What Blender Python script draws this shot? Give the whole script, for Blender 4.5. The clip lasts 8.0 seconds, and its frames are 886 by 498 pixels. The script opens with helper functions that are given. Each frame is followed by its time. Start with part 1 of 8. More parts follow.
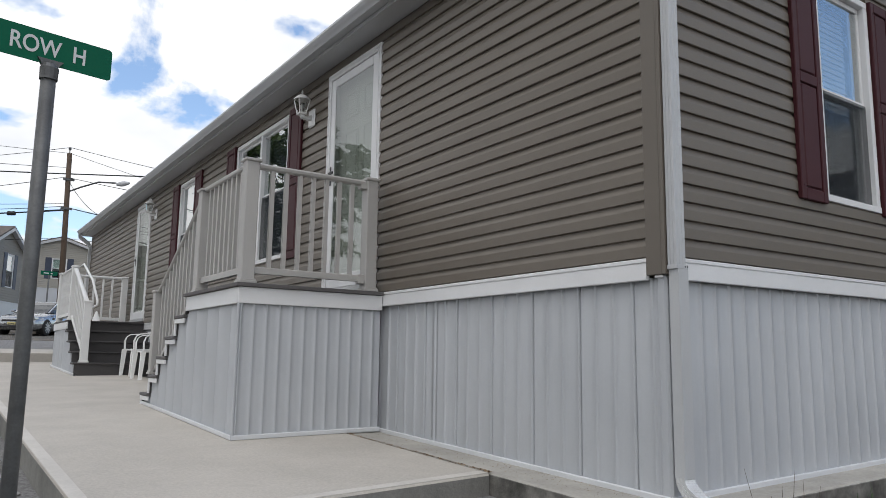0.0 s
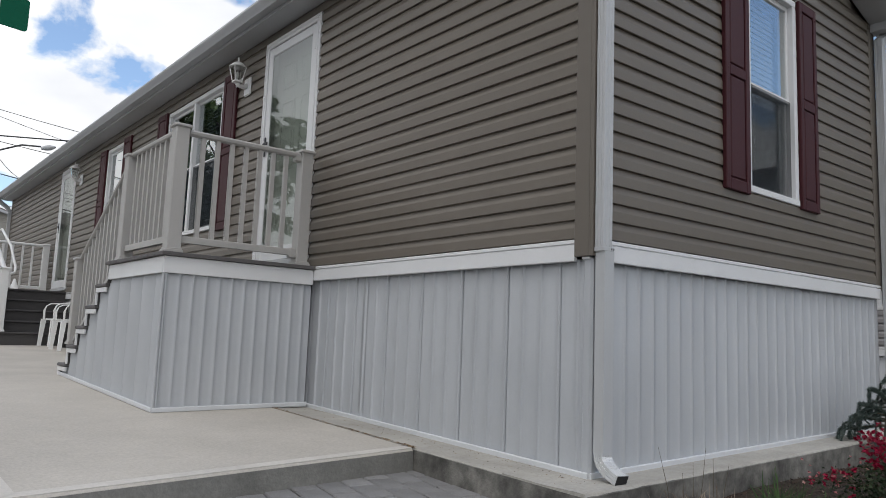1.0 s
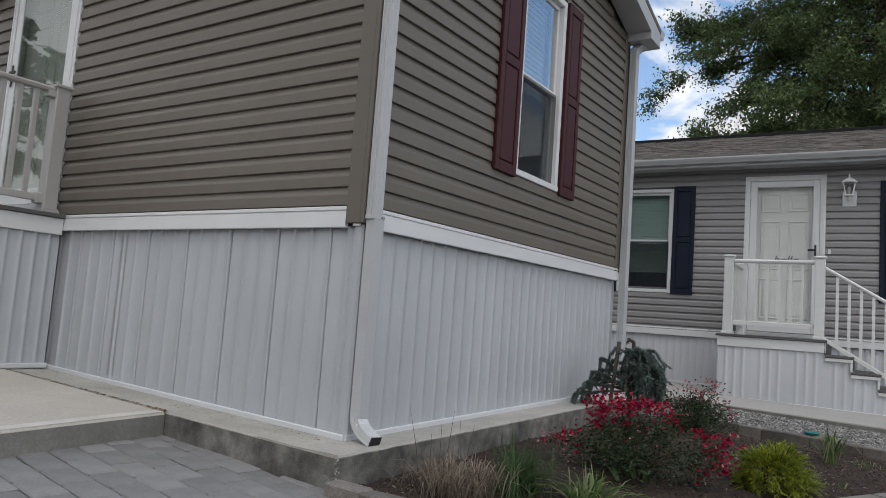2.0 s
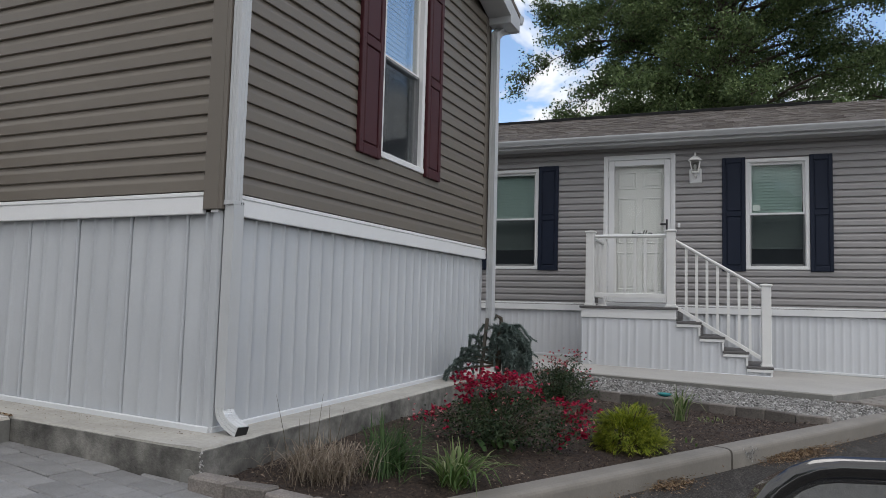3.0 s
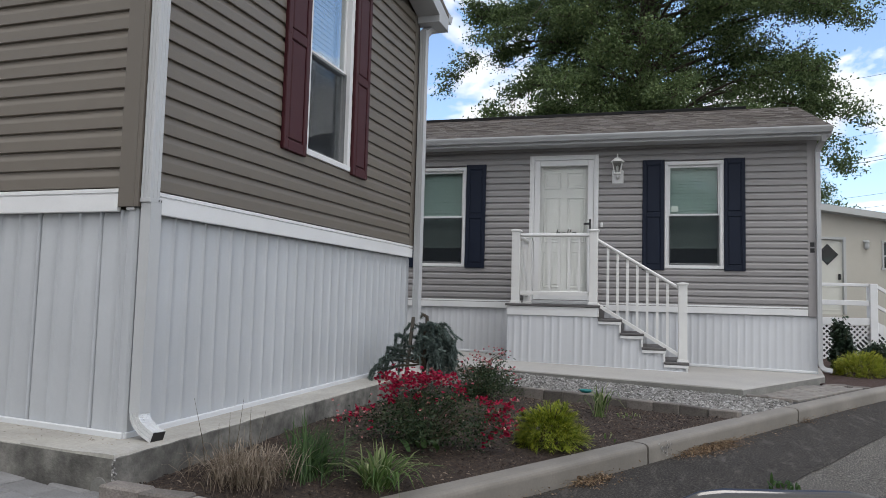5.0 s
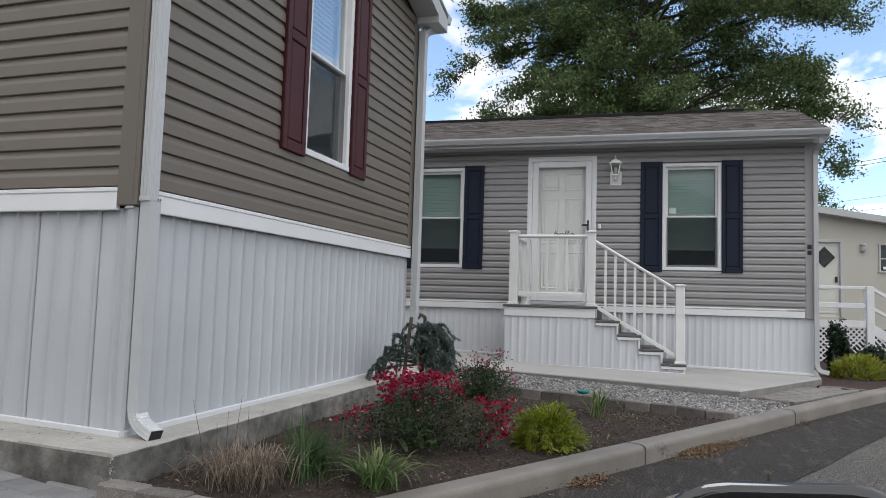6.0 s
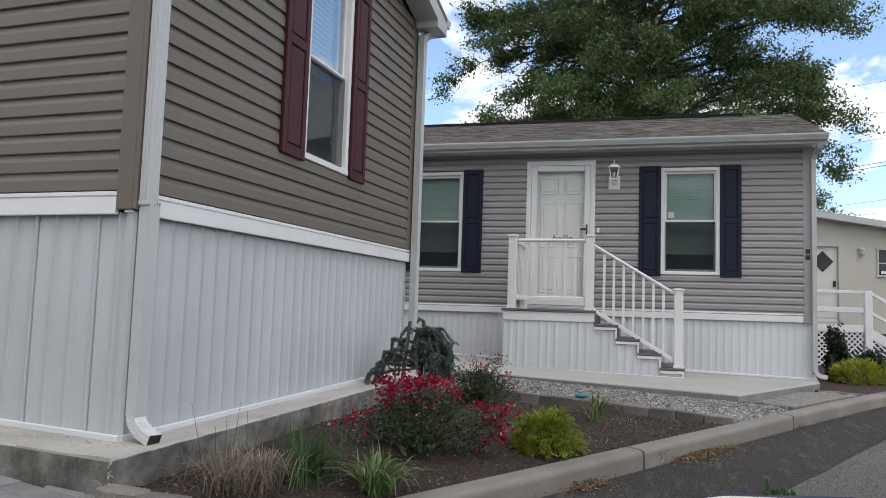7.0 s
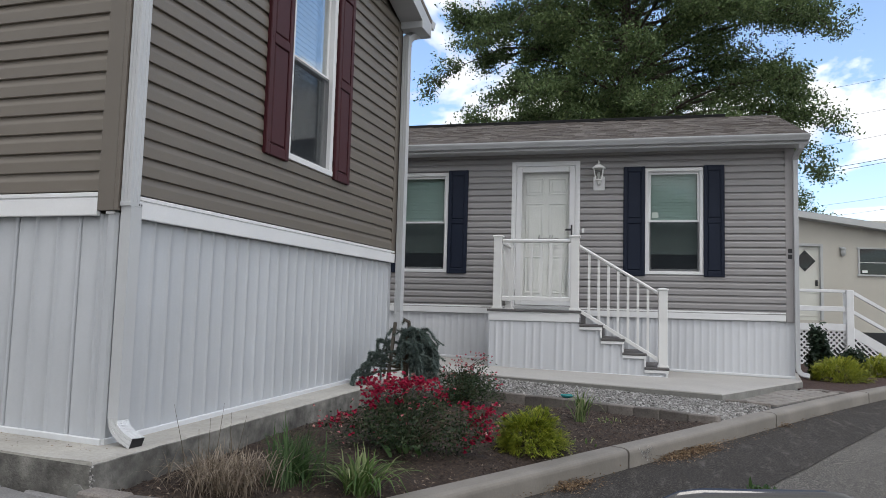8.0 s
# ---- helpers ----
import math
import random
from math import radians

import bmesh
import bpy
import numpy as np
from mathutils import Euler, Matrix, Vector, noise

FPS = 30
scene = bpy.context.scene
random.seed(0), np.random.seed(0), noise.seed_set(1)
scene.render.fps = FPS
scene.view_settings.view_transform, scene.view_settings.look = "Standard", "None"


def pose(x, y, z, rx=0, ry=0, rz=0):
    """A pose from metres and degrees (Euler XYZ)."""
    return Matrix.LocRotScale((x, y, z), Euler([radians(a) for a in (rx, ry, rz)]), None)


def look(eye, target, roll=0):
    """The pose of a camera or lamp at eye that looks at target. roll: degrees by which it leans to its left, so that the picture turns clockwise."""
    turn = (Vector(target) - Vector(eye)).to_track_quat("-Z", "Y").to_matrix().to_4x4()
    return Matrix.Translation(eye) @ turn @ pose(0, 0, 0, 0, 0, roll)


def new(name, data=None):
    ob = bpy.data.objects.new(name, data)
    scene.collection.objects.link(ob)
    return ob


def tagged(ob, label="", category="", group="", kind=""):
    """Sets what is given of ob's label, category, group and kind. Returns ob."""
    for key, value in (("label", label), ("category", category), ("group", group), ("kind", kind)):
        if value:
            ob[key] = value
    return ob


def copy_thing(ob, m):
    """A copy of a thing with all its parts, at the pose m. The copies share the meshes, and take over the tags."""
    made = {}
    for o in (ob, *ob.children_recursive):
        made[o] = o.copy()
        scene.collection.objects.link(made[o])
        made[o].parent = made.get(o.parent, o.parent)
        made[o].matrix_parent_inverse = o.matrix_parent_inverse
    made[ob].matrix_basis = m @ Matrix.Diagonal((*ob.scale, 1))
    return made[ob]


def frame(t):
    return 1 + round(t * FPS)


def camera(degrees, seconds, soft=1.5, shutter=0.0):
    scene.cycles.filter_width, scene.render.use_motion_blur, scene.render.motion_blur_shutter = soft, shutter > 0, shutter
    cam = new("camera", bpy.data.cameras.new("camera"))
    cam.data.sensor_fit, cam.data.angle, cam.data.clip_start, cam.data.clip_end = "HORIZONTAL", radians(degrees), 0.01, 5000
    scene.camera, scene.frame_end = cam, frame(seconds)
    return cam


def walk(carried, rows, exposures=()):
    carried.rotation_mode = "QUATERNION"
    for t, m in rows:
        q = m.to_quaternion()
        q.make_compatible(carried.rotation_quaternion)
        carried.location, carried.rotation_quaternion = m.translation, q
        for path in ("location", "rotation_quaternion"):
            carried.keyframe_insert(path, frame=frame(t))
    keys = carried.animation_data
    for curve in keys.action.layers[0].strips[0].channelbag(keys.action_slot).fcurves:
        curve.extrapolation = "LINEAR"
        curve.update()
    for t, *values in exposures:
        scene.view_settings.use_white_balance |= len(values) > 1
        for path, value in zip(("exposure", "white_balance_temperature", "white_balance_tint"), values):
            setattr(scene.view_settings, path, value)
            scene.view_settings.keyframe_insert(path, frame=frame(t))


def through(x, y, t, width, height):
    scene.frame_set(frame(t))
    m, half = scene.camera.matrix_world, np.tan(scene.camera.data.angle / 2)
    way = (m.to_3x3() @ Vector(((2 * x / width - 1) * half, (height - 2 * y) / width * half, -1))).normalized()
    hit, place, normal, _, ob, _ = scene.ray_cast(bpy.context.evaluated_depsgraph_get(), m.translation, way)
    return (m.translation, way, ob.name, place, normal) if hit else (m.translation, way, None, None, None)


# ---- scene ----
cam = camera(62.0, 8.0, soft=0.32)
PATH = [
    (0, (-3.127, -2.502, 0.516), (-2.007, -0.871, 0.809), 0.8),
    (0.5, (-3.12, -2.499, 0.511), (-1.981, -0.878, 0.784), 0.9),
    (1, (-3.082, -2.513, 0.49), (-1.825, -0.978, 0.736), 2.2),
    (1.5, (-3.052, -2.53, 0.482), (-1.612, -1.154, 0.67), 2.0),
    (2, (-3.032, -2.568, 0.476), (-1.378, -1.459, 0.669), 4.2),
    (2.2, (-3.017, -2.579, 0.47), (-1.314, -1.546, 0.657), 3.9),
    (3.3, (-3.019, -2.653, 0.477), (-1.181, -1.881, 0.6271), 1.3),
    (3.5, (-3.024, -2.643, 0.478), (-1.179, -1.886, 0.6213), 1.4),
    (4, (-3.024, -2.647, 0.488), (-1.179, -1.887, 0.6341), 1.3),
    (4.5, (-3.02, -2.668, 0.502), (-1.149, -1.98, 0.657), 1.1),
    (4.7, (-3.011, -2.665, 0.506), (-1.125, -2.016, 0.6595), 1.3),
    (6, (-3.017, -2.654, 0.499), (-1.126, -2.021, 0.6578), 1.8),
    (6.5, (-3.024, -2.655, 0.502), (-1.134, -2.02, 0.6658), 1.9),
    (7, (-3.021, -2.652, 0.506), (-1.13, -2.023, 0.6738), 1.9),
    (7.5, (-3.013, -2.654, 0.506), (-1.118, -2.037, 0.6748), 1.7),
    (8, (-3.017, -2.66, 0.503), (-1.115, -2.067, 0.6748), 1.6),
]
walk(cam, [(t, look(eye, target, roll)) for t, eye, target, roll in PATH], [(0, -1.18), (1.0, -1.24), (1.5, -1.24), (2.2, -1.25), (3.5, -1.08), (4.5, -0.98), (8, -0.92)])

# ---- light ----
SUN_EL, SUN_AZ = 64.0, 225.0
world = bpy.data.worlds.new("sky")
scene.world = world
world.use_nodes = True
wn, wl = world.node_tree.nodes, world.node_tree.links
wn.clear()


def node(tree, kind, **sets):
    n = tree.nodes.new(kind)
    for key, value in sets.items():
        if key in n.inputs:
            n.inputs[key].default_value = value
    return n


def build_sky(tree):
    links = tree.links
    out = tree.nodes.new("ShaderNodeOutputWorld")
    sky = tree.nodes.new("ShaderNodeTexSky")
    sky.sky_type, sky.sun_disc = "NISHITA", False
    sky.sun_elevation, sky.sun_rotation = radians(SUN_EL), radians(SUN_AZ)
    sky.air_density, sky.dust_density, sky.ozone_density = 1.0, 0.6, 1.5
    co = tree.nodes.new("ShaderNodeTexCoord")
    # flatten the dome so that the clouds grow smaller towards the horizon
    sep = tree.nodes.new("ShaderNodeSeparateXYZ")
    links.new(co.outputs["Generated"], sep.inputs[0])
    up = tree.nodes.new("ShaderNodeMath")
    up.operation = "ADD"
    up.inputs[1].default_value = 0.32
    links.new(sep.outputs["Z"], up.inputs[0])
    safe = tree.nodes.new("ShaderNodeMath")
    safe.operation = "MAXIMUM"
    safe.inputs[1].default_value = 0.1
    links.new(up.outputs[0], safe.inputs[0])
    flat = tree.nodes.new("ShaderNodeVectorMath")
    flat.operation = "DIVIDE"
    links.new(co.outputs["Generated"], flat.inputs[0])
    comb = tree.nodes.new("ShaderNodeCombineXYZ")
    for k in range(3):
        links.new(safe.outputs[0], comb.inputs[k])
    links.new(comb.outputs[0], flat.inputs[1])
    big = node(tree, "ShaderNodeTexNoise", Scale=1.9, Detail=9.0, Roughness=0.55, Distortion=0.25)
    links.new(flat.outputs[0], big.inputs["Vector"])
    ramp = tree.nodes.new("ShaderNodeValToRGB")
    ramp.color_ramp.elements[0].position, ramp.color_ramp.elements[1].position = 0.440, 0.482
    last = big.outputs[0]
    # more cloud behind and to both sides, clearer ahead
    both = tree.nodes.new("ShaderNodeMath")
    both.operation = "MULTIPLY"
    links.new(sep.outputs["Y"], both.inputs[0])
    links.new(sep.outputs["Y"], both.inputs[1])
    for source, amount in ((sep.outputs["X"], -0.078), (sep.outputs["Y"], -0.010), (both.outputs[0], 0.050)):
        lean = tree.nodes.new("ShaderNodeMath")
        lean.operation = "MULTIPLY_ADD"
        lean.inputs[1].default_value = amount
        links.new(source, lean.inputs[0])
        links.new(last, lean.inputs[2])
        last = lean.outputs[0]
    links.new(lean.outputs[0], ramp.inputs[0])
    soft = node(tree, "ShaderNodeTexNoise", Scale=3.1, Detail=6.0, Roughness=0.5)
    links.new(flat.outputs[0], soft.inputs["Vector"])
    shade = tree.nodes.new("ShaderNodeValToRGB")
    shade.color_ramp.elements[0].position, shade.color_ramp.elements[1].position = 0.3, 0.62
    shade.color_ramp.elements[0].color = (0.745, 0.765, 0.81, 1)
    shade.color_ramp.elements[1].color = (0.975, 0.985, 1.0, 1)
    links.new(soft.outputs[0], shade.inputs[0])
    blue = tree.nodes.new("ShaderNodeBackground")
    blue.inputs["Strength"].default_value = SKY
    links.new(sky.outputs[0], blue.inputs["Color"])
    white = tree.nodes.new("ShaderNodeBackground")
    white.inputs["Strength"].default_value = CLOUD
    links.new(shade.outputs[0], white.inputs["Color"])
    mix = tree.nodes.new("ShaderNodeMixShader")
    links.new(ramp.outputs[0], mix.inputs[0])
    links.new(blue.outputs[0], mix.inputs[1])
    links.new(white.outputs[0], mix.inputs[2])
    links.new(mix.outputs[0], out.inputs["Surface"])


SKY, CLOUD = 0.48, 2.75
build_sky(world.node_tree)
sun = new("sun", bpy.data.lights.new("sun", "SUN"))
sun.data.energy, sun.data.angle, sun.data.color = 2.0, radians(26), (1.0, 0.965, 0.92)
sun.matrix_world = look((0, 0, 30), Vector((0, 0, 30)) + Vector((-math.sin(radians(SUN_AZ)), -math.cos(radians(SUN_AZ)), -math.tan(radians(SUN_EL)))))


# ---- materials ----
def surface(name, color, rough=0.6, metal=0.0, var=0.12, scale=1.5, fine=0.06, fine_scale=90.0, bump=0.05, bump_scale=250.0, jitter=0.0, coat=0.0):
    """Painted, cast or natural surface: broad stains, fine grain, relief."""
    m = bpy.data.materials.new(name)
    m.use_nodes = True
    t = m.node_tree
    b = t.nodes["Principled BSDF"]
    b.inputs["Roughness"].default_value, b.inputs["Metallic"].default_value = rough, metal
    b.inputs["Coat Weight"].default_value = coat
    co = t.nodes.new("ShaderNodeTexCoord")
    one = node(t, "ShaderNodeTexNoise", Scale=scale, Detail=5.0, Roughness=0.6)
    two = node(t, "ShaderNodeTexNoise", Scale=fine_scale, Detail=3.0, Roughness=0.6)
    for n in (one, two):
        t.links.new(co.outputs["Object"], n.inputs["Vector"])
    level = None
    for n, amount in ((one, var), (two, fine)):
        mr = t.nodes.new("ShaderNodeMapRange")
        mr.inputs["From Min"].default_value, mr.inputs["From Max"].default_value = 0.25, 0.75
        mr.inputs["To Min"].default_value, mr.inputs["To Max"].default_value = 1 - amount, 1 + amount
        t.links.new(n.outputs[0], mr.inputs[0])
        if level is None:
            level = mr.outputs[0]
        else:
            mul = t.nodes.new("ShaderNodeMath")
            mul.operation = "MULTIPLY"
            t.links.new(level, mul.inputs[0])
            t.links.new(mr.outputs[0], mul.inputs[1])
            level = mul.outputs[0]
    if jitter:
        info = t.nodes.new("ShaderNodeObjectInfo")
        mr = t.nodes.new("ShaderNodeMapRange")
        mr.inputs["To Min"].default_value, mr.inputs["To Max"].default_value = 1 - jitter, 1 + jitter
        t.links.new(info.outputs["Random"], mr.inputs[0])
        mul = t.nodes.new("ShaderNodeMath")
        mul.operation = "MULTIPLY"
        t.links.new(level, mul.inputs[0])
        t.links.new(mr.outputs[0], mul.inputs[1])
        level = mul.outputs[0]
    scale_node = t.nodes.new("ShaderNodeVectorMath")
    scale_node.operation = "SCALE"
    scale_node.inputs[0].default_value = color
    t.links.new(level, scale_node.inputs["Scale"])
    t.links.new(scale_node.outputs[0], b.inputs["Base Color"])
    if bump:
        bn = node(t, "ShaderNodeBump", Strength=bump, Distance=0.01)
        rel = node(t, "ShaderNodeTexNoise", Scale=bump_scale, Detail=4.0)
        t.links.new(co.outputs["Object"], rel.inputs["Vector"])
        t.links.new(rel.outputs[0], bn.inputs["Height"])
        t.links.new(bn.outputs[0], b.inputs["Normal"])
    return m


def speckle(name, colors, scale, rough=0.85, bump=0.4, jitter=0.0, island=False, low=0.3, high=0.7):
    """Several colours picked by cells or by pieces, with relief."""
    m = bpy.data.materials.new(name)
    m.use_nodes = True
    t = m.node_tree
    b = t.nodes["Principled BSDF"]
    b.inputs["Roughness"].default_value = rough
    co = t.nodes.new("ShaderNodeTexCoord")
    ramp = t.nodes.new("ShaderNodeValToRGB")
    els = ramp.color_ramp.elements
    while len(els) < len(colors):
        els.new(0.5)
    for k, c in enumerate(colors):
        els[k].position, els[k].color = k / max(1, len(colors) - 1), (*c, 1)
    if island:
        g = t.nodes.new("ShaderNodeNewGeometry")
        t.links.new(g.outputs["Random Per Island"], ramp.inputs[0])
    else:
        n = node(t, "ShaderNodeTexNoise", Scale=scale, Detail=8.0, Roughness=0.7)
        t.links.new(co.outputs["Object"], n.inputs["Vector"])
        mr = t.nodes.new("ShaderNodeMapRange")
        mr.inputs["From Min"].default_value, mr.inputs["From Max"].default_value = low, high
        t.links.new(n.outputs[0], mr.inputs[0])
        t.links.new(mr.outputs[0], ramp.inputs[0])
    wash = node(t, "ShaderNodeTexNoise", Scale=1.3, Detail=4.0)
    t.links.new(co.outputs["Object"], wash.inputs["Vector"])
    mr = t.nodes.new("ShaderNodeMapRange")
    mr.inputs["To Min"].default_value, mr.inputs["To Max"].default_value = 0.75, 1.25
    t.links.new(wash.outputs[0], mr.inputs[0])
    sc = t.nodes.new("ShaderNodeVectorMath")
    sc.operation = "SCALE"
    t.links.new(ramp.outputs[0], sc.inputs[0])
    t.links.new(mr.outputs[0], sc.inputs["Scale"])
    t.links.new(sc.outputs[0], b.inputs["Base Color"])
    bn = node(t, "ShaderNodeBump", Strength=bump, Distance=0.02)
    rel = node(t, "ShaderNodeTexNoise", Scale=scale * 1.6, Detail=6.0, Roughness=0.7)
    t.links.new(co.outputs["Object"], rel.inputs["Vector"])
    t.links.new(rel.outputs[0], bn.inputs["Height"])
    t.links.new(bn.outputs[0], b.inputs["Normal"])
    return m


def pane_glass(name, tint=(0.9, 0.95, 0.95), low=0.025, high=0.95):
    """Coated window glass: see-through, with a strong sky reflection."""
    m = bpy.data.materials.new(name)
    m.use_nodes = True
    t = m.node_tree
    t.nodes.remove(t.nodes["Principled BSDF"])
    out = t.nodes["Material Output"]
    clear = t.nodes.new("ShaderNodeBsdfTransparent")
    clear.inputs[0].default_value = (*tint, 1)
    gloss = t.nodes.new("ShaderNodeBsdfGlossy")
    gloss.inputs["Roughness"].default_value = 0.015
    lw = t.nodes.new("ShaderNodeLayerWeight")
    lw.inputs["Blend"].default_value = 0.35
    mr = t.nodes.new("ShaderNodeMapRange")
    mr.inputs["To Min"].default_value, mr.inputs["To Max"].default_value = low, high
    t.links.new(lw.outputs["Facing"], mr.inputs[0])
    mix = t.nodes.new("ShaderNodeMixShader")
    t.links.new(mr.outputs[0], mix.inputs[0])
    t.links.new(clear.outputs[0], mix.inputs[1])
    t.links.new(gloss.outputs[0], mix.inputs[2])
    wave = node(t, "ShaderNodeTexNoise", Scale=2.2, Detail=1.0)
    co = t.nodes.new("ShaderNodeTexCoord")
    t.links.new(co.outputs["Object"], wave.inputs["Vector"])
    bn = node(t, "ShaderNodeBump", Strength=0.02, Distance=0.05)
    t.links.new(wave.outputs[0], bn.inputs["Height"])
    t.links.new(bn.outputs[0], gloss.inputs["Normal"])
    t.links.new(mix.outputs[0], out.inputs["Surface"])
    return m


M_TAUPE = surface("taupe_vinyl", (0.137, 0.1175, 0.0945), 0.45, var=0.05, fine=0.03, bump=0.06, bump_scale=120, jitter=0.03)
M_TAUPE_TRIM = surface("taupe_trim", (0.130, 0.112, 0.092), 0.5, var=0.05, fine=0.02, bump=0.03)
M_GREY = surface("grey_vinyl", (0.268, 0.258, 0.260), 0.5, var=0.05, fine=0.03, bump=0.06, bump_scale=120, jitter=0.03)
M_GREY_TRIM = surface("grey_trim", (0.30, 0.288, 0.29), 0.5, var=0.05, fine=0.02, bump=0.03)
M_WHITE = surface("white_vinyl", (0.70, 0.705, 0.712), 0.42, var=0.05, scale=2.0, fine=0.02, bump=0.03)
M_SKIRT = surface("white_skirting", (0.436, 0.453, 0.476), 0.36, var=0.07, scale=1.2, fine=0.02, bump=0.04, jitter=0.02)
# lighter copy of the skirting white: the grey house's extra light, put in colour
M_SKIRT_LIT = surface("lit_white_skirting", (0.53, 0.545, 0.572), 0.4, var=0.05, scale=1.2, fine=0.02, bump=0.04, jitter=0.02)
M_SKIRT_TRACK = surface("white_skirting_track", (0.60, 0.615, 0.635), 0.4, var=0.05, scale=2.0, fine=0.02, bump=0.03)
M_ALU = surface("white_painted_metal", (0.45, 0.460, 0.472), 0.35, var=0.06, fine=0.02, bump=0.02)
M_SPOUT = surface("bright_aluminium", (0.62, 0.63, 0.635), 0.22, 0.25, var=0.05, fine=0.03, bump=0.03)
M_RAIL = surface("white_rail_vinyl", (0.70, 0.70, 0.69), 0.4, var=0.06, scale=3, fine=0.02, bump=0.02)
M_RAIL_GREY = surface("grey_rail_vinyl", (0.40, 0.39, 0.375), 0.45, var=0.06, scale=3, fine=0.02, bump=0.02)
M_MAROON = surface("maroon_shutter", (0.048, 0.009, 0.013), 0.55, var=0.08, fine=0.06, bump=0.06)
M_NAVY = surface("navy_shutter", (0.006, 0.011, 0.026), 0.58, var=0.08, fine=0.06, bump=0.06)
for _m in (M_MAROON, M_NAVY):
    _m.node_tree.nodes["Principled BSDF"].inputs["Specular IOR Level"].default_value = 0.28
M_DECK = surface("grey_composite_deck", (0.10, 0.095, 0.095), 0.7, var=0.12, fine=0.15, bump=0.2)
M_DECK_DARK = surface("dark_composite_tread", (0.055, 0.052, 0.052), 0.7, var=0.12, fine=0.15, bump=0.2)
M_DOOR = surface("white_door_paint", (0.80, 0.80, 0.78), 0.4, var=0.04, fine=0.02, bump=0.02)
M_CONCRETE = surface("concrete", (0.45, 0.42, 0.375), 0.85, var=0.12, scale=1.4, fine=0.12, fine_scale=60, bump=0.25, bump_scale=160)
M_CONCRETE_GREY = surface("grey_concrete", (0.366, 0.35, 0.324), 0.85, var=0.12, scale=1.1, fine=0.10, fine_scale=60, bump=0.2, bump_scale=150)
M_CONCRETE_RIM = surface("trowelled_concrete", (0.52, 0.495, 0.455), 0.8, var=0.12, scale=2.5, fine=0.08, fine_scale=60, bump=0.12, bump_scale=90)
# weathered concrete, darkened further to paint the shade of upright edges
M_CONCRETE_EDGE = surface("weathered_shaded_edge", (0.19, 0.187, 0.172), 0.9, var=0.3, scale=2.5, fine=0.15, fine_scale=45, bump=0.3, bump_scale=90)
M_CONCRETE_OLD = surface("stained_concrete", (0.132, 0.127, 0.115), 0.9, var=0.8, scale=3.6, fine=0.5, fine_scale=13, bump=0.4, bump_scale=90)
M_KERB = surface("kerb_concrete", (0.194, 0.178, 0.156), 0.9, var=0.26, scale=1.6, fine=0.07, fine_scale=60, bump=0.18, bump_scale=100)
M_LEDGE = surface("worn_screed", (0.36, 0.345, 0.312), 0.88, var=0.2, scale=3.0, fine=0.12, fine_scale=50, bump=0.3, bump_scale=70)
M_PAVER = surface("grey_paver", (0.205, 0.202, 0.20), 0.85, var=0.2, scale=5, fine=0.18, fine_scale=120, bump=0.35, bump_scale=180, jitter=0.14)
M_PAVER_BUFF = surface("buff_paver", (0.215, 0.197, 0.176), 0.9, var=0.12, scale=5, fine=0.12, fine_scale=120, bump=0.3, bump_scale=180, jitter=0.09)
M_SAND = surface("joint_sand", (0.04, 0.037, 0.034), 0.95, var=0.2, fine=0.25, bump=0.4)
M_ASPHALT_OLD = speckle("worn_asphalt", [(0.045, 0.042, 0.037), (0.13, 0.121, 0.108), (0.36, 0.335, 0.30)], 95, 0.95, 0.6, low=0.38, high=0.66)
M_ASPHALT_DUSTY = speckle("dusty_asphalt", [(0.026, 0.0235, 0.021), (0.054, 0.049, 0.044), (0.14, 0.127, 0.112)], 75, 0.95, 0.5, low=0.36, high=0.70)
for _m in (M_ASPHALT_OLD, M_ASPHALT_DUSTY):
    _m.node_tree.nodes["Principled BSDF"].inputs["Specular IOR Level"].default_value = 0.15
_t = M_ASPHALT_DUSTY.node_tree
_b = _t.nodes["Principled BSDF"]
_was = _b.inputs["Base Color"].links[0].from_socket
_co = _t.nodes.new("ShaderNodeTexCoord")
_mp = _t.nodes.new("ShaderNodeMapping")
_mp.inputs["Rotation"].default_value[2] = radians(-27)
_mp.inputs["Scale"].default_value = (0.8, 3.0, 1.0)
_t.links.new(_co.outputs["Object"], _mp.inputs[0])
_n = node(_t, "ShaderNodeTexNoise", Scale=3.4, Detail=10.0, Roughness=0.74)
_t.links.new(_mp.outputs[0], _n.inputs["Vector"])
_r = _t.nodes.new("ShaderNodeMapRange")
_r.inputs["From Min"].default_value, _r.inputs["From Max"].default_value, _r.inputs["To Max"].default_value = 0.54, 0.84, 0.80
_t.links.new(_n.outputs[0], _r.inputs[0])
_x = _t.nodes.new("ShaderNodeMix")
_x.data_type = "RGBA"
for _s in _x.inputs:
    if _s.type == "RGBA" and _s.name == "A":
        _t.links.new(_was, _s)
    if _s.type == "RGBA" and _s.name == "B":
        _s.default_value = (0.20, 0.185, 0.165, 1)
_t.links.new(_r.outputs[0], _x.inputs[0])
_t.links.new([_o for _o in _x.outputs if _o.type == "RGBA"][0], _b.inputs["Base Color"])
M_MULCH = speckle("mulch_soil", [(0.014, 0.0092, 0.0065), (0.039, 0.025, 0.0175), (0.10, 0.066, 0.046)], 42, 0.95, 1.0)
M_MULCH_RED = speckle("red_mulch", [(0.02, 0.010, 0.008), (0.05, 0.026, 0.02), (0.11, 0.06, 0.045)], 38, 0.95, 0.9)
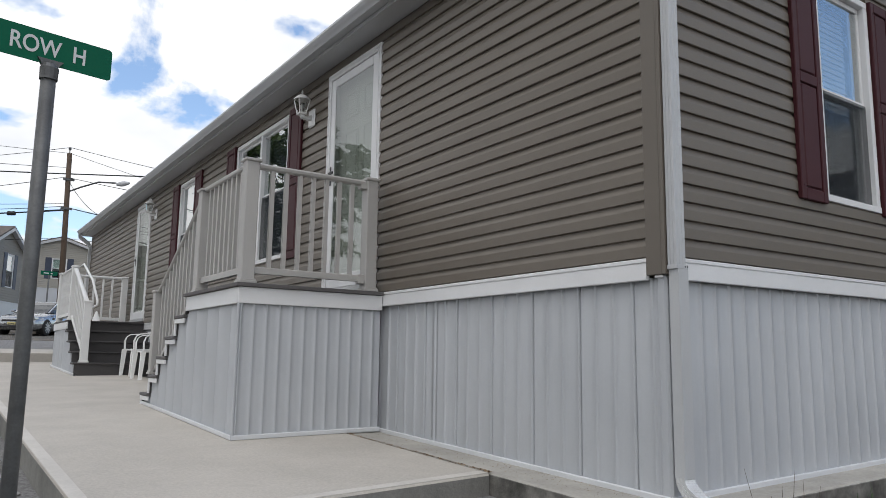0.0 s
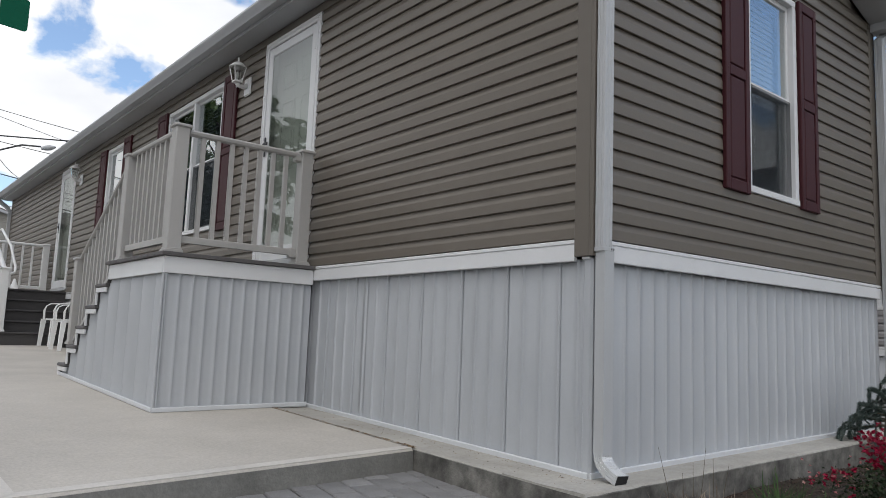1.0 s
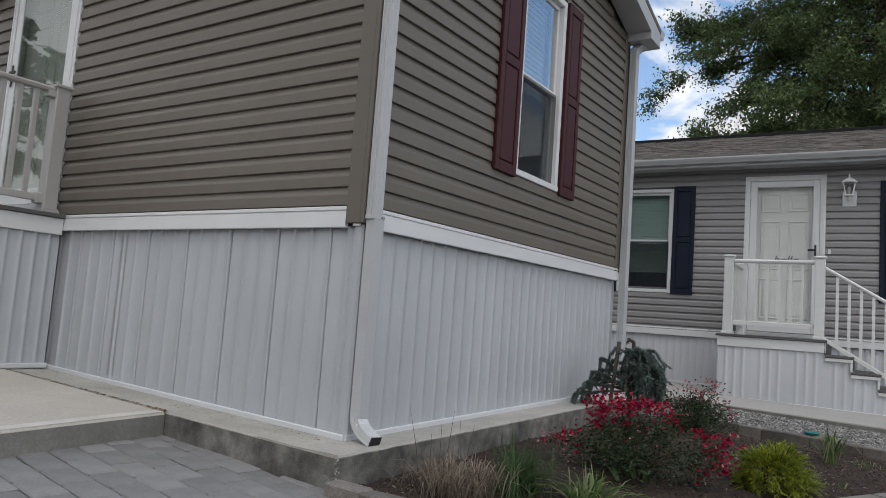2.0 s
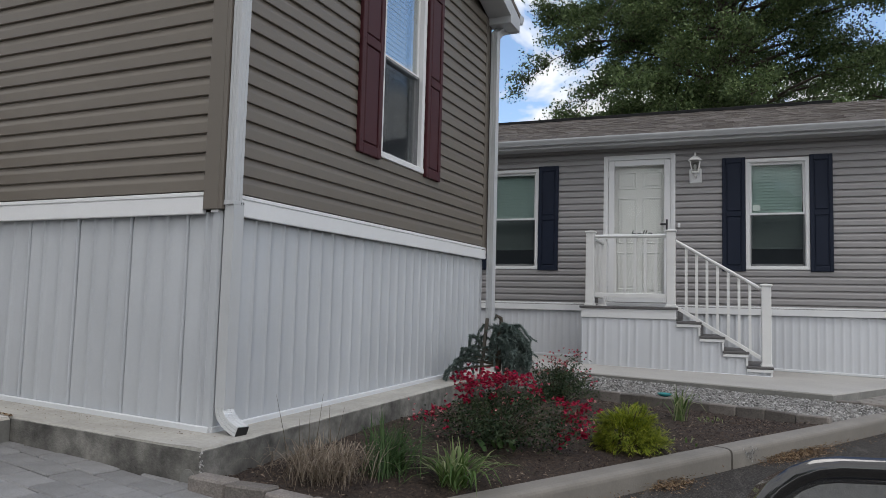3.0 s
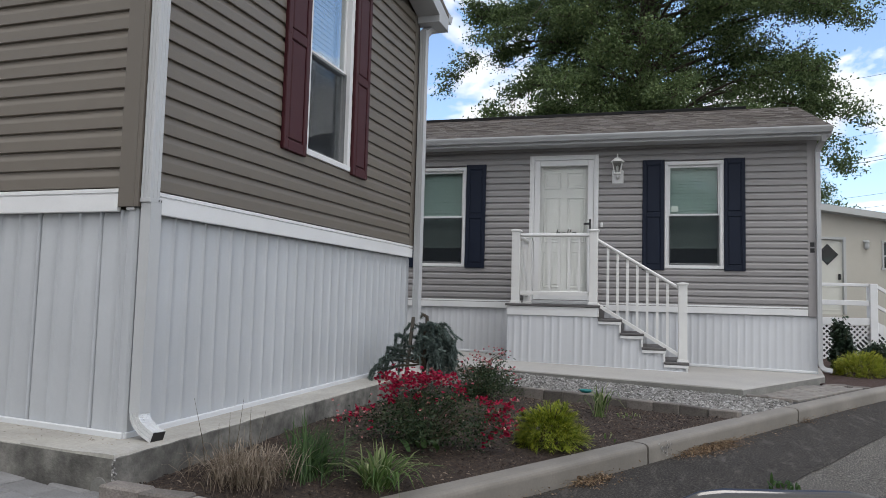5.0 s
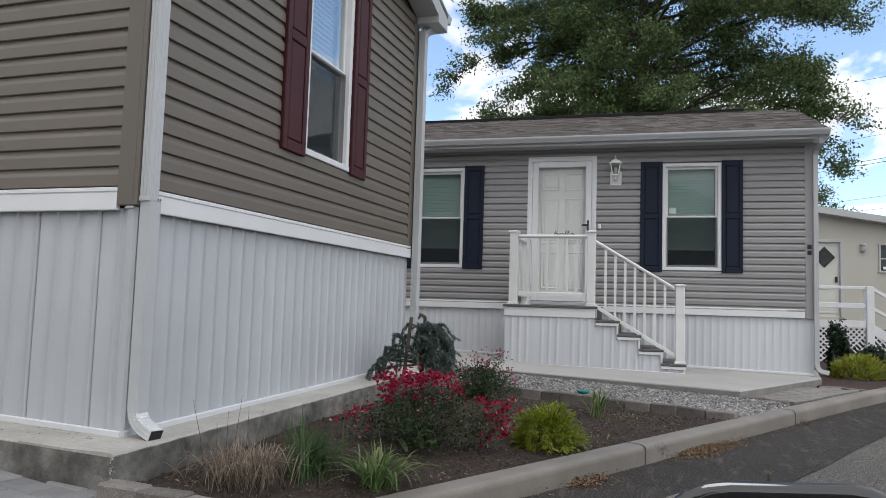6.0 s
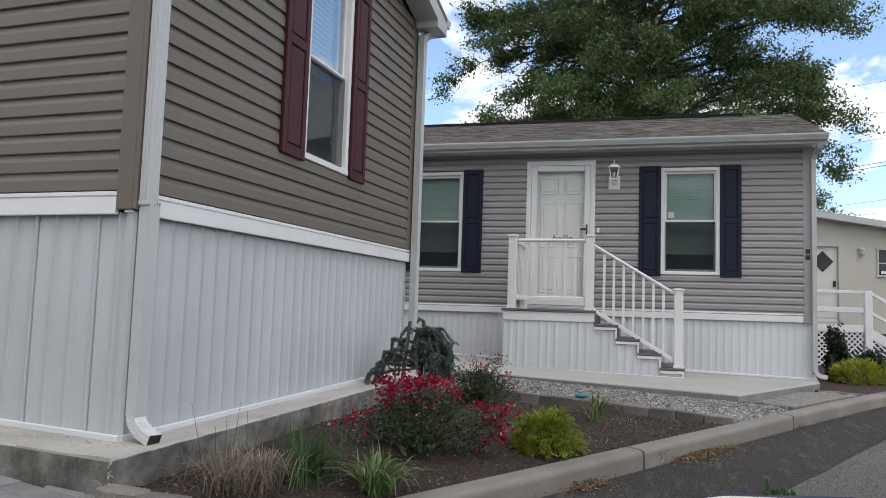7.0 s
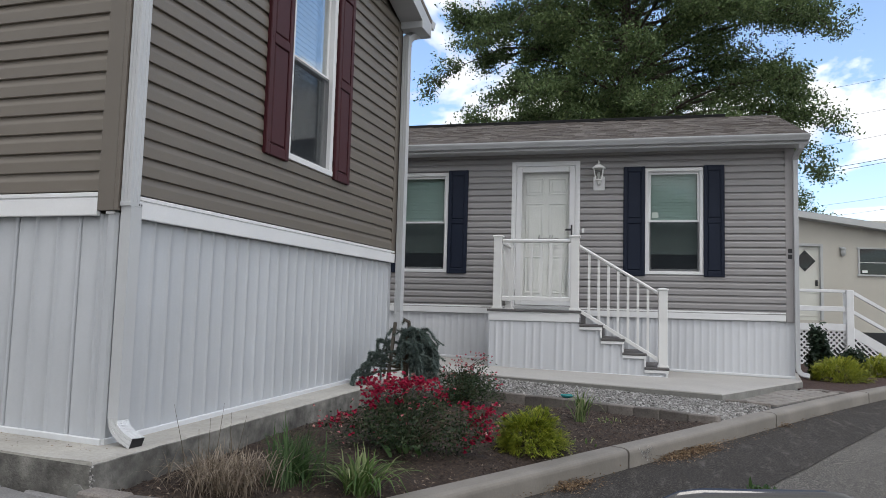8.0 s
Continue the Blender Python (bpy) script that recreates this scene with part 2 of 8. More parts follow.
M_CHIP = speckle("mulch_chip", [(0.014, 0.010, 0.008), (0.025, 0.017, 0.013), (0.05, 0.033, 0.026), (0.09, 0.062, 0.045), (0.27, 0.215, 0.165)], 30, 0.95, 0.4, island=True)
M_STONE = speckle("gravel_stone", [(0.08, 0.077, 0.072), (0.18, 0.174, 0.164), (0.27, 0.262, 0.25), (0.42, 0.41, 0.395)], 30, 0.9, 0.3, island=True)
M_GRAVEL_BED = speckle("gravel_bed", [(0.09, 0.085, 0.08), (0.2, 0.195, 0.19), (0.33, 0.32, 0.31)], 40, 0.9, 0.8)
M_BRICK = surface("edging_block", (0.165, 0.147, 0.132), 0.9, var=0.28, scale=6, fine=0.28, bump=0.5, bump_scale=90, jitter=0.36)
M_SHINGLE = speckle("brown_shingle", [(0.09, 0.075, 0.065), (0.14, 0.12, 0.105), (0.2, 0.175, 0.155)], 35, 0.95, 0.4)
M_TAB = speckle("shingle_tab", [(0.085, 0.073, 0.066), (0.115, 0.10, 0.09), (0.16, 0.142, 0.13)], 60, 0.95, 0.5, island=True)
M_GLASS = pane_glass("window_glass", low=0.012)
# near-black colour that paints unlit space behind openings
M_DARK = surface("unlit_dark", (0.03, 0.032, 0.034), 0.9, bump=0)
M_BLIND = surface("window_blind", (0.50, 0.57, 0.52), 0.6, var=0.04, bump=0)
# slats paled to paint the cloud reflection of an upper pane
M_BLIND_CLOUD = surface("blind_cloud_reflection", (0.46, 0.47, 0.49), 0.6, var=0.04, bump=0)
M_BLIND_BLUE = surface("window_blind_cool", (0.20, 0.22, 0.25), 0.6, var=0.04, bump=0)
M_SCREEN = bpy.data.materials.new("insect_screen")
M_SCREEN.use_nodes = True
_t = M_SCREEN.node_tree
_t.nodes.remove(_t.nodes["Principled BSDF"])
_a, _b, _m = _t.nodes.new("ShaderNodeBsdfTransparent"), _t.nodes.new("ShaderNodeBsdfDiffuse"), _t.nodes.new("ShaderNodeMixShader")
_b.inputs[0].default_value = (0.03, 0.035, 0.04, 1)
_m.inputs[0].default_value = 0.42
_t.links.new(_a.outputs[0], _m.inputs[1])
_t.links.new(_b.outputs[0], _m.inputs[2])
_t.links.new(_m.outputs[0], _t.nodes["Material Output"].inputs["Surface"])
M_STEEL = surface("galvanised_steel", (0.105, 0.107, 0.108), 0.55, 0.4, var=0.35, scale=8, fine=0.12, bump=0.15)
M_VENT = surface("vent_shadow", (0.22, 0.22, 0.225), 0.7, bump=0)
M_BLACK = surface("black_plastic", (0.012, 0.012, 0.014), 0.35, var=0.05, bump=0.03)
M_CHROME = surface("dark_metal", (0.07, 0.07, 0.075), 0.3, 0.9, var=0.05, bump=0)


# ---- building helpers ----
class Geo:
    """A growing list of vertices and faces."""

    def __init__(self):
        self.v, self.f = [], []

    def add(self, verts, faces):
        n = len(self.v)
        self.v.extend(tuple(p) for p in verts)
        self.f.extend(tuple(i + n for i in f) for f in faces)
        return self

    def box(self, x0, x1, y0, y1, z0, z1, c=0.0):
        """A box; c chamfers all its edges."""
        x0, x1, y0, y1, z0, z1 = min(x0, x1), max(x0, x1), min(y0, y1), max(y0, y1), min(z0, z1), max(z0, z1)
        c = min(c, 0.45 * (x1 - x0), 0.45 * (y1 - y0), 0.45 * (z1 - z0))
        if c <= 0:
            v = [(x, y, z) for x in (x0, x1) for y in (y0, y1) for z in (z0, z1)]
            return self.add(v, [(0, 1, 3, 2), (4, 6, 7, 5), (0, 4, 5, 1), (2, 3, 7, 6), (0, 2, 6, 4), (1, 5, 7, 3)])
        lo, hi = (x0, y0, z0), (x1, y1, z1)
        v, idx = [], {}
        for sx in (0, 1):
            for sy in (0, 1):
                for sz in (0, 1):
                    for axis in range(3):
                        p = []
                        for k, s in enumerate((sx, sy, sz)):
                            base = hi[k] if s else lo[k]
                            p.append(base if k == axis else base + (-c if s else c))
                        idx[sx, sy, sz, axis] = len(v)
                        v.append(tuple(p))
        f = []
        for axis in range(3):
            a, b = (axis + 1) % 3, (axis + 2) % 3
            for s in (0, 1):
                ring = []
                for u, w in ((0, 0), (1, 0), (1, 1), (0, 1)):
                    k = [0, 0, 0]
                    k[axis], k[a], k[b] = s, u, w
                    ring.append(idx[k[0], k[1], k[2], axis])
                f.append(tuple(ring if s else ring[::-1]))
            for u in (0, 1):
                for w in (0, 1):
                    k0, k1 = [0, 0, 0], [0, 0, 0]
                    k0[axis], k1[axis] = 0, 1
                    k0[a] = k1[a] = u
                    k0[b] = k1[b] = w
                    f.append((idx[(*k0, a)], idx[(*k1, a)], idx[(*k1, b)], idx[(*k0, b)]))
        for sx in (0, 1):
            for sy in (0, 1):
                for sz in (0, 1):
                    f.append(tuple(idx[sx, sy, sz, axis] for axis in range(3)))
        return self.add(v, f)

    def sweep(self, profile, path, closed_profile=True, caps=True):
        """Sweep a profile of (across, up) along a path of (point, across_dir, up_dir)."""
        n = len(profile)
        v, f = [], []
        for p, a, u in path:
            p, a, u = Vector(p), Vector(a), Vector(u)
            v.extend(tuple(p + a * q[0] + u * q[1]) for q in profile)
        m = n if closed_profile else n - 1
        for i in range(len(path) - 1):
            for j in range(m):
                k = (j + 1) % n
                f.append((i * n + j, i * n + k, (i + 1) * n + k, (i + 1) * n + j))
        if caps and closed_profile:
            f.append(tuple(range(n))[::-1])
            f.append(tuple((len(path) - 1) * n + j for j in range(n)))
        return self.add(v, f)

    def tube(self, points, r, sides=8, caps=True):
        """A round tube along points; r: one radius or one for each point."""
        pts = [Vector(p) for p in points]
        rs = [r] * len(pts) if isinstance(r, (int, float)) else r
        v, f = [], []
        side = None
        for i, p in enumerate(pts):
            d = (pts[min(i + 1, len(pts) - 1)] - pts[max(i - 1, 0)]).normalized()
            if side is None:
                side = d.cross(Vector((0, 0, 1)) if abs(d.z) < 0.9 else Vector((1, 0, 0))).normalized()
            side = (side - d * side.dot(d)).normalized()
            up = d.cross(side)
            for k in range(sides):
                a = 2 * math.pi * k / sides
                v.append(tuple(p + (side * math.cos(a) + up * math.sin(a)) * rs[i]))
        for i in range(len(pts) - 1):
            for k in range(sides):
                l = (k + 1) % sides
                f.append((i * sides + k, i * sides + l, (i + 1) * sides + l, (i + 1) * sides + k))
        if caps:
            f.append(tuple(range(sides))[::-1])
            f.append(tuple((len(pts) - 1) * sides + k for k in range(sides)))
        return self.add(v, f)

    def lathe(self, center, profile, sides=16):
        """Turn (radius, height) pairs round a vertical axis."""
        cx, cy, cz = center
        v, f = [], []
        for r, h in profile:
            for k in range(sides):
                a = 2 * math.pi * k / sides
                v.append((cx + r * math.cos(a), cy + r * math.sin(a), cz + h))
        for i in range(len(profile) - 1):
            for k in range(sides):
                l = (k + 1) % sides
                f.append((i * sides + k, i * sides + l, (i + 1) * sides + l, (i + 1) * sides + k))
        return self.add(v, f)

    def mesh(self, name, material, smooth=False):
        me = bpy.data.meshes.new(name)
        me.from_pydata(self.v, [], self.f)
        bm = bmesh.new()
        bm.from_mesh(me)
        bmesh.ops.recalc_face_normals(bm, faces=bm.faces)
        bm.to_mesh(me)
        bm.free()
        me.materials.append(material)
        if smooth:
            me.shade_smooth()
        me.update()
        return me


def part(name, geo, material, parent=None, label="", smooth=False, m=None):
    """One mesh object, under a thing or a part, or alone."""
    ob = new(name, geo.mesh(name, material, smooth) if isinstance(geo, Geo) else geo)
    if parent is not None:
        ob.parent = parent
    if m is not None:
        ob.matrix_basis = m
    if label:
        tagged(ob, label)
    return ob


def thing(name, label, category, m=None, group="", kind=""):
    """An Empty at the base of a thing."""
    ob = new(name)
    ob.empty_display_size = 0.1
    if m is not None:
        ob.matrix_basis = m
    return tagged(ob, label, category, group, kind)


def frame_of(origin, along, inward):
    """A wall's own space: x along it to the right seen from outside, y into the house, z up."""
    a, n = Vector(along).normalized(), Vector(inward).normalized()
    return Matrix((( a.x, n.x, 0, origin[0]), (a.y, n.y, 0, origin[1]), (0, 0, 1, origin[2]), (0, 0, 0, 1)))


def wall_mesh(s0, s1, z0, z1, openings, thick=0.12, d0=0.02):
    """One wall with openings through it, its reveals closed."""
    g = Geo()
    xs = sorted({s0, s1, *[o[0] for o in openings], *[o[1] for o in openings]})
    zs = sorted({z0, z1, *[o[2] for o in openings], *[o[3] for o in openings]})
    nx, nz = len(xs), len(zs)
    solid = {}
    for i in range(nx - 1):
        for k in range(nz - 1):
            cx, cz = (xs[i] + xs[i + 1]) / 2, (zs[k] + zs[k + 1]) / 2
            solid[i, k] = not any(o[0] < cx < o[1] and o[2] < cz < o[3] for o in openings)
    verts = [(x, d, z) for d in (d0, d0 + thick) for x in xs for z in zs]
    back = nx * nz
    faces = []
    for (i, k), full in solid.items():
        if not full:
            continue
        a, b, c, d = i * nz + k, (i + 1) * nz + k, (i + 1) * nz + k + 1, i * nz + k + 1
        faces += [(a, b, c, d), (d + back, c + back, b + back, a + back)]
        for other, p, q in (((i, k - 1), b, a), ((i + 1, k), c, b), ((i, k + 1), d, c), ((i - 1, k), a, d)):
            if not solid.get(other, False):
                faces.append((p, q, q + back, p + back))
    used = sorted({v for f in faces for v in f})
    slot = {v: n for n, v in enumerate(used)}
    return g.add([verts[v] for v in used], [tuple(slot[v] for v in f) for f in faces])


LAP = ((-0.0160, 0.0), (-0.0190, 0.03), (-0.0188, 0.54), (-0.0182, 0.58), (-0.0168, 0.62), (-0.0140, 0.68), (-0.0105, 0.75), (-0.0072, 0.82), (-0.0042, 0.90), (-0.0025, 1.0))


def siding(wall, s0, s1, z0, z1, openings, material, gable=None, course=0.1035, rise=0.0, deep=1.0):
    """Lapped courses, each an object under its wall. gable(z) gives the ends of a course at height z; rise: the courses' own slope."""
    k, z = 0, z0
    while z < z1 - 0.01:
        a, b = (s0, s1) if gable is None else gable(z + course * 0.5)
        if b - a < 0.05:
            break
        top = min(1.0, (z1 - z) / course)
        spans = [(a, b)]
        for o in openings:
            if o[2] < z + course * 0.6 and o[3] > z + course * 0.4:
                cut = []
                for p, q in spans:
                    if o[1] <= p or o[0] >= q:
                        cut.append((p, q))
                    else:
                        if o[0] > p + 0.005:
                            cut.append((p, o[0]))
                        if o[1] < q - 0.005:
                            cut.append((o[1], q))
                spans = cut
        wob = random.Random(int(z * 1000) + int(s1 * 10))
        for p, q in spans:
            g = Geo()
            n = max(1, int((q - p) / 0.9))
            path = []
            for i in range(n + 1):
                x = p + (q - p) * i / n
                path.append(((x, wob.uniform(-0.0012, 0.0012), z + rise * x + (wob.uniform(-0.001, 0.001) if 0 < i < n else 0)), (0, 1, 0), (0, 0, 1)))
            prof = [(d * deep, h * course) for d, h in LAP if h <= top + 1e-6]
            if top < 1:
                prof.append((0.0, top * course))
            g.sweep([*prof, (0.012, prof[-1][1]), (0.012, 0.0)], path)
            part("siding_board", g, material, wall)
        z += course
        k += 1


def window_unit(house, wall_m, s0, s1, z0, z1, label, sashes=1, blinds=True, blind_mat=None, drop=0.52, casing=0.05):
    """Double-hung window: casing, sashes, panes, screen, blind and a dark room behind."""
    w = part("window", Geo().box(s0, s1, 0.10, 0.125, z0, z0 + 0.03), M_WHITE, house, label, m=wall_m)
    g = Geo()
    c = casing
    g.box(s0, s1, -0.022, 0.10, z1 - c, z1, 0.004).box(s0, s1, -0.028, 0.10, z0, z0 + c * 0.9, 0.004)
    g.box(s0, s0 + c, -0.022, 0.10, z0 + c * 0.9, z1 - c, 0.004).box(s1 - c, s1, -0.022, 0.10, z0 + c * 0.9, z1 - c, 0.004)
    part("window_frame", g, M_WHITE, w)
    width = (s1 - s0 - 2 * c) / sashes
    zm = z0 + (z1 - z0) * 0.50
    for k in range(sashes):
        a, b = s0 + c + k * width, s0 + c + (k + 1) * width
        if k:
            part("mullion", Geo().box(a - 0.03, a + 0.03, -0.02, 0.09, z0 + c, z1 - c, 0.004), M_WHITE, w)
        up = Geo()
        f = 0.028
        for lo, hi, d in ((zm - 0.02, z1 - c, 0.02), (z0 + c * 0.9, zm + 0.02, 0.042)):
            up.box(a, a + f, d, d + 0.022, lo, hi, 0.003).box(b - f, b, d, d + 0.022, lo, hi, 0.003)
            up.box(a + f, b - f, d, d + 0.022, hi - 0.036, hi, 0.003).box(a + f, b - f, d, d + 0.022, lo, lo + 0.036, 0.003)
        part("sash", up, M_WHITE, w)
        for lo, hi, d in ((zm + 0.012, z1 - c - 0.03, 0.030), (z0 + c + 0.03, zm - 0.012, 0.052)):
            p = part("pane", Geo().box(a + f - 0.004, b - f + 0.004, d, d + 0.004, lo, hi), M_GLASS, w)
            p.visible_shadow = False
        sc = part("insect_screen", Geo().box(a + 0.012, b - 0.012, 0.006, 0.008, z0 + c, zm - 0.01), M_SCREEN, w)
        sc.visible_shadow = False
        if blinds:
            bl = Geo()
            low = z1 - (z1 - z0) * drop
            n = int((z1 - c - low) / 0.042)
            for i in range(n):
                z = z1 - c - 0.03 - i * 0.042
                bl.add([(a + 0.03, 0.118, z - 0.0225), (b - 0.03, 0.118, z - 0.0225), (b - 0.03, 0.136, z + 0.0225), (a + 0.03, 0.136, z + 0.0225),
                        (a + 0.03, 0.121, z - 0.0235), (b - 0.03, 0.121, z - 0.0235), (b - 0.03, 0.139, z + 0.0215), (a + 0.03, 0.139, z + 0.0215)],
                       [(0, 1, 2, 3), (7, 6, 5, 4), (0, 4, 5, 1), (2, 6, 7, 3)])
            part("blind", bl, blind_mat or M_BLIND, w)
    # lining coloured near-black so the room looks unlit
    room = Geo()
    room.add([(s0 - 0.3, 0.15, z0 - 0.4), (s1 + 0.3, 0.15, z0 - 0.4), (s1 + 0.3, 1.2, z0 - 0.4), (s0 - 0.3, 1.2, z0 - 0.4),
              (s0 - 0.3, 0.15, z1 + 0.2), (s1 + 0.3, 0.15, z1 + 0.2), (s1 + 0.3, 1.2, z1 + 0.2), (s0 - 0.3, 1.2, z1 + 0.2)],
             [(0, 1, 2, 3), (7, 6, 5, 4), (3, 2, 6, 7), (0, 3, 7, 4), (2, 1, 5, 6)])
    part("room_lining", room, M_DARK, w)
    return w


def shutter(house, wall_m, s0, s1, z0, z1, material, label):
    """Raised-panel plastic shutter: frame, two panels, screws."""
    d0, d1 = -0.046, -0.012
    st = (s1 - s0) * 0.17
    zm = z0 + (z1 - z0) * 0.50
    g = Geo()
    g.box(s0, s0 + st, d0, d1, z0, z1, 0.005).box(s1 - st, s1, d0, d1, z0, z1, 0.005)
    g.box(s0 + st, s1 - st, d0, d1, z0, z0 + 0.075, 0.005).box(s0 + st, s1 - st, d0, d1, z1 - 0.075, z1, 0.005)
    g.box(s0 + st, s1 - st, d0, d1, zm - 0.035, zm + 0.035, 0.005)
    g.box(s0 + st, s1 - st, d0 + 0.013, d1, z0 + 0.07, z1 - 0.07)
    sh = part("shutter", g, material, house, label, m=wall_m)
    for lo, hi in ((z0 + 0.085, zm - 0.045), (zm + 0.045, z1 - 0.085)):
        part("raised_panel", Geo().box(s0 + st + 0.012, s1 - st - 0.012, d0 + 0.003, d0 + 0.02, lo, hi, 0.012), material, sh)
    for z in (z0 + 0.09, zm, z1 - 0.09):
        for s in (s0 + st * 0.5, s1 - st * 0.5):
            part("screw", Geo().box(s - 0.006, s + 0.006, d0 - 0.003, d0, z - 0.006, z + 0.006, 0.002), material, sh)
    return sh


def ground_of(x, y):
    """Height of the road, which rises gently away."""
    return -0.56 + 0.016 * max(-8.0, min(9.0, x)) + 0.049 * max(0.0, min(60.0, y))


def patio_z(x, y):
    return -0.187 + 0.036 * y + 0.013 * x


def kerb_y(x):
    return -1.34 - 0.515 * (x - 0.26)


def kerb_z(x):
    return -0.42 + 0.016 * (x - 0.26)

# ---- ground ----
def sheet(name, xs, ys, height, material, label, category="ground", keep=None, jig=0.0):
    """A sheet of ground over a grid."""
    g, idx = Geo(), {}
    rnd = random.Random(len(xs) * 31 + len(ys))
    for i, x in enumerate(xs):
        for j, y in enumerate(ys):
            idx[i, j] = len(g.v)
            g.v.append((x, y, height(x, y) + (rnd.uniform(-jig, jig) if jig else 0)))
    for i in range(len(xs) - 1):
        for j in range(len(ys) - 1):
            if keep is None or keep((xs[i] + xs[i + 1]) / 2, (ys[j] + ys[j + 1]) / 2):
                g.f.append((idx[i, j], idx[i + 1, j], idx[i + 1, j + 1], idx[i, j + 1]))
    return tagged(part(name, g, material), label, category, kind="structure")


def spread(a, b, n):
    return [a + (b - a) * i / n for i in range(n + 1)]


far = [-900, -300, -120, -60, -40]
sheet("ground", far + spread(-28, 40, 68) + [60, 120, 300, 900], far + spread(-28, 62, 90) + [120, 300, 900], lambda x, y: ground_of(x, y), M_ASPHALT_OLD, "worn grey asphalt road", "road")


def prism(poly, top, bottom, chamfer=0.0):
    """A slab from an outline (x, y), with top(x, y) and bottom(x, y)."""
    g = Geo()
    n = len(poly)
    cx, cy = sum(p[0] for p in poly) / n, sum(p[1] for p in poly) / n
    inner = []
    for x, y in poly:
        d = math.hypot(x - cx, y - cy)
        inner.append((x + (cx - x) * chamfer / d, y + (cy - y) * chamfer / d))
    v = [(x, y, bottom(x, y)) for x, y in poly] + [(x, y, top(x, y) - chamfer) for x, y in poly] + [(x, y, top(x, y)) for x, y in inner]
    f = [tuple(range(n))[::-1], tuple(range(2 * n, 3 * n))]
    for i in range(n):
        j = (i + 1) % n
        f.append((i, j, n + j, n + i))
        f.append((n + i, n + j, 2 * n + j, 2 * n + i))
    return g.add(v, f)


def under(x, y):
    return ground_of(x, y) - 0.12


# patio of the brown house, one slope up along the wall
patio = tagged(part("patio", prism([(-0.335, 1.05), (-0.335, 14.6), (-2.6, 14.6), (-2.52, 0.84)], patio_z, under, 0.012), M_CONCRETE), "pale poured concrete patio slab along the house", "patio", kind="structure")


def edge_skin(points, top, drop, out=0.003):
    """Face along a slab's edge, a little proud of it: weathering and side shade in one dark colour."""
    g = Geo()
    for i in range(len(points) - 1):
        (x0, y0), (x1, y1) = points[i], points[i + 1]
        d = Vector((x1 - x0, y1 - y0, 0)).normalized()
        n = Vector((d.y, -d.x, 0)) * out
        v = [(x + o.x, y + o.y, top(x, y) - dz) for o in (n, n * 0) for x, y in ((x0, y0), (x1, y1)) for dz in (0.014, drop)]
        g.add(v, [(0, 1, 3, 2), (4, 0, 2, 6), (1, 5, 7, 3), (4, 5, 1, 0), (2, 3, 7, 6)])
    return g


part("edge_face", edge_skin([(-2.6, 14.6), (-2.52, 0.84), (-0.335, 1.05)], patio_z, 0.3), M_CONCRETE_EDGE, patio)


rim = Geo()
for (x0, y0), (x1, y1) in (((-2.595, 14.6), (-2.515, 0.85)), ((-2.515, 0.85), (-0.34, 1.058))):
    d = Vector((x1 - x0, y1 - y0, 0)).normalized()
    n = Vector((-d.y, d.x, 0)) * 0.075
    n0, n1 = (n, n) if x1 < -2 else (n + d * 0.075, n)
    e1 = -d * 0.075 if x1 < -2 else d * 0
    cs = [(x0, y0), (x1, y1), (x1 + n1.x + e1.x, y1 + n1.y + e1.y), (x0 + n0.x, y0 + n0.y)]
    rim.add([(x, y, patio_z(x, y) + 0.003) for x, y in cs] + [(x, y, patio_z(x, y) - 0.01) for x, y in cs], [(0, 1, 2, 3), (0, 4, 5, 1), (2, 6, 7, 3), (1, 5, 6, 2), (3, 7, 4, 0)])
part("trowelled_rim", rim, M_CONCRETE_RIM, patio)


def ledge_z(x, y):
    return -0.194 + 0.033 * max(0.0, y) + 0.024 * max(0.0, x)


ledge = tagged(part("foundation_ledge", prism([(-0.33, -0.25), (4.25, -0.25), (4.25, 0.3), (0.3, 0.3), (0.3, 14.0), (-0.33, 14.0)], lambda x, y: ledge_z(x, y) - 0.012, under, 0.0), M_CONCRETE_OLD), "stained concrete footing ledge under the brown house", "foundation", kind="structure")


rnd = random.Random(55)
worn = Geo()
front = [(-0.325 + 4.57 * k / 90, -0.245 + 0.012 * rnd.random() ** 2 + 0.010 * noise.noise((k * 0.31, 0, 5))) for k in range(91)]
side = [(-0.325 + rnd.uniform(0.0, 0.014) * rnd.random(), 0.3 + 13.7 * k / 150) for k in range(151)]


def slab_strip(line, across):
    """Thin screed from an uneven edge back to straight lines, with its edge face."""
    v, f = [], []
    for x, y in line:
        row = []
        # worn, rounded arris
        for o, h in ((0.0, -0.034), (0.001, -0.012), (0.006, -0.002), (0.016, 0.004), (0.034, 0.006)):
            h += 0.003 * noise.noise((x * 7, y * 7, 2.0)) * (o > 0)
            row.append((x, y + o, ledge_z(x, y) + h) if line is front else (x + o, y, ledge_z(x, y) + h))
        for c in across:
            q = (x, c) if line is front else (c, y)
            row.append((*q, ledge_z(*q) + 0.006))
        v += row
    n = len(across) + 5
    for i in range(len(line) - 1):
        for m in range(n - 1):
            f.append((i * n + m, (i + 1) * n + m, (i + 1) * n + m + 1, i * n + m + 1))
    worn.add(v, f)


slab_strip(front, (0.0, 0.3))
slab_strip(side, (0.0, 0.3))
cap = [(-0.325, y) for y in (front[0][1], 0.0, 0.3)]
worn.add([(x, y, ledge_z(x, y) + 0.006 - d) for d in (0.036, 0.0) for x, y in cap], [(0, 1, 4, 3), (1, 2, 5, 4)])
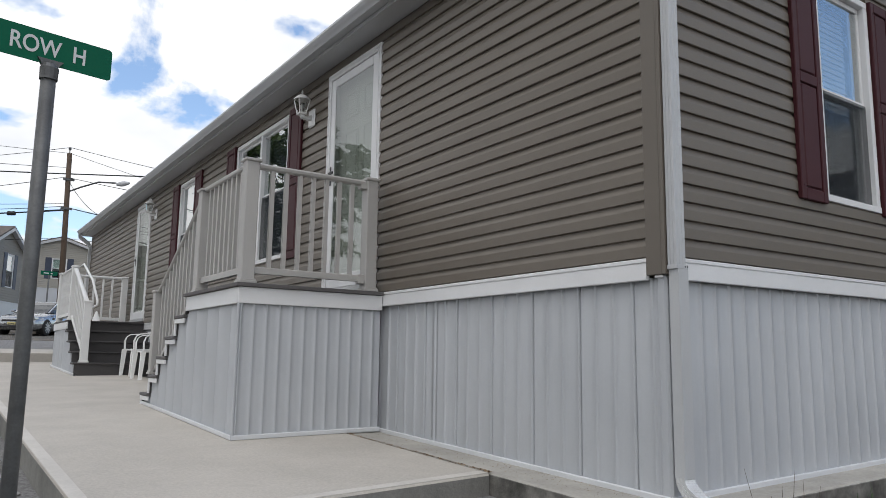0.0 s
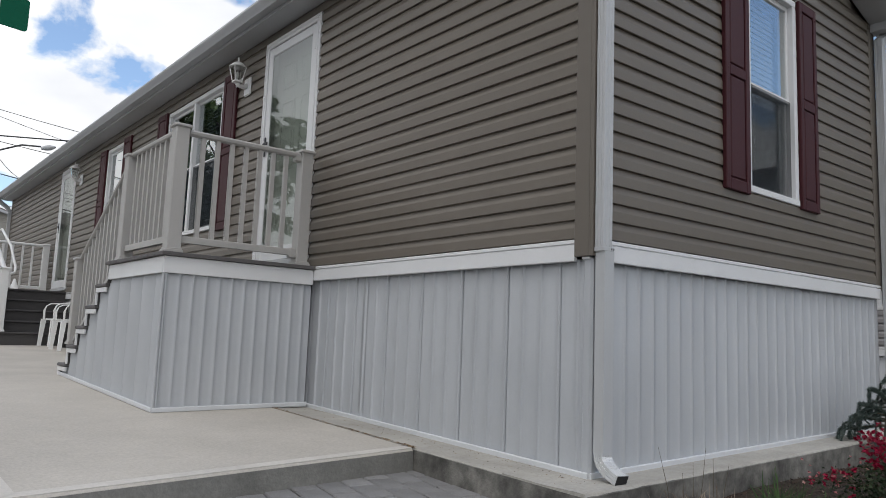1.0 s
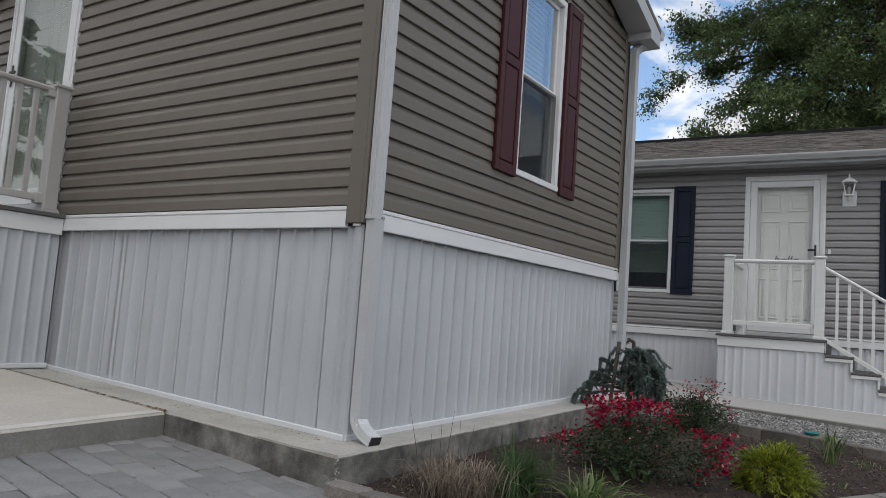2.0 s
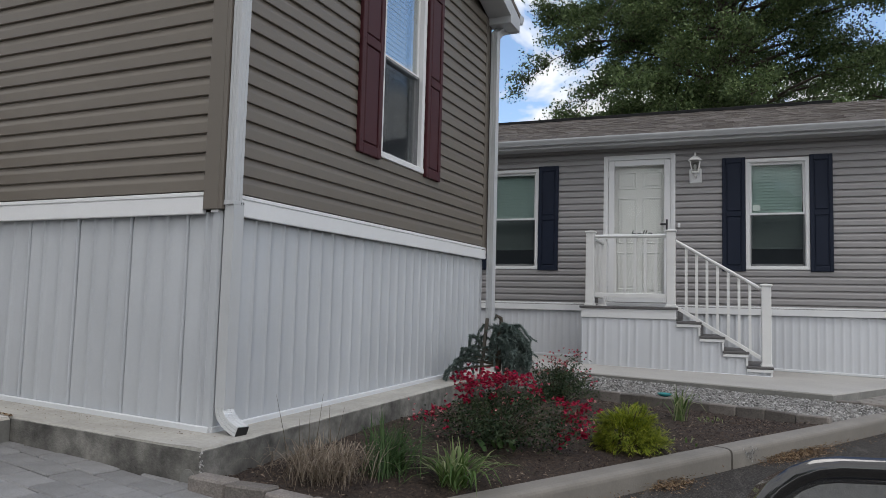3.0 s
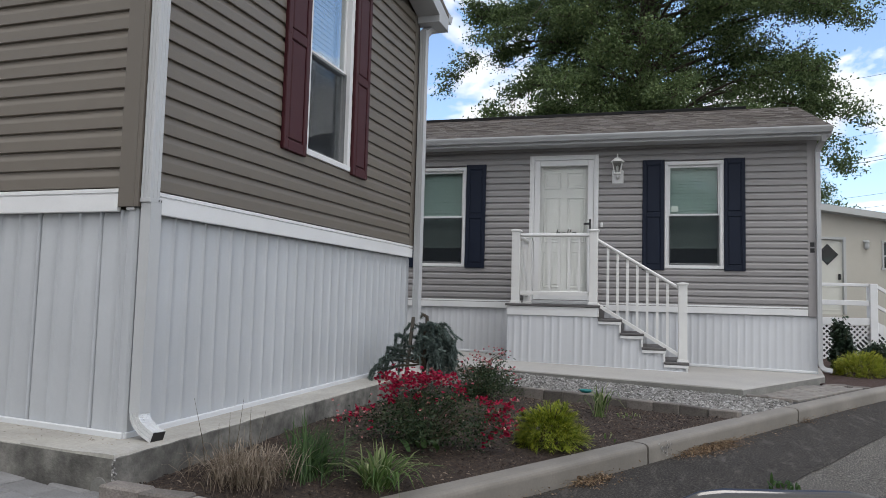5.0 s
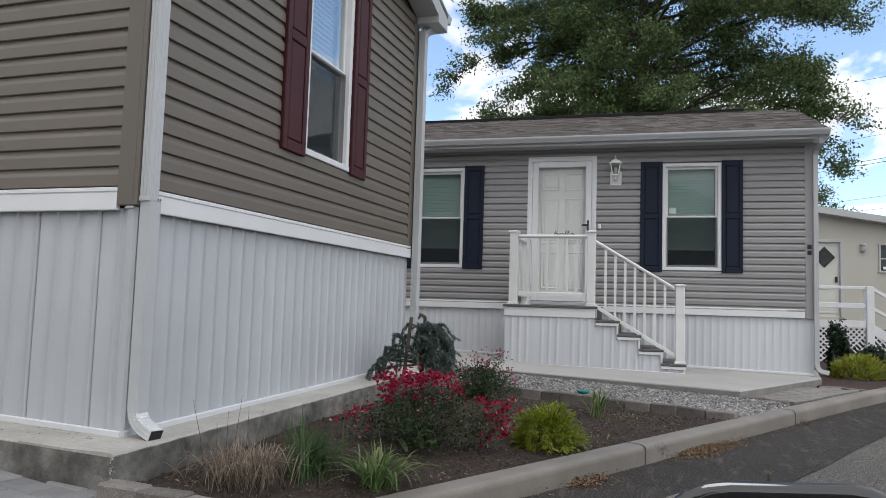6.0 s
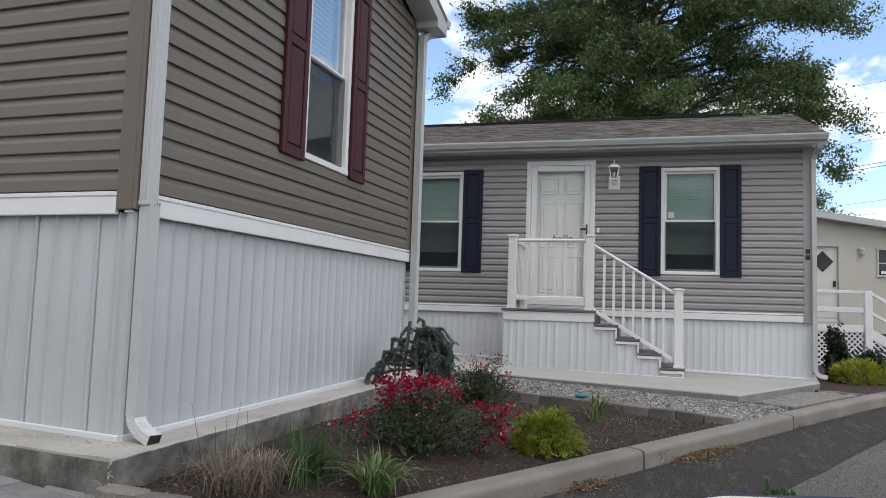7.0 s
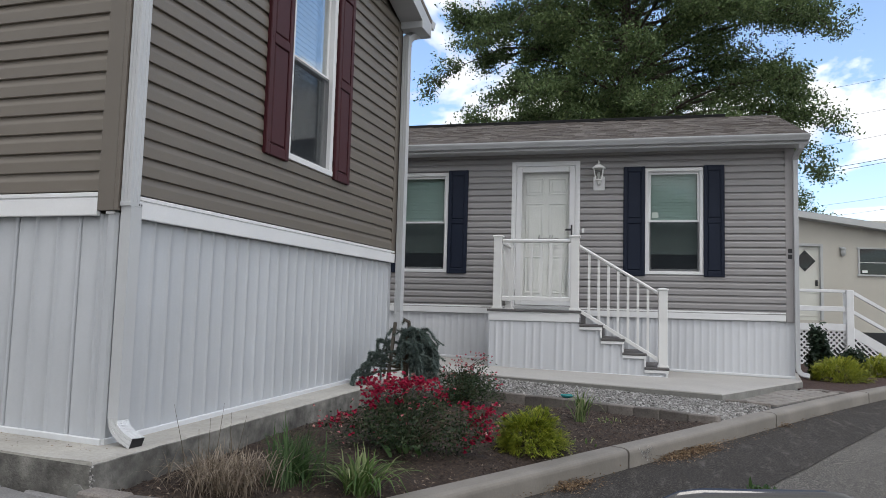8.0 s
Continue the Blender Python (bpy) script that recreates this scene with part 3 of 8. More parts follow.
tagged(part("ledge_top", worn, M_LEDGE), "pale trowelled top of the footing ledge", "foundation", kind="structure")

# mortar patch and exposed pebbles at the ledge's corner
g = Geo()
v = []
for x in (-0.337, -0.326):
    for k in range(10):
        a = 6.283 * k / 10
        r = 1 + 0.22 * noise.noise((k * 0.9, 3.1, 0))
        v.append((x, -0.178 + 0.046 * r * math.cos(a), -0.355 + 0.072 * r * math.sin(a)))
g.add(v, [tuple(range(10))[::-1], *[(k, (k + 1) % 10, 10 + (k + 1) % 10, 10 + k) for k in range(10)]])
part("mortar_patch", g, M_CONCRETE_EDGE, ledge, "pale lump of mortar")
g = Geo()
for _ in range(70):
    c = Vector((-0.331 + rnd.gauss(0, 0.003), -0.251 + rnd.gauss(0, 0.006), rnd.uniform(-0.36, -0.205)))
    r = rnd.uniform(0.003, 0.008)
    q = Euler((rnd.uniform(0, 6), rnd.uniform(0, 6), 0)).to_matrix()
    g.add([c + q @ (Vector(p) * r) for p in ((1, 0, 0), (-0.9, 0, 0.1), (0, 0.8, 0), (0, -0.9, 0.1), (0, 0, 0.8), (0, 0, -0.7))], [(0, 2, 4), (2, 1, 4), (1, 3, 4), (3, 0, 4), (2, 0, 5), (1, 2, 5), (3, 1, 5), (0, 3, 5)])
tagged(part("pebbles", g, M_STONE, ledge, "pebbles showing in the broken corner"), kind="stuff")

# ---- the brown house ----
HA = 3.46
A_W, A_L = 3.845, 17.7
END_RISE = 0.0103
house_a = thing("house", "long taupe vinyl-sided mobile home with maroon shutters and white skirting", "house", m=pose(0, 0, -0.19))
UNROOT = pose(0, 0, 0.19)
LONG = UNROOT @ frame_of((0, 0, 0), (0, -1, 0), (1, 0, 0))
END = UNROOT @ frame_of((0, 0, 0), (1, 0, 0), (0, 1, 0))
BAND0, BAND1 = 0.942, 1.06
long_holes = [(-4.10, -3.05, 1.10, 3.33), (-6.85, -5.11, 1.59, 3.23), (-9.55, -8.72, 1.59, 3.23), (-12.55, -11.5, 1.10, 3.33)]
end_holes = [(1.62, 2.36, 1.575, 3.17)]
wall_long = part("wall", wall_mesh(-A_L, 0, BAND0 + 0.05, HA, long_holes), M_TAUPE_TRIM, house_a, m=LONG)
siding(wall_long, -A_L + 0.1, -0.104, 1.066, HA, long_holes, M_TAUPE, course=0.1039)
wall_end = part("wall", wall_mesh(0.02, A_W, BAND0 + 0.06, HA, end_holes), M_TAUPE_TRIM, house_a, m=END)
PITCH_A = 0.30


def gable_a(z):
    cut = max(0.0, (z - HA + 0.12) / PITCH_A)
    return 0.10 + max(0, cut - 0.1), A_W - 0.10 - max(0, cut - 0.1)


siding(wall_end, 0.09, A_W - 0.1, 1.0665, HA + PITCH_A * A_W / 2, end_holes, M_TAUPE, gable_a, course=0.1025, rise=END_RISE)
# the wall behind the gable and the two far walls
g = Geo()
g.add([(0, 0.02, HA), (A_W, 0.02, HA), (A_W / 2, 0.02, HA + PITCH_A * A_W / 2), (0, 0.14, HA), (A_W, 0.14, HA), (A_W / 2, 0.14, HA + PITCH_A * A_W / 2)],
      [(0, 1, 2), (5, 4, 3), (0, 3, 4, 1), (1, 4, 5, 2), (2, 5, 3, 0)])
part("gable", g, M_TAUPE_TRIM, house_a, m=END)
part("wall", Geo().box(A_W - 0.12, A_W, 0.16, A_L, BAND0, HA), M_TAUPE, house_a, m=UNROOT)
part("wall", Geo().box(0.14, A_W - 0.12, A_L - 0.12, A_L, BAND0, HA), M_TAUPE, house_a, m=UNROOT)
# corner posts
g = Geo()
g.box(-0.024, 0.0, 0.0, 0.103, 0.966, HA, 0.003).box(-0.024, 0.09, -0.024, 0.0, 0.966, HA, 0.003)
part("corner_post", g, M_TAUPE_TRIM, house_a, m=UNROOT)
g = Geo()
g.box(A_W - 0.1, A_W + 0.022, -0.022, 0.0, BAND1, HA, 0.003).box(A_W, A_W + 0.022, 0.0, 0.1, BAND1, HA, 0.003)
part("corner_post", g, M_TAUPE_TRIM, house_a, m=UNROOT)
part("corner_post", Geo().box(-0.022, 0.0, A_L - 0.11, A_L, BAND1, HA, 0.003), M_TAUPE_TRIM, house_a, m=UNROOT)


def band(house, wall_m, s0, s1, z0, z1, material=None, rise=0.0):
    """Flat trim band with a stepped upper lip."""
    prof = [(0.0, z0), (-0.024, z0), (-0.026, z0 + 0.004), (-0.026, z1 - 0.030), (-0.014, z1 - 0.028), (-0.014, z1 - 0.022), (-0.025, z1 - 0.020), (-0.025, z1 - 0.003), (-0.020, z1), (0.0, z1)]
    g = Geo().sweep(prof, [((s0, 0, rise * s0), (0, 1, 0), (0, 0, 1)), ((s1, 0, rise * s1), (0, 1, 0), (0, 0, 1))])
    return part("trim_band", g, material or M_WHITE, house, m=wall_m)


band(house_a, LONG, -A_L, -0.10, BAND0, BAND1)
band(house_a, END, 0.06, A_W - 0.02, BAND0, BAND1, rise=END_RISE)
part("trim_band", Geo().box(-0.013, 0.0, 0.004, 0.058, BAND0 + 0.008, BAND0 + 0.024, 0.004), M_WHITE, house_a, m=UNROOT)


def skirting(house, wall_m, s0, s1, bottom, top, pitch=0.4125, vents=(), material=None, d=0.017, seam=0.0, bead=0.0125, first=0.0, between=0.1375, at=0.05, rise=0.0):
    """Vinyl skirting, panel by panel: broad bowed pans between narrow beads, standing in a white bottom track. at: where one bead stands."""
    mat = material or M_SKIRT
    track = Geo()
    n = max(2, int((s1 - s0) / 0.8))
    path = [((s0 + (s1 - s0) * i / n, 0, bottom(s0 + (s1 - s0) * i / n) - 0.003), (0, 1, 0), (0, 0, 1)) for i in range(n + 1)]
    track.sweep([(d - 0.029, 0.006), (d - 0.031, 0.009), (d - 0.031, 0.034), (d - 0.027, 0.039), (d - 0.020, 0.039), (d + 0.02, 0.022), (d + 0.02, 0.0), (d - 0.021, 0.0), (d - 0.021, 0.006)], path)
    sk = part("skirting", track, M_SKIRT_TRACK, house, m=wall_m)
    s, k = s0, 0
    rnd = random.Random(int(s1 * 97) + int(s0 * 13))
    while s < s1 - 0.02:
        e = min(s + (first if first and k == 0 else pitch), s1)
        lean = rnd.uniform(-0.004, 0.004) if seam else 0.0
        tilt = rnd.uniform(-0.002, 0.002) if seam else 0.0
        prof = [(s + 0.5 * seam, 0.010 if seam else 0.0)]
        if seam:
            prof += [(s + 0.5 * seam + 0.001, -0.002), (s + 0.5 * seam + 0.006, -0.003), (s + 0.5 * seam + 0.013, 0.0)]
        q = math.floor((s - at) / between) * between + at
        while q < e:
            bow = 0.0015 * rnd.uniform(0.4, 1.2)
            for o, h in ((-0.017, 0.0), (-0.012, -0.0025), (-0.006, -bead), (0.005, -bead), (0.009, -0.002), (0.013, 0.001), (0.35 * between, bow), (0.62 * between, bow)):
                if s + 0.5 * seam + 0.016 < q + o < e - 0.5 * seam - 0.003:
                    prof.append((q + o, h))
            q += between
        prof += [(e - 0.5 * seam - 0.002, -0.003), (e - 0.5 * seam, 0.010)] if seam else [(e, 0.0)]
        g = Geo()
        m = len(prof)
        v = []
        # the pans are pinched back where they tuck in behind the band, the beads run straight up
        for level, tuck in ((0.0, 0.002), (0.03, 0.0), (0.962, 0.0), (0.980, 0.004), (1.0, 0.011)):
            for x, o in prof:
                z0 = bottom(x) + 0.012
                flat = max(0.0, 1.0 + o / bead) if o < 0 else 1.0
                v.append((x + lean * level, d + o + tuck * flat + tilt * (x - s) / pitch, z0 + (top + rise * x - z0) * level))
        g.add(v, [(k * m + i, k * m + i + 1, (k + 1) * m + i + 1, (k + 1) * m + i) for k in range(4) for i in range(m - 1)])
        part("skirting_panel", g, mat, sk, smooth=True)
        s, k = e, k + 1
    for a, b in vents:
        vg = Geo()
        z = bottom(a) + 0.06
        while z < top - 0.05:
            for c in range(3):
                x = a + (b - a) * (c + 0.5) / 3
                vg.box(x - 0.007, x + 0.007, d - 0.004, d - 0.001, z + (0.006 if c % 2 else 0), z + 0.005 + (0.006 if c % 2 else 0))
            z += 0.016
        part("vent_slots", vg, M_VENT, sk)
    # added dark sheet, paints the shade seen through the panel joints
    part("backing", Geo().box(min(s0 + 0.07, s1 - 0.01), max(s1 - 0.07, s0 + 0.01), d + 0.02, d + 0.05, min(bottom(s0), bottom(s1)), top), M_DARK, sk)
    return sk


def long_bottom(s):
    return ledge_z(0, -s) if s > -4.5 else patio_z(0, -s)


skirting(house_a, LONG, -A_L, 0.0, long_bottom, BAND0 + 0.012, vents=((-2.205, -2.12),), seam=0.006, first=(A_L - 0.22) % 0.4125, at=-0.233)
skirting(house_a, END, 0.0, A_W, lambda s: ledge_z(s, 0), BAND0 + 0.012, pitch=0.3975, between=0.1325, at=0.181, bead=0.0085, rise=END_RISE)

part("skirting_corner", Geo().box(0.0, 0.06, -0.006, 0.06, -0.19, BAND0 + 0.03, 0.014), M_SKIRT, house_a, m=UNROOT)
# roof with eaves on the long sides, and rake boards on the gable
OV, RK = 0.22, 0.26
ridge_a = HA + PITCH_A * (A_W / 2) + 0.16
g = Geo()
for x0, x1, z0, z1 in ((-OV, A_W / 2, ridge_a - PITCH_A * (A_W / 2 + OV), ridge_a), (A_W / 2, A_W + OV, ridge_a, ridge_a - PITCH_A * (A_W / 2 + OV))):
    v = [(x, y, z + dz) for y in (-RK, A_L + 0.15) for x, z in ((x0, z0), (x1, z1)) for dz in (-0.05, 0.0)]
    g.add(v, [(0, 1, 3, 2), (4, 6, 7, 5), (0, 4, 5, 1), (2, 3, 7, 6), (0, 2, 6, 4), (1, 5, 7, 3)])
part("roof", g, M_SHINGLE, house_a, m=UNROOT)
eave = ridge_a - PITCH_A * (A_W / 2 + OV)
g = Geo()
g.box(-OV, 0.02, -0.02, A_L + 0.13, HA - 0.02, HA, 0.0).box(A_W - 0.02, A_W + OV, -0.02, A_L + 0.13, HA - 0.02, HA)
g.box(-OV - 0.012, -OV, -RK, A_L + 0.15, HA - 0.03, eave - 0.02, 0.002).box(A_W + OV, A_W + OV + 0.012, -RK, A_L + 0.15, HA - 0.03, eave - 0.02, 0.002)
part("soffit", g, M_ALU, house_a, "white aluminium soffit and fascia", m=UNROOT)
# rake: box along the slope, boxed return at each eave
g = Geo()
for sx in (0, 1):
    x0, x1 = (-OV, A_W / 2) if not sx else (A_W + OV, A_W / 2)
    za, zb = eave - 0.055, ridge_a - 0.055
    drop = 0.15
    v = [(x, y, z + dz) for x, z in ((x0, za), (x1, zb)) for y in (-RK + 0.004, -0.02) for dz in (-drop, 0.0)]
    g.add(v, [(0, 1, 3, 2), (4, 6, 7, 5), (0, 4, 5, 1), (2, 3, 7, 6), (0, 2, 6, 4), (1, 5, 7, 3)])
    xe = 0.0 if not sx else A_W
    g.box(x0, xe + (0.06 if not sx else -0.06), -RK + 0.002, -0.022, HA - 0.10, eave - 0.06, 0.004)
part("rake", g, M_ALU, house_a, "white boxed rake and eave return", m=UNROOT)


def gutter(house, m, s0, s1, z, d, k=1.0):
    """K-style gutter with an ogee face along an eave."""
    prof = [(0, 0), (-0.075, 0), (-0.085, 0.02), (-0.105, 0.05), (-0.118, 0.075), (-0.118, 0.095), (-0.108, 0.098), (-0.108, 0.09), (0, 0.095)]
    g = Geo().sweep([(a * k, b * k) for a, b in prof], [((s, d, z), (0, 1, 0), (0, 0, 1)) for s in (s0, s1)])
    return part("gutter", g, M_ALU, house, "white aluminium gutter", m=m)


gutter(house_a, LONG, -A_L - 0.15, RK, HA + 0.005, -OV - 0.012)


gutter(house_a, frame_of((A_W, 0, 0.19), (0, 1, 0), (-1, 0, 0)), -RK, A_L + 0.15, HA + 0.005, -OV - 0.012)


def spout_path(points, w, t, ribs=True):
    """Rectangular downspout along points; w across (along the wall), t deep."""
    g = Geo()
    prof = [(-w / 2, -t / 2), (w / 2, -t / 2), (w / 2, t / 2), (-w / 2, t / 2)]
    if ribs:
        prof = []
        for (ax, ay), (bx, by) in (((-1, -1), (1, -1)), ((1, -1), (1, 1)), ((1, 1), (-1, 1)), ((-1, 1), (-1, -1))):
            for q, o in ((0.04, 0), (0.28, 0), (0.33, 0.09), (0.38, 0), (0.62, 0), (0.67, 0.09), (0.72, 0), (0.96, 0)):
                x, y = ax + (bx - ax) * q, ay + (by - ay) * q
                if ay == by:
                    y *= 1 - o
                else:
                    x *= 1 - o
                prof.append((x * w / 2, y * t / 2))
    path = []
    for i, p in enumerate(points):
        p = Vector(p)
        d = (Vector(points[min(i + 1, len(points) - 1)]) - Vector(points[max(i - 1, 0)])).normalized()
        a = Vector((1, 0, 0))
        a = (a - d * a.dot(d)).normalized()
        path.append((p, a, d.cross(a)))
    return g.sweep(prof, path)


ds = part("downspout", spout_path([(0.027, -0.057, HA - 0.02), (0.027, -0.057, 1.0)], 0.076, 0.058), M_ALU, house_a, "white ribbed aluminium downspout", m=UNROOT)
part("lower_pipe", spout_path([(0.037, -0.059, 1.012), (0.037, -0.059, -0.06)], 0.079, 0.061, False), M_ALU, ds)
part("strap", Geo().box(-0.012, 0.078, -0.0905, -0.024, 0.988, 1.012, 0.003), M_ALU, ds)
for x in (0.052, 0.070):
    part("rivet", Geo().box(x - 0.004, x + 0.004, -0.0925, -0.0905, 0.996, 1.006, 0.001), M_STEEL, ds)
bend = [(0.037, -0.059, -0.055), (0.037, -0.060, -0.072), (0.036, -0.067, -0.092), (0.034, -0.082, -0.111), (0.031, -0.104, -0.128), (0.028, -0.130, -0.143), (0.024, -0.160, -0.156), (0.020, -0.190, -0.167)]
part("elbow", spout_path(bend, 0.081, 0.056), M_SPOUT, ds, "bright crimped aluminium elbow")
for k in (1, 2, 3, 4):
    for q in (0.25, 0.75):
        p = Vector(bend[k]).lerp(Vector(bend[k + 1]), q)
        w = (Vector(bend[k + 1]) - Vector(bend[k])).normalized() * 0.0018
        part("crimp", spout_path([p - w, p + w], 0.0835, 0.0585, False), M_SPOUT, ds)
w = (Vector(bend[7]) - Vector(bend[6])).normalized()
# black plate paints the dark inside of the open elbow
part("elbow_mouth", spout_path([Vector(bend[7]) - w * 0.001, Vector(bend[7]) + w * 0.002], 0.075, 0.050, False), M_BLACK, ds)
ds2 = part("downspout", spout_path([(A_W + 0.02, -0.07, HA - 0.16), (A_W + 0.02, -0.07, 0.0)], 0.085, 0.068), M_ALU, house_a, "white ribbed aluminium downspout", m=UNROOT)
part("elbow", spout_path([(A_W + OV - 0.04, -0.12, HA - 0.02), (A_W + OV - 0.04, -0.12, HA - 0.07), (A_W + 0.10, -0.09, HA - 0.11), (A_W + 0.03, -0.07, HA - 0.18), (A_W + 0.02, -0.07, HA - 0.24)], 0.09, 0.072), M_ALU, ds2)

part("downspout", spout_path([(-OV - 0.07, A_L + 0.05, HA + 0.02), (-OV - 0.07, A_L + 0.05, HA - 0.06), (-0.10, A_L + 0.03, HA - 0.20), (-0.05, A_L - 0.06, HA - 0.32), (-0.05, A_L - 0.06, 0.5)], 0.085, 0.068), M_ALU, house_a, "white aluminium downspout", m=UNROOT)
# windows, shutters and doors of the brown house
# blind stops half way, so only the upper pane takes the painted reflection
window_unit(house_a, END, 1.62, 2.36, 1.575, 3.17, "white double-hung window, half-down blind paled like reflected cloud", blind_mat=M_BLIND_CLOUD, drop=0.54)
shutter(house_a, END, 1.298, 1.61, 1.545, 3.18, M_MAROON, "maroon raised-panel shutter")
shutter(house_a, END, 2.37, 2.652, 1.555, 3.18, M_MAROON, "maroon raised-panel shutter")
window_unit(house_a, LONG, -6.85, -5.11, 1.59, 3.23, "white twin double-hung window", sashes=2, blind_mat=M_BLIND_BLUE, drop=0.9)
shutter(house_a, LONG, -5.08, -4.74, 1.555, 3.25, M_MAROON, "maroon raised-panel shutter")
shutter(house_a, LONG, -7.21, -6.88, 1.555, 3.25, M_MAROON, "maroon raised-panel shutter")
window_unit(house_a, LONG, -9.55, -8.72, 1.59, 3.23, "white double-hung window", blind_mat=M_BLIND_BLUE, drop=0.9)
shutter(house_a, LONG, -8.69, -8.36, 1.555, 3.25, M_MAROON, "maroon raised-panel shutter")
shutter(house_a, LONG, -9.92, -9.58, 1.555, 3.25, M_MAROON, "maroon raised-panel shutter")


def storm_door(house, wall_m, s0, s1, z0, z1, label, hinge_right=True, glass=None):
    """White casing, glazed storm door and a six-panel door behind it."""
    c = 0.055
    g = Geo()
    g.box(s0, s0 + c, -0.03, 0.11, z0, z1, 0.004).box(s1 - c, s1, -0.03, 0.11, z0, z1, 0.004).box(s0 + c, s1 - c, -0.03, 0.11, z1 - c, z1, 0.004)
    g.box(s0 + 0.016, s0 + 0.026, -0.036, -0.03, z0, z1 - 0.026, 0.002).box(s1 - 0.026, s1 - 0.016, -0.036, -0.03, z0, z1 - 0.026, 0.002).box(s0 + 0.016, s1 - 0.016, -0.036, -0.03, z1 - 0.026, z1 - 0.016, 0.002)
    g.box(s0 - 0.012, s0, -0.0265, 0.0, z0, z1 + 0.012).box(s1, s1 + 0.012, -0.0265, 0.0, z0, z1 + 0.012).box(s0, s1, -0.0265, 0.0, z1, z1 + 0.012)
    d = part("door", g, M_WHITE, house, label, m=wall_m)
    a, b = s0 + c + 0.004, s1 - c - 0.004
    st = 0.085
    sd = Geo()
    sd.box(a, a + st, -0.020, 0.006, z0 + 0.03, z1 - c - 0.005, 0.006).box(b - st, b, -0.020, 0.006, z0 + 0.03, z1 - c - 0.005, 0.006)
    sd.box(a + st, b - st, -0.020, 0.006, z1 - c - 0.09, z1 - c - 0.005, 0.006).box(a + st, b - st, -0.020, 0.006, z0 + 0.03, z0 + 0.16, 0.006)
    part("storm_door_frame", sd, M_WHITE, d)
    p = part("pane", Geo().box(a + st, b - st, -0.012, -0.008, z0 + 0.16, z1 - c - 0.09), glass or M_GLASS_DOOR, d)
    p.visible_shadow = False
    w = b - a
    dg = Geo().box(a, b, 0.08, 0.11, z0 + 0.02, z1 - c)
    leaf = part("door_leaf", dg, M_DOOR, d, "white six-panel door")
    h = z1 - c - z0
    for lo, hi in ((0.10, 0.36), (0.42, 0.74), (0.80, 0.92)):
        for p0, p1 in ((0.15, 0.45), (0.55, 0.85)):
            x0, x1, za, zb = a + w * p0, a + w * p1, z0 + h * lo, z0 + h * hi
            fr = Geo()
            fr.box(x0, x1, 0.070, 0.08, za, za + 0.02, 0.006).box(x0, x1, 0.070, 0.08, zb - 0.02, zb, 0.006)
            fr.box(x0, x0 + 0.02, 0.070, 0.08, za + 0.02, zb - 0.02, 0.006).box(x1 - 0.02, x1, 0.070, 0.08, za + 0.02, zb - 0.02, 0.006)
            fr.box(x0 + 0.045, x1 - 0.045, 0.072, 0.08, za + 0.045, zb - 0.045, 0.007)
            part("raised_panel", fr, M_DOOR, leaf)
    hs = a + 0.045 if hinge_right else b - 0.045
    hg = Geo()
    hg.box(hs - 0.012, hs + 0.012, -0.034, -0.026, z0 + h * 0.49, z0 + h * 0.58, 0.003)
    hg.box(hs - (0.01 if hinge_right else 0.09), hs + (0.09 if hinge_right else 0.01), -0.056, -0.042, z0 + h * 0.538, z0 + h * 0.552, 0.005)
    hg.box(hs - 0.008, hs + 0.008, -0.045, -0.03, z0 + h * 0.535, z0 + h * 0.555, 0.003)
    part("door_handle", hg, M_CHROME, d, "dark lever handle")
    for q in (0.12, 0.42, 0.88):
        x = b - 0.004 if hinge_right else a + 0.004
        part("hinge", Geo().box(x - 0.012, x + 0.012, -0.034, -0.026, z0 + h * q, z0 + h * q + 0.09, 0.003), M_WHITE, d)
    part("sill", Geo().box(s0, s1, -0.05, 0.12, z0 - 0.03, z0 + 0.02, 0.004), M_ALU, d)
    return d


M_GLASS_DOOR = pane_glass("storm_glass", (0.97, 0.975, 0.97), low=0.015, high=0.16)
# storm glass tinted darker to paint in dim tree reflections over the leaf
M_GLASS_DIMMER = pane_glass("dimmed_storm_glass", (0.74, 0.765, 0.745), low=0.05, high=0.30)
storm_door(house_a, LONG, -4.10, -3.05, 1.13, 3.33, "white glazed storm door over a panelled door", hinge_right=True, glass=M_GLASS_DIMMER)
storm_door(house_a, LONG, -12.55, -11.5, 1.13, 3.33, "white glazed storm door over a panelled door", hinge_right=True, glass=M_GLASS_DIMMER)

# ---- the grey house ----
B_O = Vector((7.92, -2.31, 0))
B_ALONG, B_IN = Vector((0.05, -1, 0)).normalized(), Vector((1, 0.05, 0)).normalized()
B_DOWN = -0.25
house_b = thing("house", "grey vinyl-sided mobile home with navy shutters and brown shingle roof", "house", m=frame_of((B_O.x, B_O.y, B_DOWN), B_ALONG, B_IN))
BW = pose(0, 0, -B_DOWN)
B_R, B_LFT, B_DEEP, HB = 1.95, -9.5, 4.2, 2.93
b_holes = [(-1.95, -0.96, 0.62, 2.785), (-0.02, 0.775, 1.13, 2.665), (-3.75, -2.945, 1.12, 2.66)]
wall_b = part("wall", wall_mesh(B_LFT, B_R, 0.51, HB, b_holes), M_GREY_TRIM, house_b, m=BW)
siding(wall_b, B_LFT, B_R - 0.11, 0.5605, HB, b_holes, M_GREY, course=0.0965, deep=1.3)
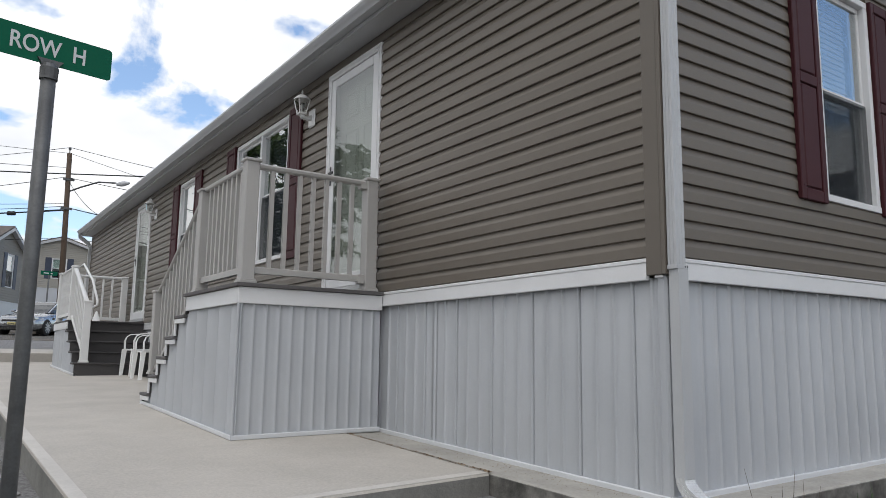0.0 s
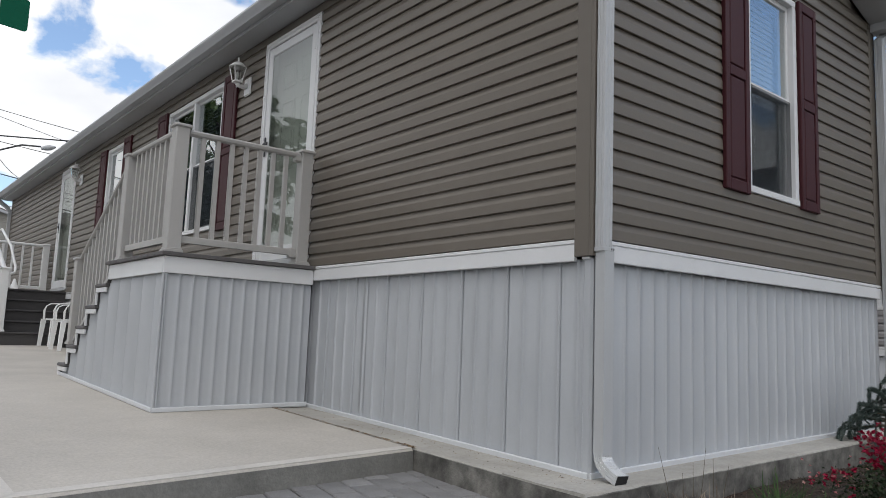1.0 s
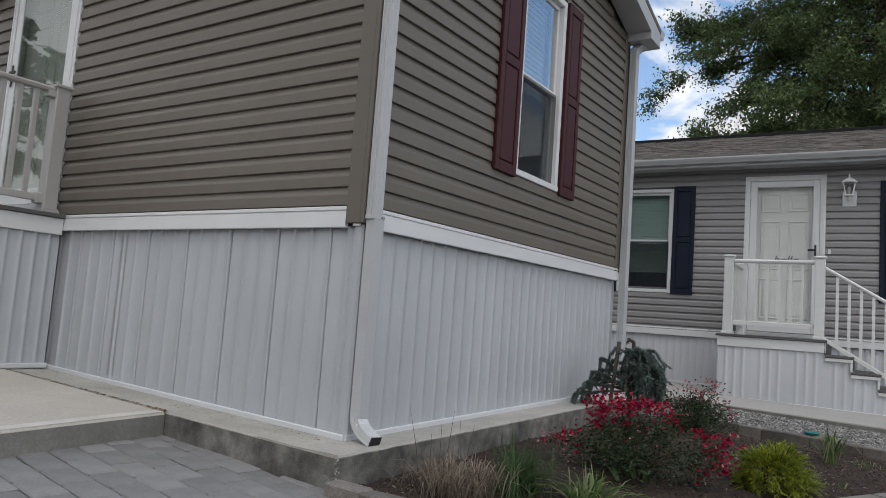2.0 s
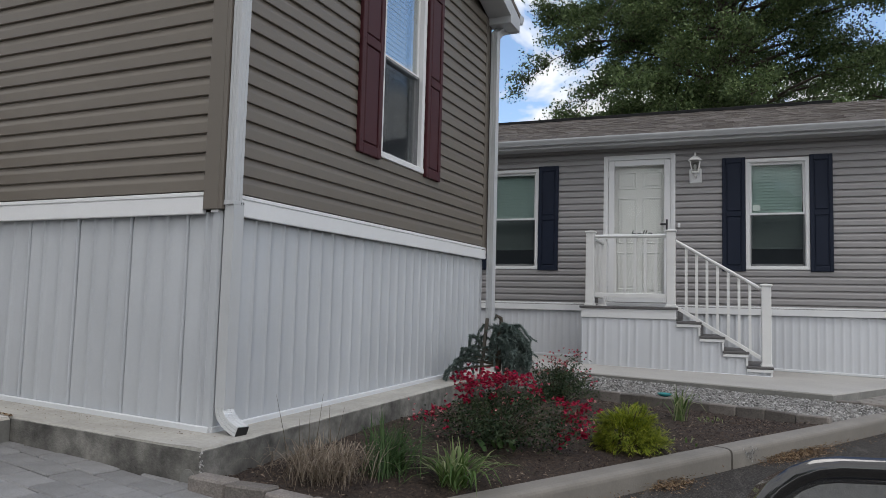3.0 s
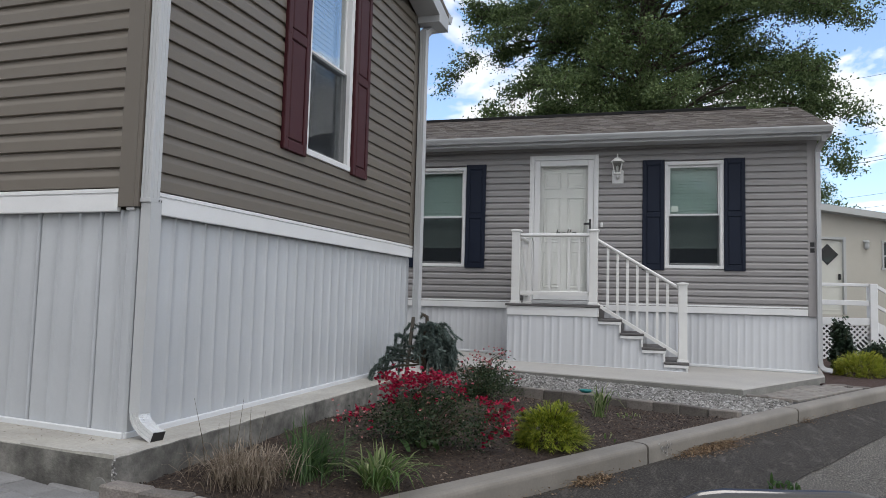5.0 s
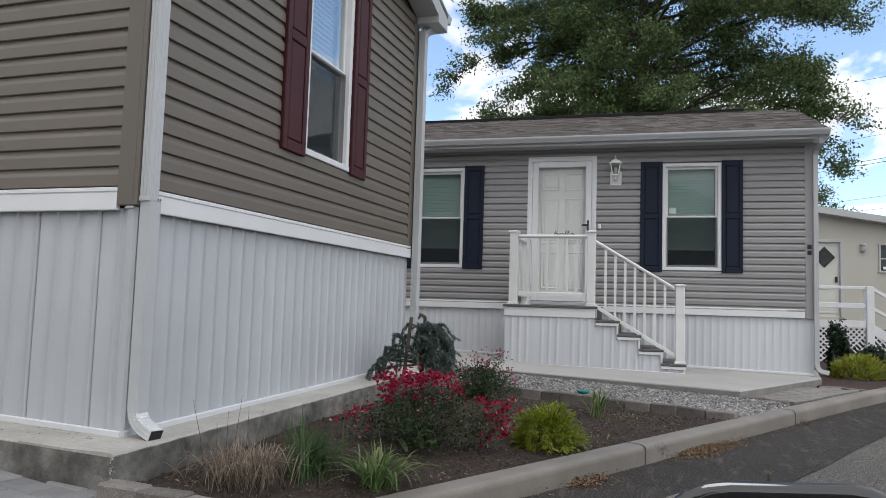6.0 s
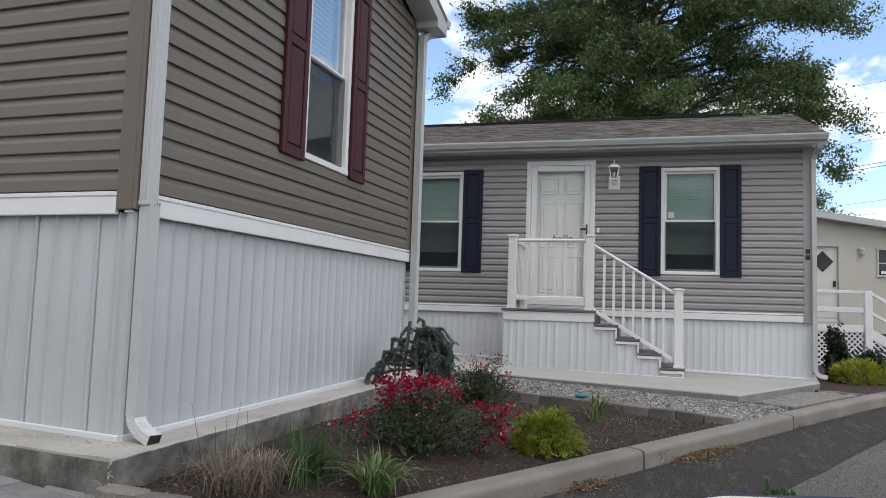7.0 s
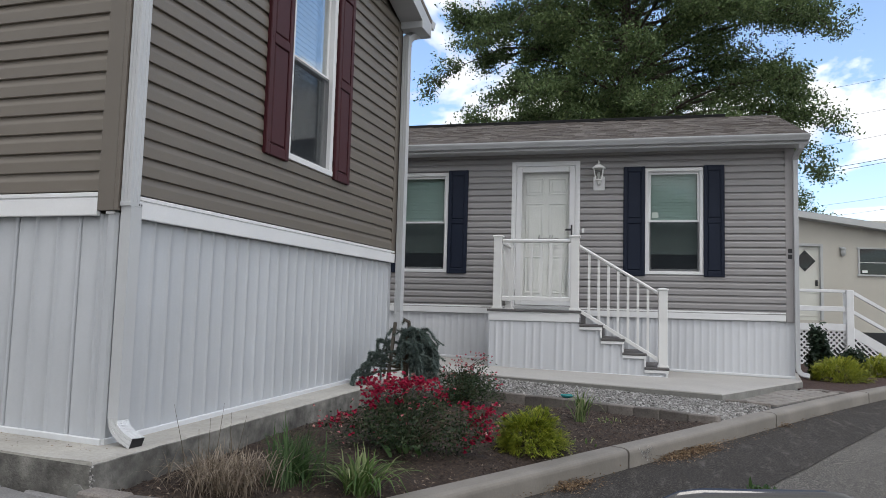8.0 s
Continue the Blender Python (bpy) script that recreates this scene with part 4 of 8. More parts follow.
g = Geo().box(B_R - 0.12, B_R, 0.02, B_DEEP, 0.51, HB).box(B_LFT, B_LFT + 0.12, 0.14, B_DEEP, 0.51, HB).box(B_LFT + 0.12, B_R - 0.12, B_DEEP - 0.12, B_DEEP, 0.51, HB)
part("wall", g, M_GREY, house_b, m=BW)
part("corner_post", Geo().box(B_R - 0.11, B_R + 0.02, -0.022, 0.0, 0.50, HB, 0.003).box(B_R, B_R + 0.02, 0.0, 0.1, 0.50, HB, 0.003), M_GREY_TRIM, house_b, m=BW)
band(house_b, BW, B_LFT, B_R - 0.115, 0.51, 0.625)
skirting(house_b, BW, B_LFT, B_R, lambda s: -0.222 - 0.020 * s, 0.52, pitch=0.4, material=M_SKIRT_LIT, bead=0.0028, between=0.1, d=0.010)
PITCH_B = 0.375
eave_b, run_b = HB + 0.11, B_DEEP / 2 + 0.30
g = Geo()
for y0, y1, z0, z1 in ((-0.30, B_DEEP / 2, eave_b, eave_b + PITCH_B * run_b), (B_DEEP / 2, B_DEEP + 0.30, eave_b + PITCH_B * run_b, eave_b)):
    v = [(x, y, z + dz) for x in (B_LFT - 0.2, B_R + 0.14) for y, z in ((y0, z0), (y1, z1)) for dz in (-0.06, 0.0)]
    g.add(v, [(0, 1, 3, 2), (4, 6, 7, 5), (0, 4, 5, 1), (2, 3, 7, 6), (0, 2, 6, 4), (1, 5, 7, 3)])
roof_b = part("roof", g, M_SHINGLE, house_b, "brown architectural shingle roof", m=BW)
tabs = Geo()
rnd = random.Random(44)
slope = math.hypot(run_b, PITCH_B * run_b)
rows = 24
for j in range(rows):
    x = B_LFT - 0.2 - rnd.uniform(0, 0.3)
    while x < B_R + 0.14:
        w = rnd.uniform(0.10, 0.26)
        a, b = max(x, B_LFT - 0.2), min(x + w - 0.004, B_R + 0.14)
        if b - a > 0.02:
            q0, q1 = j / rows - (0.012 if j else 0.006), (j + 1) / rows
            lift = rnd.choice((0.010, 0.013, 0.018))
            y0, y1 = -0.30 + run_b * q0, -0.30 + run_b * q1
            z0, z1 = eave_b + PITCH_B * run_b * q0, eave_b + PITCH_B * run_b * q1
            tabs.add([(a, y0, z0 + lift), (b, y0, z0 + lift), (b, y1, z1 + 0.004), (a, y1, z1 + 0.004), (a, y0, z0), (b, y0, z0)], [(0, 1, 2, 3), (4, 5, 1, 0)])
        x += w
tagged(part("shingles", tabs, M_TAB, roof_b), kind="stuff")
M_VENT = surface("vent_black", (0.007, 0.007, 0.008), 0.95, var=0.1, bump=0.1)
part("ridge_vent", Geo().box(B_LFT - 0.1, B_R - 0.65, B_DEEP / 2 - 0.13, B_DEEP / 2 + 0.13, eave_b + PITCH_B * run_b - 0.035, eave_b + PITCH_B * run_b + 0.020, 0.006), M_VENT, roof_b, "black ridge vent")
g = Geo()
g.box(B_LFT - 0.2, B_R + 0.14, -0.30, 0.02, HB - 0.02, HB).box(B_LFT - 0.2, B_R + 0.14, -0.312, -0.30, HB - 0.03, eave_b - 0.02, 0.002)
g.add([(B_R + 0.13, -0.3, HB - 0.03), (B_R + 0.145, -0.3, HB - 0.03), (B_R + 0.145, B_DEEP / 2, HB + PITCH_B * run_b - 0.03), (B_R + 0.13, B_DEEP / 2, HB + PITCH_B * run_b - 0.03),
       (B_R + 0.13, -0.3, eave_b - 0.01), (B_R + 0.145, -0.3, eave_b - 0.01), (B_R + 0.145, B_DEEP / 2, eave_b + PITCH_B * run_b - 0.01), (B_R + 0.13, B_DEEP / 2, eave_b + PITCH_B * run_b - 0.01)],
      [(0, 1, 2, 3), (7, 6, 5, 4), (0, 4, 5, 1), (1, 5, 6, 2), (3, 2, 6, 7), (0, 3, 7, 4)])
part("soffit", g, M_ALU, house_b, "white aluminium soffit and fascia", m=BW)
g = Geo().add([(B_R, 0.02, HB), (B_R, B_DEEP, HB), (B_R, B_DEEP / 2, HB + PITCH_B * B_DEEP / 2), (B_R - 0.1, 0.02, HB), (B_R - 0.1, B_DEEP, HB), (B_R - 0.1, B_DEEP / 2, HB + PITCH_B * B_DEEP / 2)],
              [(0, 1, 2), (5, 4, 3), (0, 3, 4, 1), (1, 4, 5, 2), (2, 5, 3, 0)])
part("gable", g, M_GREY, house_b, m=BW)
gutter(house_b, BW, B_LFT - 0.2, B_R + 0.14, HB + 0.012, -0.312, 0.84)
ds3 = part("downspout", spout_path([(B_R + 0.02, -0.05, HB - 0.2), (B_R + 0.02, -0.05, -0.08), (B_R + 0.025, -0.05, -0.13), (B_R + 0.045, -0.055, -0.17), (B_R + 0.08, -0.06, -0.195), (B_R + 0.16, -0.065, -0.21)], 0.058, 0.05), M_ALU, house_b, "white aluminium downspout", m=BW)
part("elbow", spout_path([(B_R + 0.05, -0.30, HB - 0.0), (B_R + 0.05, -0.28, HB - 0.07), (B_R + 0.03, -0.10, HB - 0.13), (B_R + 0.02, -0.05, HB - 0.19), (B_R + 0.02, -0.05, HB - 0.25)], 0.064, 0.054), M_ALU, ds3)
storm_door(house_b, BW, -1.95, -0.96, 0.62, 2.785, "white glazed storm door over a white panelled door", hinge_right=False)
wb = window_unit(house_b, BW, -0.02, 0.775, 1.13, 2.665, "white double-hung window with a lowered blind", drop=0.80)
part("sticker", Geo().box(0.075, 0.165, 0.027, 0.0285, 1.945, 2.03), M_BLIND, wb, "pale square sticker")
window_unit(house_b, BW, -3.75, -2.945, 1.12, 2.66, "white double-hung window with a lowered blind", drop=0.80)
for a, b in ((-0.325, -0.022), (0.777, 1.055), (-2.943, -2.635), (-4.06, -3.752)):
    shutter(house_b, BW, a, b, 1.105, 2.69, M_NAVY, "dark navy raised-panel shutter")

# slab of the grey house


def slab_b_z(x, y):
    return -0.188 + 0.020 * (y + 0.6)


walk_b = tagged(part("pavement", prism([(5.32, -0.6), (5.04, -3.146), (7.75, -4.30), (9.5, -4.5), (9.5, 9), (5.9, 9)], slab_b_z, under, 0.01), M_CONCRETE_GREY), "pale concrete walk along the grey house", "pavement", kind="structure")
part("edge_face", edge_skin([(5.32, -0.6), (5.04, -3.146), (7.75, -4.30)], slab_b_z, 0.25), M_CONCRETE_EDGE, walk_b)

# kerb between the bed and the road
kerb = None
JOINTS = (2.264, 4.630, 7.105)
for a, b in ((-0.47, 2.254), (2.274, 4.620), (4.640, 7.095), (7.115, 9.6), (9.62, 12.4)):
    nrm = Vector((0.515, 1, 0)).normalized()
    prof = [(-0.010, -0.30), (-0.010, -0.038), (-0.007, -0.024), (0.0, -0.012), (0.014, -0.004), (0.036, 0.0), (0.130, 0.0), (0.141, -0.005), (0.147, -0.016), (0.148, -0.30)]
    g = Geo().sweep(prof, [((x, kerb_y(x) - 0.012 * max(0, x - 5) ** 2, kerb_z(x) if x > -0.5 else kerb_z(-0.5) + (x + 0.5) * 0.12), nrm, (0, 0, 1)) for x in spread(a, b, 6)])
    if kerb is None:
        kerb = tagged(part("kerb", g, M_KERB), "grey precast concrete kerb in jointed lengths", "kerb", kind="structure")
    else:
        part("kerb_length", g, M_KERB, kerb)


for x in JOINTS:
    nrm = Vector((0.515, 1, 0)).normalized()
    g = Geo().sweep([(0.012, -0.3), (0.012, -0.012), (0.145, -0.012), (0.145, -0.3)], [((q, kerb_y(q) - 0.012 * max(0, q - 5) ** 2, kerb_z(q)), nrm, (0, 0, 1)) for q in (x - 0.012, x + 0.012)])
    part("joint_filler", g, M_SAND, kerb)


def bed_z(x, y):
    """Soil: just under the kerb, just under the ledge, mounded between."""
    k, l = kerb_y(x) + 0.14, -0.26
    t = max(0.0, min(1.0, (y - k) / (l - k)))
    u = max(0.0, min(1.0, (x - edge_x(y) + 1.3) / 1.1)) * min(1.0, t * 7)
    u *= u * (3 - 2 * u)
    return -0.405 * u + (1 - u) * bed_crown(x, t) + 0.022 * noise.noise((x * 2.3, y * 2.3, 0.3)) + 0.01 * noise.noise((x * 9, y * 9, 1.3))


def bed_crown(x, t):
    return (kerb_z(x) - 0.025) * (1 - t) + (-0.335 + 0.022 * x) * t + 0.12 * t * (1 - t)


def edge_x(y):
    """Line of the block edging between bed and gravel."""
    return 3.86 + 0.40 * (y + 2.96)


def in_bed(x, y):
    return kerb_y(x) + 0.13 < y < -0.245 and x < edge_x(y) - 0.06 and x > -0.36 + (y + 0.25) * 0.13


def bed_sheet():
    g = Geo()
    nx, ny = 110, 60
    for i in range(nx + 1):
        x = -0.5 + 5.35 * i / nx
        for j in range(ny + 1):
            k = kerb_y(x) + 0.13
            y = k + (-0.24 - k) * j / ny
            xx = min(max(x, -0.37 + (y + 0.25) * 0.13), edge_x(y) + 0.02)
            y = max(y, kerb_y(xx) + 0.13)
            g.v.append((xx, y, bed_z(xx, y)))
    w = ny + 1
    g.f = [(i * w + j, (i + 1) * w + j, (i + 1) * w + j + 1, i * w + j + 1) for i in range(nx) for j in range(ny)]
    return tagged(part("bed_soil", g, M_MULCH), "dark bark-mulched planting bed", "soil", kind="structure")


bed_sheet()


def paver_z(x, y):
    return -0.338 + 0.055 * y + 0.005 * x


def paving():
    """Grey concrete pavers in running bond, each with worn edges and its own tilt."""
    def base_z(x, y):
        t = max(0.0, min(1.0, max((-1.12 - y) / 0.22, (-3.55 - x) / 0.22)))
        return (paver_z(x, y) - 0.022) * (1 - t) + (ground_of(x, y) - 0.02) * t
    base = sheet("driveway", spread(-3.8, -0.25, 40), spread(-1.36, 1.1, 40), base_z, M_SAND, "grey concrete paver driveway in running bond", "paving")
    rnd = random.Random(4)
    w, d, turn = 0.155, 0.235, 7.5
    meshes = [Geo().box(-w / 2 + 0.0045, w / 2 - 0.0045, -d / 2 + 0.0045, d / 2 - 0.0045, -0.05, 0.0, rnd.uniform(0.006, 0.010)).mesh("paver", M_PAVER) for _ in range(6)]
    grid = pose(-0.46, 1.1, 0, 0, 0, -turn)
    n = 0
    for i in range(3, -22, -1):
        for j in range(-10, 2):
            p = grid @ Vector((w * i, d * (j + 0.5 * (i % 2)) + 0.08, 0))
            if p.x > -0.28 or p.x < -3.5 or p.y > 1.2 or p.y < -1.05 or n > 295:
                continue
            n += 1
            part("paver", rnd.choice(meshes), None, base, m=pose(p.x, p.y, paver_z(p.x, p.y) + rnd.uniform(-0.003, 0.003), rnd.uniform(-0.7, 0.7) + math.degrees(0.055), rnd.uniform(-0.7, 0.7), -turn + rnd.uniform(-0.5, 0.5)))


paving()

# ---- porches ----
def railing(porch, p0, p1, low, high, material, spacing=0.118, inset=0.06, thick=0.032):
    """Top rail, bottom rail and square balusters between two posts; p0, p1 carry the deck height."""
    a, b = Vector(p0), Vector(p1)
    flat = Vector((b.x - a.x, b.y - a.y, 0))
    d = flat.normalized()
    side = Vector((-d.y, d.x, 0))
    length = flat.length
    slope = (b.z - a.z) / length
    s0, s1 = inset, length - inset

    def at(s, h):
        return Vector((a.x + d.x * s, a.y + d.y * s, a.z + slope * s + h))

    top = [(-0.03, -0.012), (-0.034, 0.008), (-0.022, 0.022), (0, 0.027), (0.022, 0.022), (0.034, 0.008), (0.03, -0.012), (0.016, -0.022), (-0.016, -0.022)]
    part("top_rail", Geo().sweep(top, [(at(s, high), side, (0, 0, 1)) for s in (s0, s1)]), material, porch)
    bot = [(-0.022, -0.025), (-0.022, 0.02), (-0.014, 0.027), (0.014, 0.027), (0.022, 0.02), (0.022, -0.025)]
    part("bottom_rail", Geo().sweep(bot, [(at(s, low), side, (0, 0, 1)) for s in (s0, s1)]), material, porch)
    n = max(1, round((s1 - s0) / spacing) - 1)
    h = thick / 2
    for k in range(n):
        s = s0 + (s1 - s0) * (k + 1) / (n + 1)
        lo, hi = at(s, low + 0.02), at(s, high - 0.015)
        prof = [(-h, -h), (h, -h), (h, h), (-h, h)]
        part("baluster", Geo().sweep(prof, [(lo, d, side), (hi, d, side)]), material, porch)


def post(porch, x, y, z0, z1, material, w=0.105):
    """Sleeved post with a stepped cap and a base skirt."""
    h = w / 2
    p = part("post", Geo().box(x - h, x + h, y - h, y + h, z0, z1 - 0.03, 0.006), material, porch)
    cap = Geo().box(x - h - 0.014, x + h + 0.014, y - h - 0.014, y + h + 0.014, z1 - 0.045, z1 - 0.022, 0.005)
    k = h + 0.008
    cap.add([(x - k, y - k, z1 - 0.022), (x + k, y - k, z1 - 0.022), (x + k, y + k, z1 - 0.022), (x - k, y + k, z1 - 0.022), (x, y, z1 - 0.010)],
            [(0, 1, 4), (1, 2, 4), (2, 3, 4), (3, 0, 4), (3, 2, 1, 0)])
    part("cap", cap, material, p)
    part("base_trim", Geo().box(x - h - 0.014, x + h + 0.014, y - h - 0.014, y + h + 0.014, z0, z0 + 0.022, 0.004).box(x - h - 0.007, x + h + 0.007, y - h - 0.007, y + h + 0.007, z0 + 0.022, z0 + 0.035, 0.003), material, p)
    return p


def steps(porch, along, across, origin, w, deck_z, rise, run, count, ground, tread_mat, riser_mat, skirt_side=None, thick=0.032):
    """Stairs that go down from a deck edge: treads, risers and a stepped ribbed cheek."""
    a, c, o = Vector(along), Vector(across), Vector(origin)

    def blk(g, s0, s1, w0, w1, z0, z1, ch=0.004):
        q = Geo().box(s0, s1, w0, w1, z0, z1, ch)
        return g.add([tuple(o + a * v[0] + c * v[1] + Vector((0, 0, v[2]))) for v in q.v], q.f)

    for k in range(count + 1):
        zt = deck_z - rise * k
        nose = run * k
        if k:
            part("tread", blk(Geo(), nose - run - 0.01, nose + 0.02, -0.02, w + 0.005, zt - thick, zt, 0.008), tread_mat, porch)
        low = deck_z - rise * (k + 1) if k < count else ground
        part("riser", blk(Geo(), nose - 0.02, nose - 0.002, 0.0, w, low, zt - thick), riser_mat, porch)


# porch of the brown house by its nearer door
PX, PY0, PY1, PZ = -1.265, 2.9, 4.30, 1.06
porch_a = thing("porch", "white vinyl-railed entry porch with grey deck and ribbed white skirt", "porch", m=pose(-0.63, 3.6, 0.0))


def put_under(thing_ob, before):
    """Shift parts built since a count of objects so that they sit right under their thing."""
    inv = thing_ob.matrix_basis.inverted()
    for ob in list(scene.objects)[before:]:
        if ob.parent is thing_ob:
            ob.matrix_basis = inv @ ob.matrix_basis


count0 = len(scene.objects)
for k in range(9):
    y0 = PY0 - 0.025 + k * (PY1 - PY0 + 0.045) / 9
    part("deck_board", Geo().box(PX - 0.025, -0.03, y0 + 0.002, y0 + (PY1 - PY0 + 0.045) / 9 - 0.002, PZ - 0.03, PZ, 0.004), M_DECK, porch_a)
part("fascia", Geo().box(PX, -0.03, PY0, PY0 + 0.02, PZ - 0.155, PZ - 0.032, 0.003).box(PX, PX + 0.02, PY0 + 0.02, PY1, PZ - 0.155, PZ - 0.032, 0.003), M_WHITE, porch_a)
part("deck_frame", Geo().box(PX + 0.03, -0.05, PY0 + 0.03, PY1 - 0.03, PZ - 0.15, PZ - 0.032), M_DARK, porch_a)
skirting(porch_a, frame_of((0, PY0 + 0.006, 0), (1, 0, 0), (0, 1, 0)), PX + 0.002, -0.03, lambda s: patio_z(s, PY0), PZ - 0.15, pitch=0.41, between=0.1025, at=-1.13, bead=0.0052)
OUT = frame_of((PX + 0.006, 0, 0), (0, -1, 0), (1, 0, 0))
skirting(porch_a, OUT, -PY1, -PY0 - 0.002, lambda s: patio_z(PX, -s), PZ - 0.15, pitch=0.30, seam=0.005, between=50.0, at=-25.0, bead=0.004)
RISE, RUN = 0.187, 0.285
for k in range(1, 6):
    zt = PZ - RISE * k
    skirting(porch_a, OUT, -(PY1 + RUN * k) + 0.004, -(PY1 + RUN * (k - 1)) + 0.002, lambda s: patio_z(PX, -s), zt - 0.034, pitch=0.41, between=50.0, at=-25.0, seam=0.004, bead=0.004)
    part("step_trim", Geo().box(PX - 0.014, PX + 0.004, PY1 + RUN * (k - 1) - 0.01, PY1 + RUN * k + 0.008, zt - 0.075, zt - 0.034, 0.003), M_WHITE, porch_a)
    part("step_trim", Geo().box(PX - 0.014, PX + 0.004, PY1 + RUN * k - 0.022, PY1 + RUN * k + 0.006, (PZ - RISE * (k + 1) if k < 5 else patio_z(PX, PY1 + RUN * k)) - 0.0, zt - 0.077, 0.003), M_WHITE, porch_a)
part("corner_trim", Geo().box(PX - 0.004, PX + 0.016, PY0 - 0.004, PY0 + 0.016, patio_z(PX, PY0), PZ - 0.155, 0.006), M_SKIRT, porch_a)
steps(porch_a, (0, 1, 0), (1, 0, 0), (PX, PY1, 0), 1.235, PZ, RISE, RUN, 5, -0.03, M_DECK, M_DECK_DARK)
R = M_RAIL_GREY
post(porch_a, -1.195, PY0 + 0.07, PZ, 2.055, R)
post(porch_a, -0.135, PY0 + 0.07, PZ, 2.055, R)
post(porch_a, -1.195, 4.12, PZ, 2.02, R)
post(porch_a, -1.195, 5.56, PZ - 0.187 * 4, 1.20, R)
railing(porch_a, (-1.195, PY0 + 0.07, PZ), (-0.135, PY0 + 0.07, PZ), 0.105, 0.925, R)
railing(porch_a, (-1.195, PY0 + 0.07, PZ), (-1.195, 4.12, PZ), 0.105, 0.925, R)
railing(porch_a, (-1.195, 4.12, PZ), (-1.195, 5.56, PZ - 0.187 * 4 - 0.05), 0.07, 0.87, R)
for y in (PY0 + 0.07,):
    part("mount_block", Geo().box(-0.24, -0.18, y - 0.03, y + 0.03, PZ + 0.06, PZ + 0.14, 0.006), R, porch_a)
    part("mount_block", Geo().box(-0.24, -0.18, y - 0.032, y + 0.032, PZ + 0.87, PZ + 0.93, 0.006), R, porch_a)
put_under(porch_a, count0)

# the further porch of the brown house, stairs towards the nearer one
porch_c = thing("porch", "white-railed entry porch with dark composite stairs", "porch", m=pose(-0.63, 12.0, 0.2))
count0 = len(scene.objects)
QY0, QY1, QZ = 11.4, 13.0, 1.07
for k in range(8):
    x0 = PX + k * 1.24 / 8
    part("deck_board", Geo().box(x0 + 0.002, x0 + 1.24 / 8 - 0.002, QY0 - 0.02, QY1, QZ - 0.03, QZ, 0.004), M_DECK_DARK, porch_c)
part("fascia", Geo().box(PX, PX + 0.02, QY0, QY1, QZ - 0.15, QZ - 0.032, 0.003), M_WHITE, porch_c)
skirting(porch_c, OUT, -QY1, -QY0, lambda s: patio_z(PX, -s), QZ - 0.145, pitch=0.41)
for k in range(1, 5):
    zt = QZ - 0.175 * k
    skirting(porch_c, OUT, -(QY0 - 0.28 * (k - 1)) + 0.002, -(QY0 - 0.28 * k) - 0.002, lambda s: patio_z(PX, -s), zt - 0.034, pitch=0.41)
steps(porch_c, (0, -1, 0), (1, 0, 0), (PX, QY0, 0), 1.24, QZ, 0.175, 0.28, 4, 0.15, M_DECK_DARK, M_DECK_DARK)
W = M_RAIL
post(porch_c, -1.195, QY0 + 0.06, QZ, 2.02, W)
post(porch_c, -1.195, QY1 - 0.07, QZ, 2.02, W)
post(porch_c, -0.10, QY1 - 0.07, QZ, 2.02, W)
post(porch_c, -1.13, QY0 - 0.28 * 3.8, QZ - 0.7, 1.36, W, 0.11)
railing(porch_c, (-1.195, QY0 + 0.06, QZ), (-1.195, QY1 - 0.07, QZ), 0.105, 0.9, W)
railing(porch_c, (-1.195, QY1 - 0.07, QZ), (-0.10, QY1 - 0.07, QZ), 0.105, 0.9, W, spacing=0.16)
railing(porch_c, (-1.195, QY0 + 0.06, QZ + 0.02), (-1.13, QY0 - 0.28 * 3.8, QZ - 0.66), 0.07, 0.88, W)
part("grab_rail", Geo().tube([(-1.10, QY0 + 0.02, 2.0), (-1.09, QY0 - 0.10, 2.02), (-1.02, QY0 - 0.62, 1.72), (-0.98, QY0 - 0.98, 1.36), (-0.985, QY0 - 1.0, 1.28), (-1.05, QY0 - 1.0, 1.24), (-1.09, QY0 - 1.0, 1.25)], 0.02, 8), W, porch_c, smooth=True)
put_under(porch_c, count0)

# porch of the grey house; built in the house's own space
porch_b = thing("porch", "white vinyl-railed entry porch with grey composite steps", "porch", m=frame_of((B_O.x, B_O.y, -0.22), B_ALONG, B_IN) @ pose(-1.45, -0.6, 0))
count0 = len(scene.objects)
S0, S1, BD, BZ = -2.055, -0.845, -1.20, 0.575
for k in range(8):
    y0 = BD - 0.02 + k * 1.19 / 8
    part("deck_board", Geo().box(S0 - 0.02, S1 + 0.01, y0 + 0.002, y0 + 1.19 / 8 - 0.002, BZ - 0.03, BZ, 0.004), M_DECK, porch_b)
part("fascia", Geo().box(S0, S1, BD, BD + 0.02, BZ - 0.15, BZ - 0.032, 0.003).box(S0, S0 + 0.02, BD + 0.02, -0.03, BZ - 0.15, BZ - 0.032, 0.003), M_WHITE, porch_b)
part("deck_frame", Geo().box(S0 + 0.03, S1 - 0.02, BD + 0.03, -0.05, BZ - 0.14, BZ - 0.032), M_DARK, porch_b)


def b_bottom(s):
    return -0.232 - 0.016 * s - 0.02


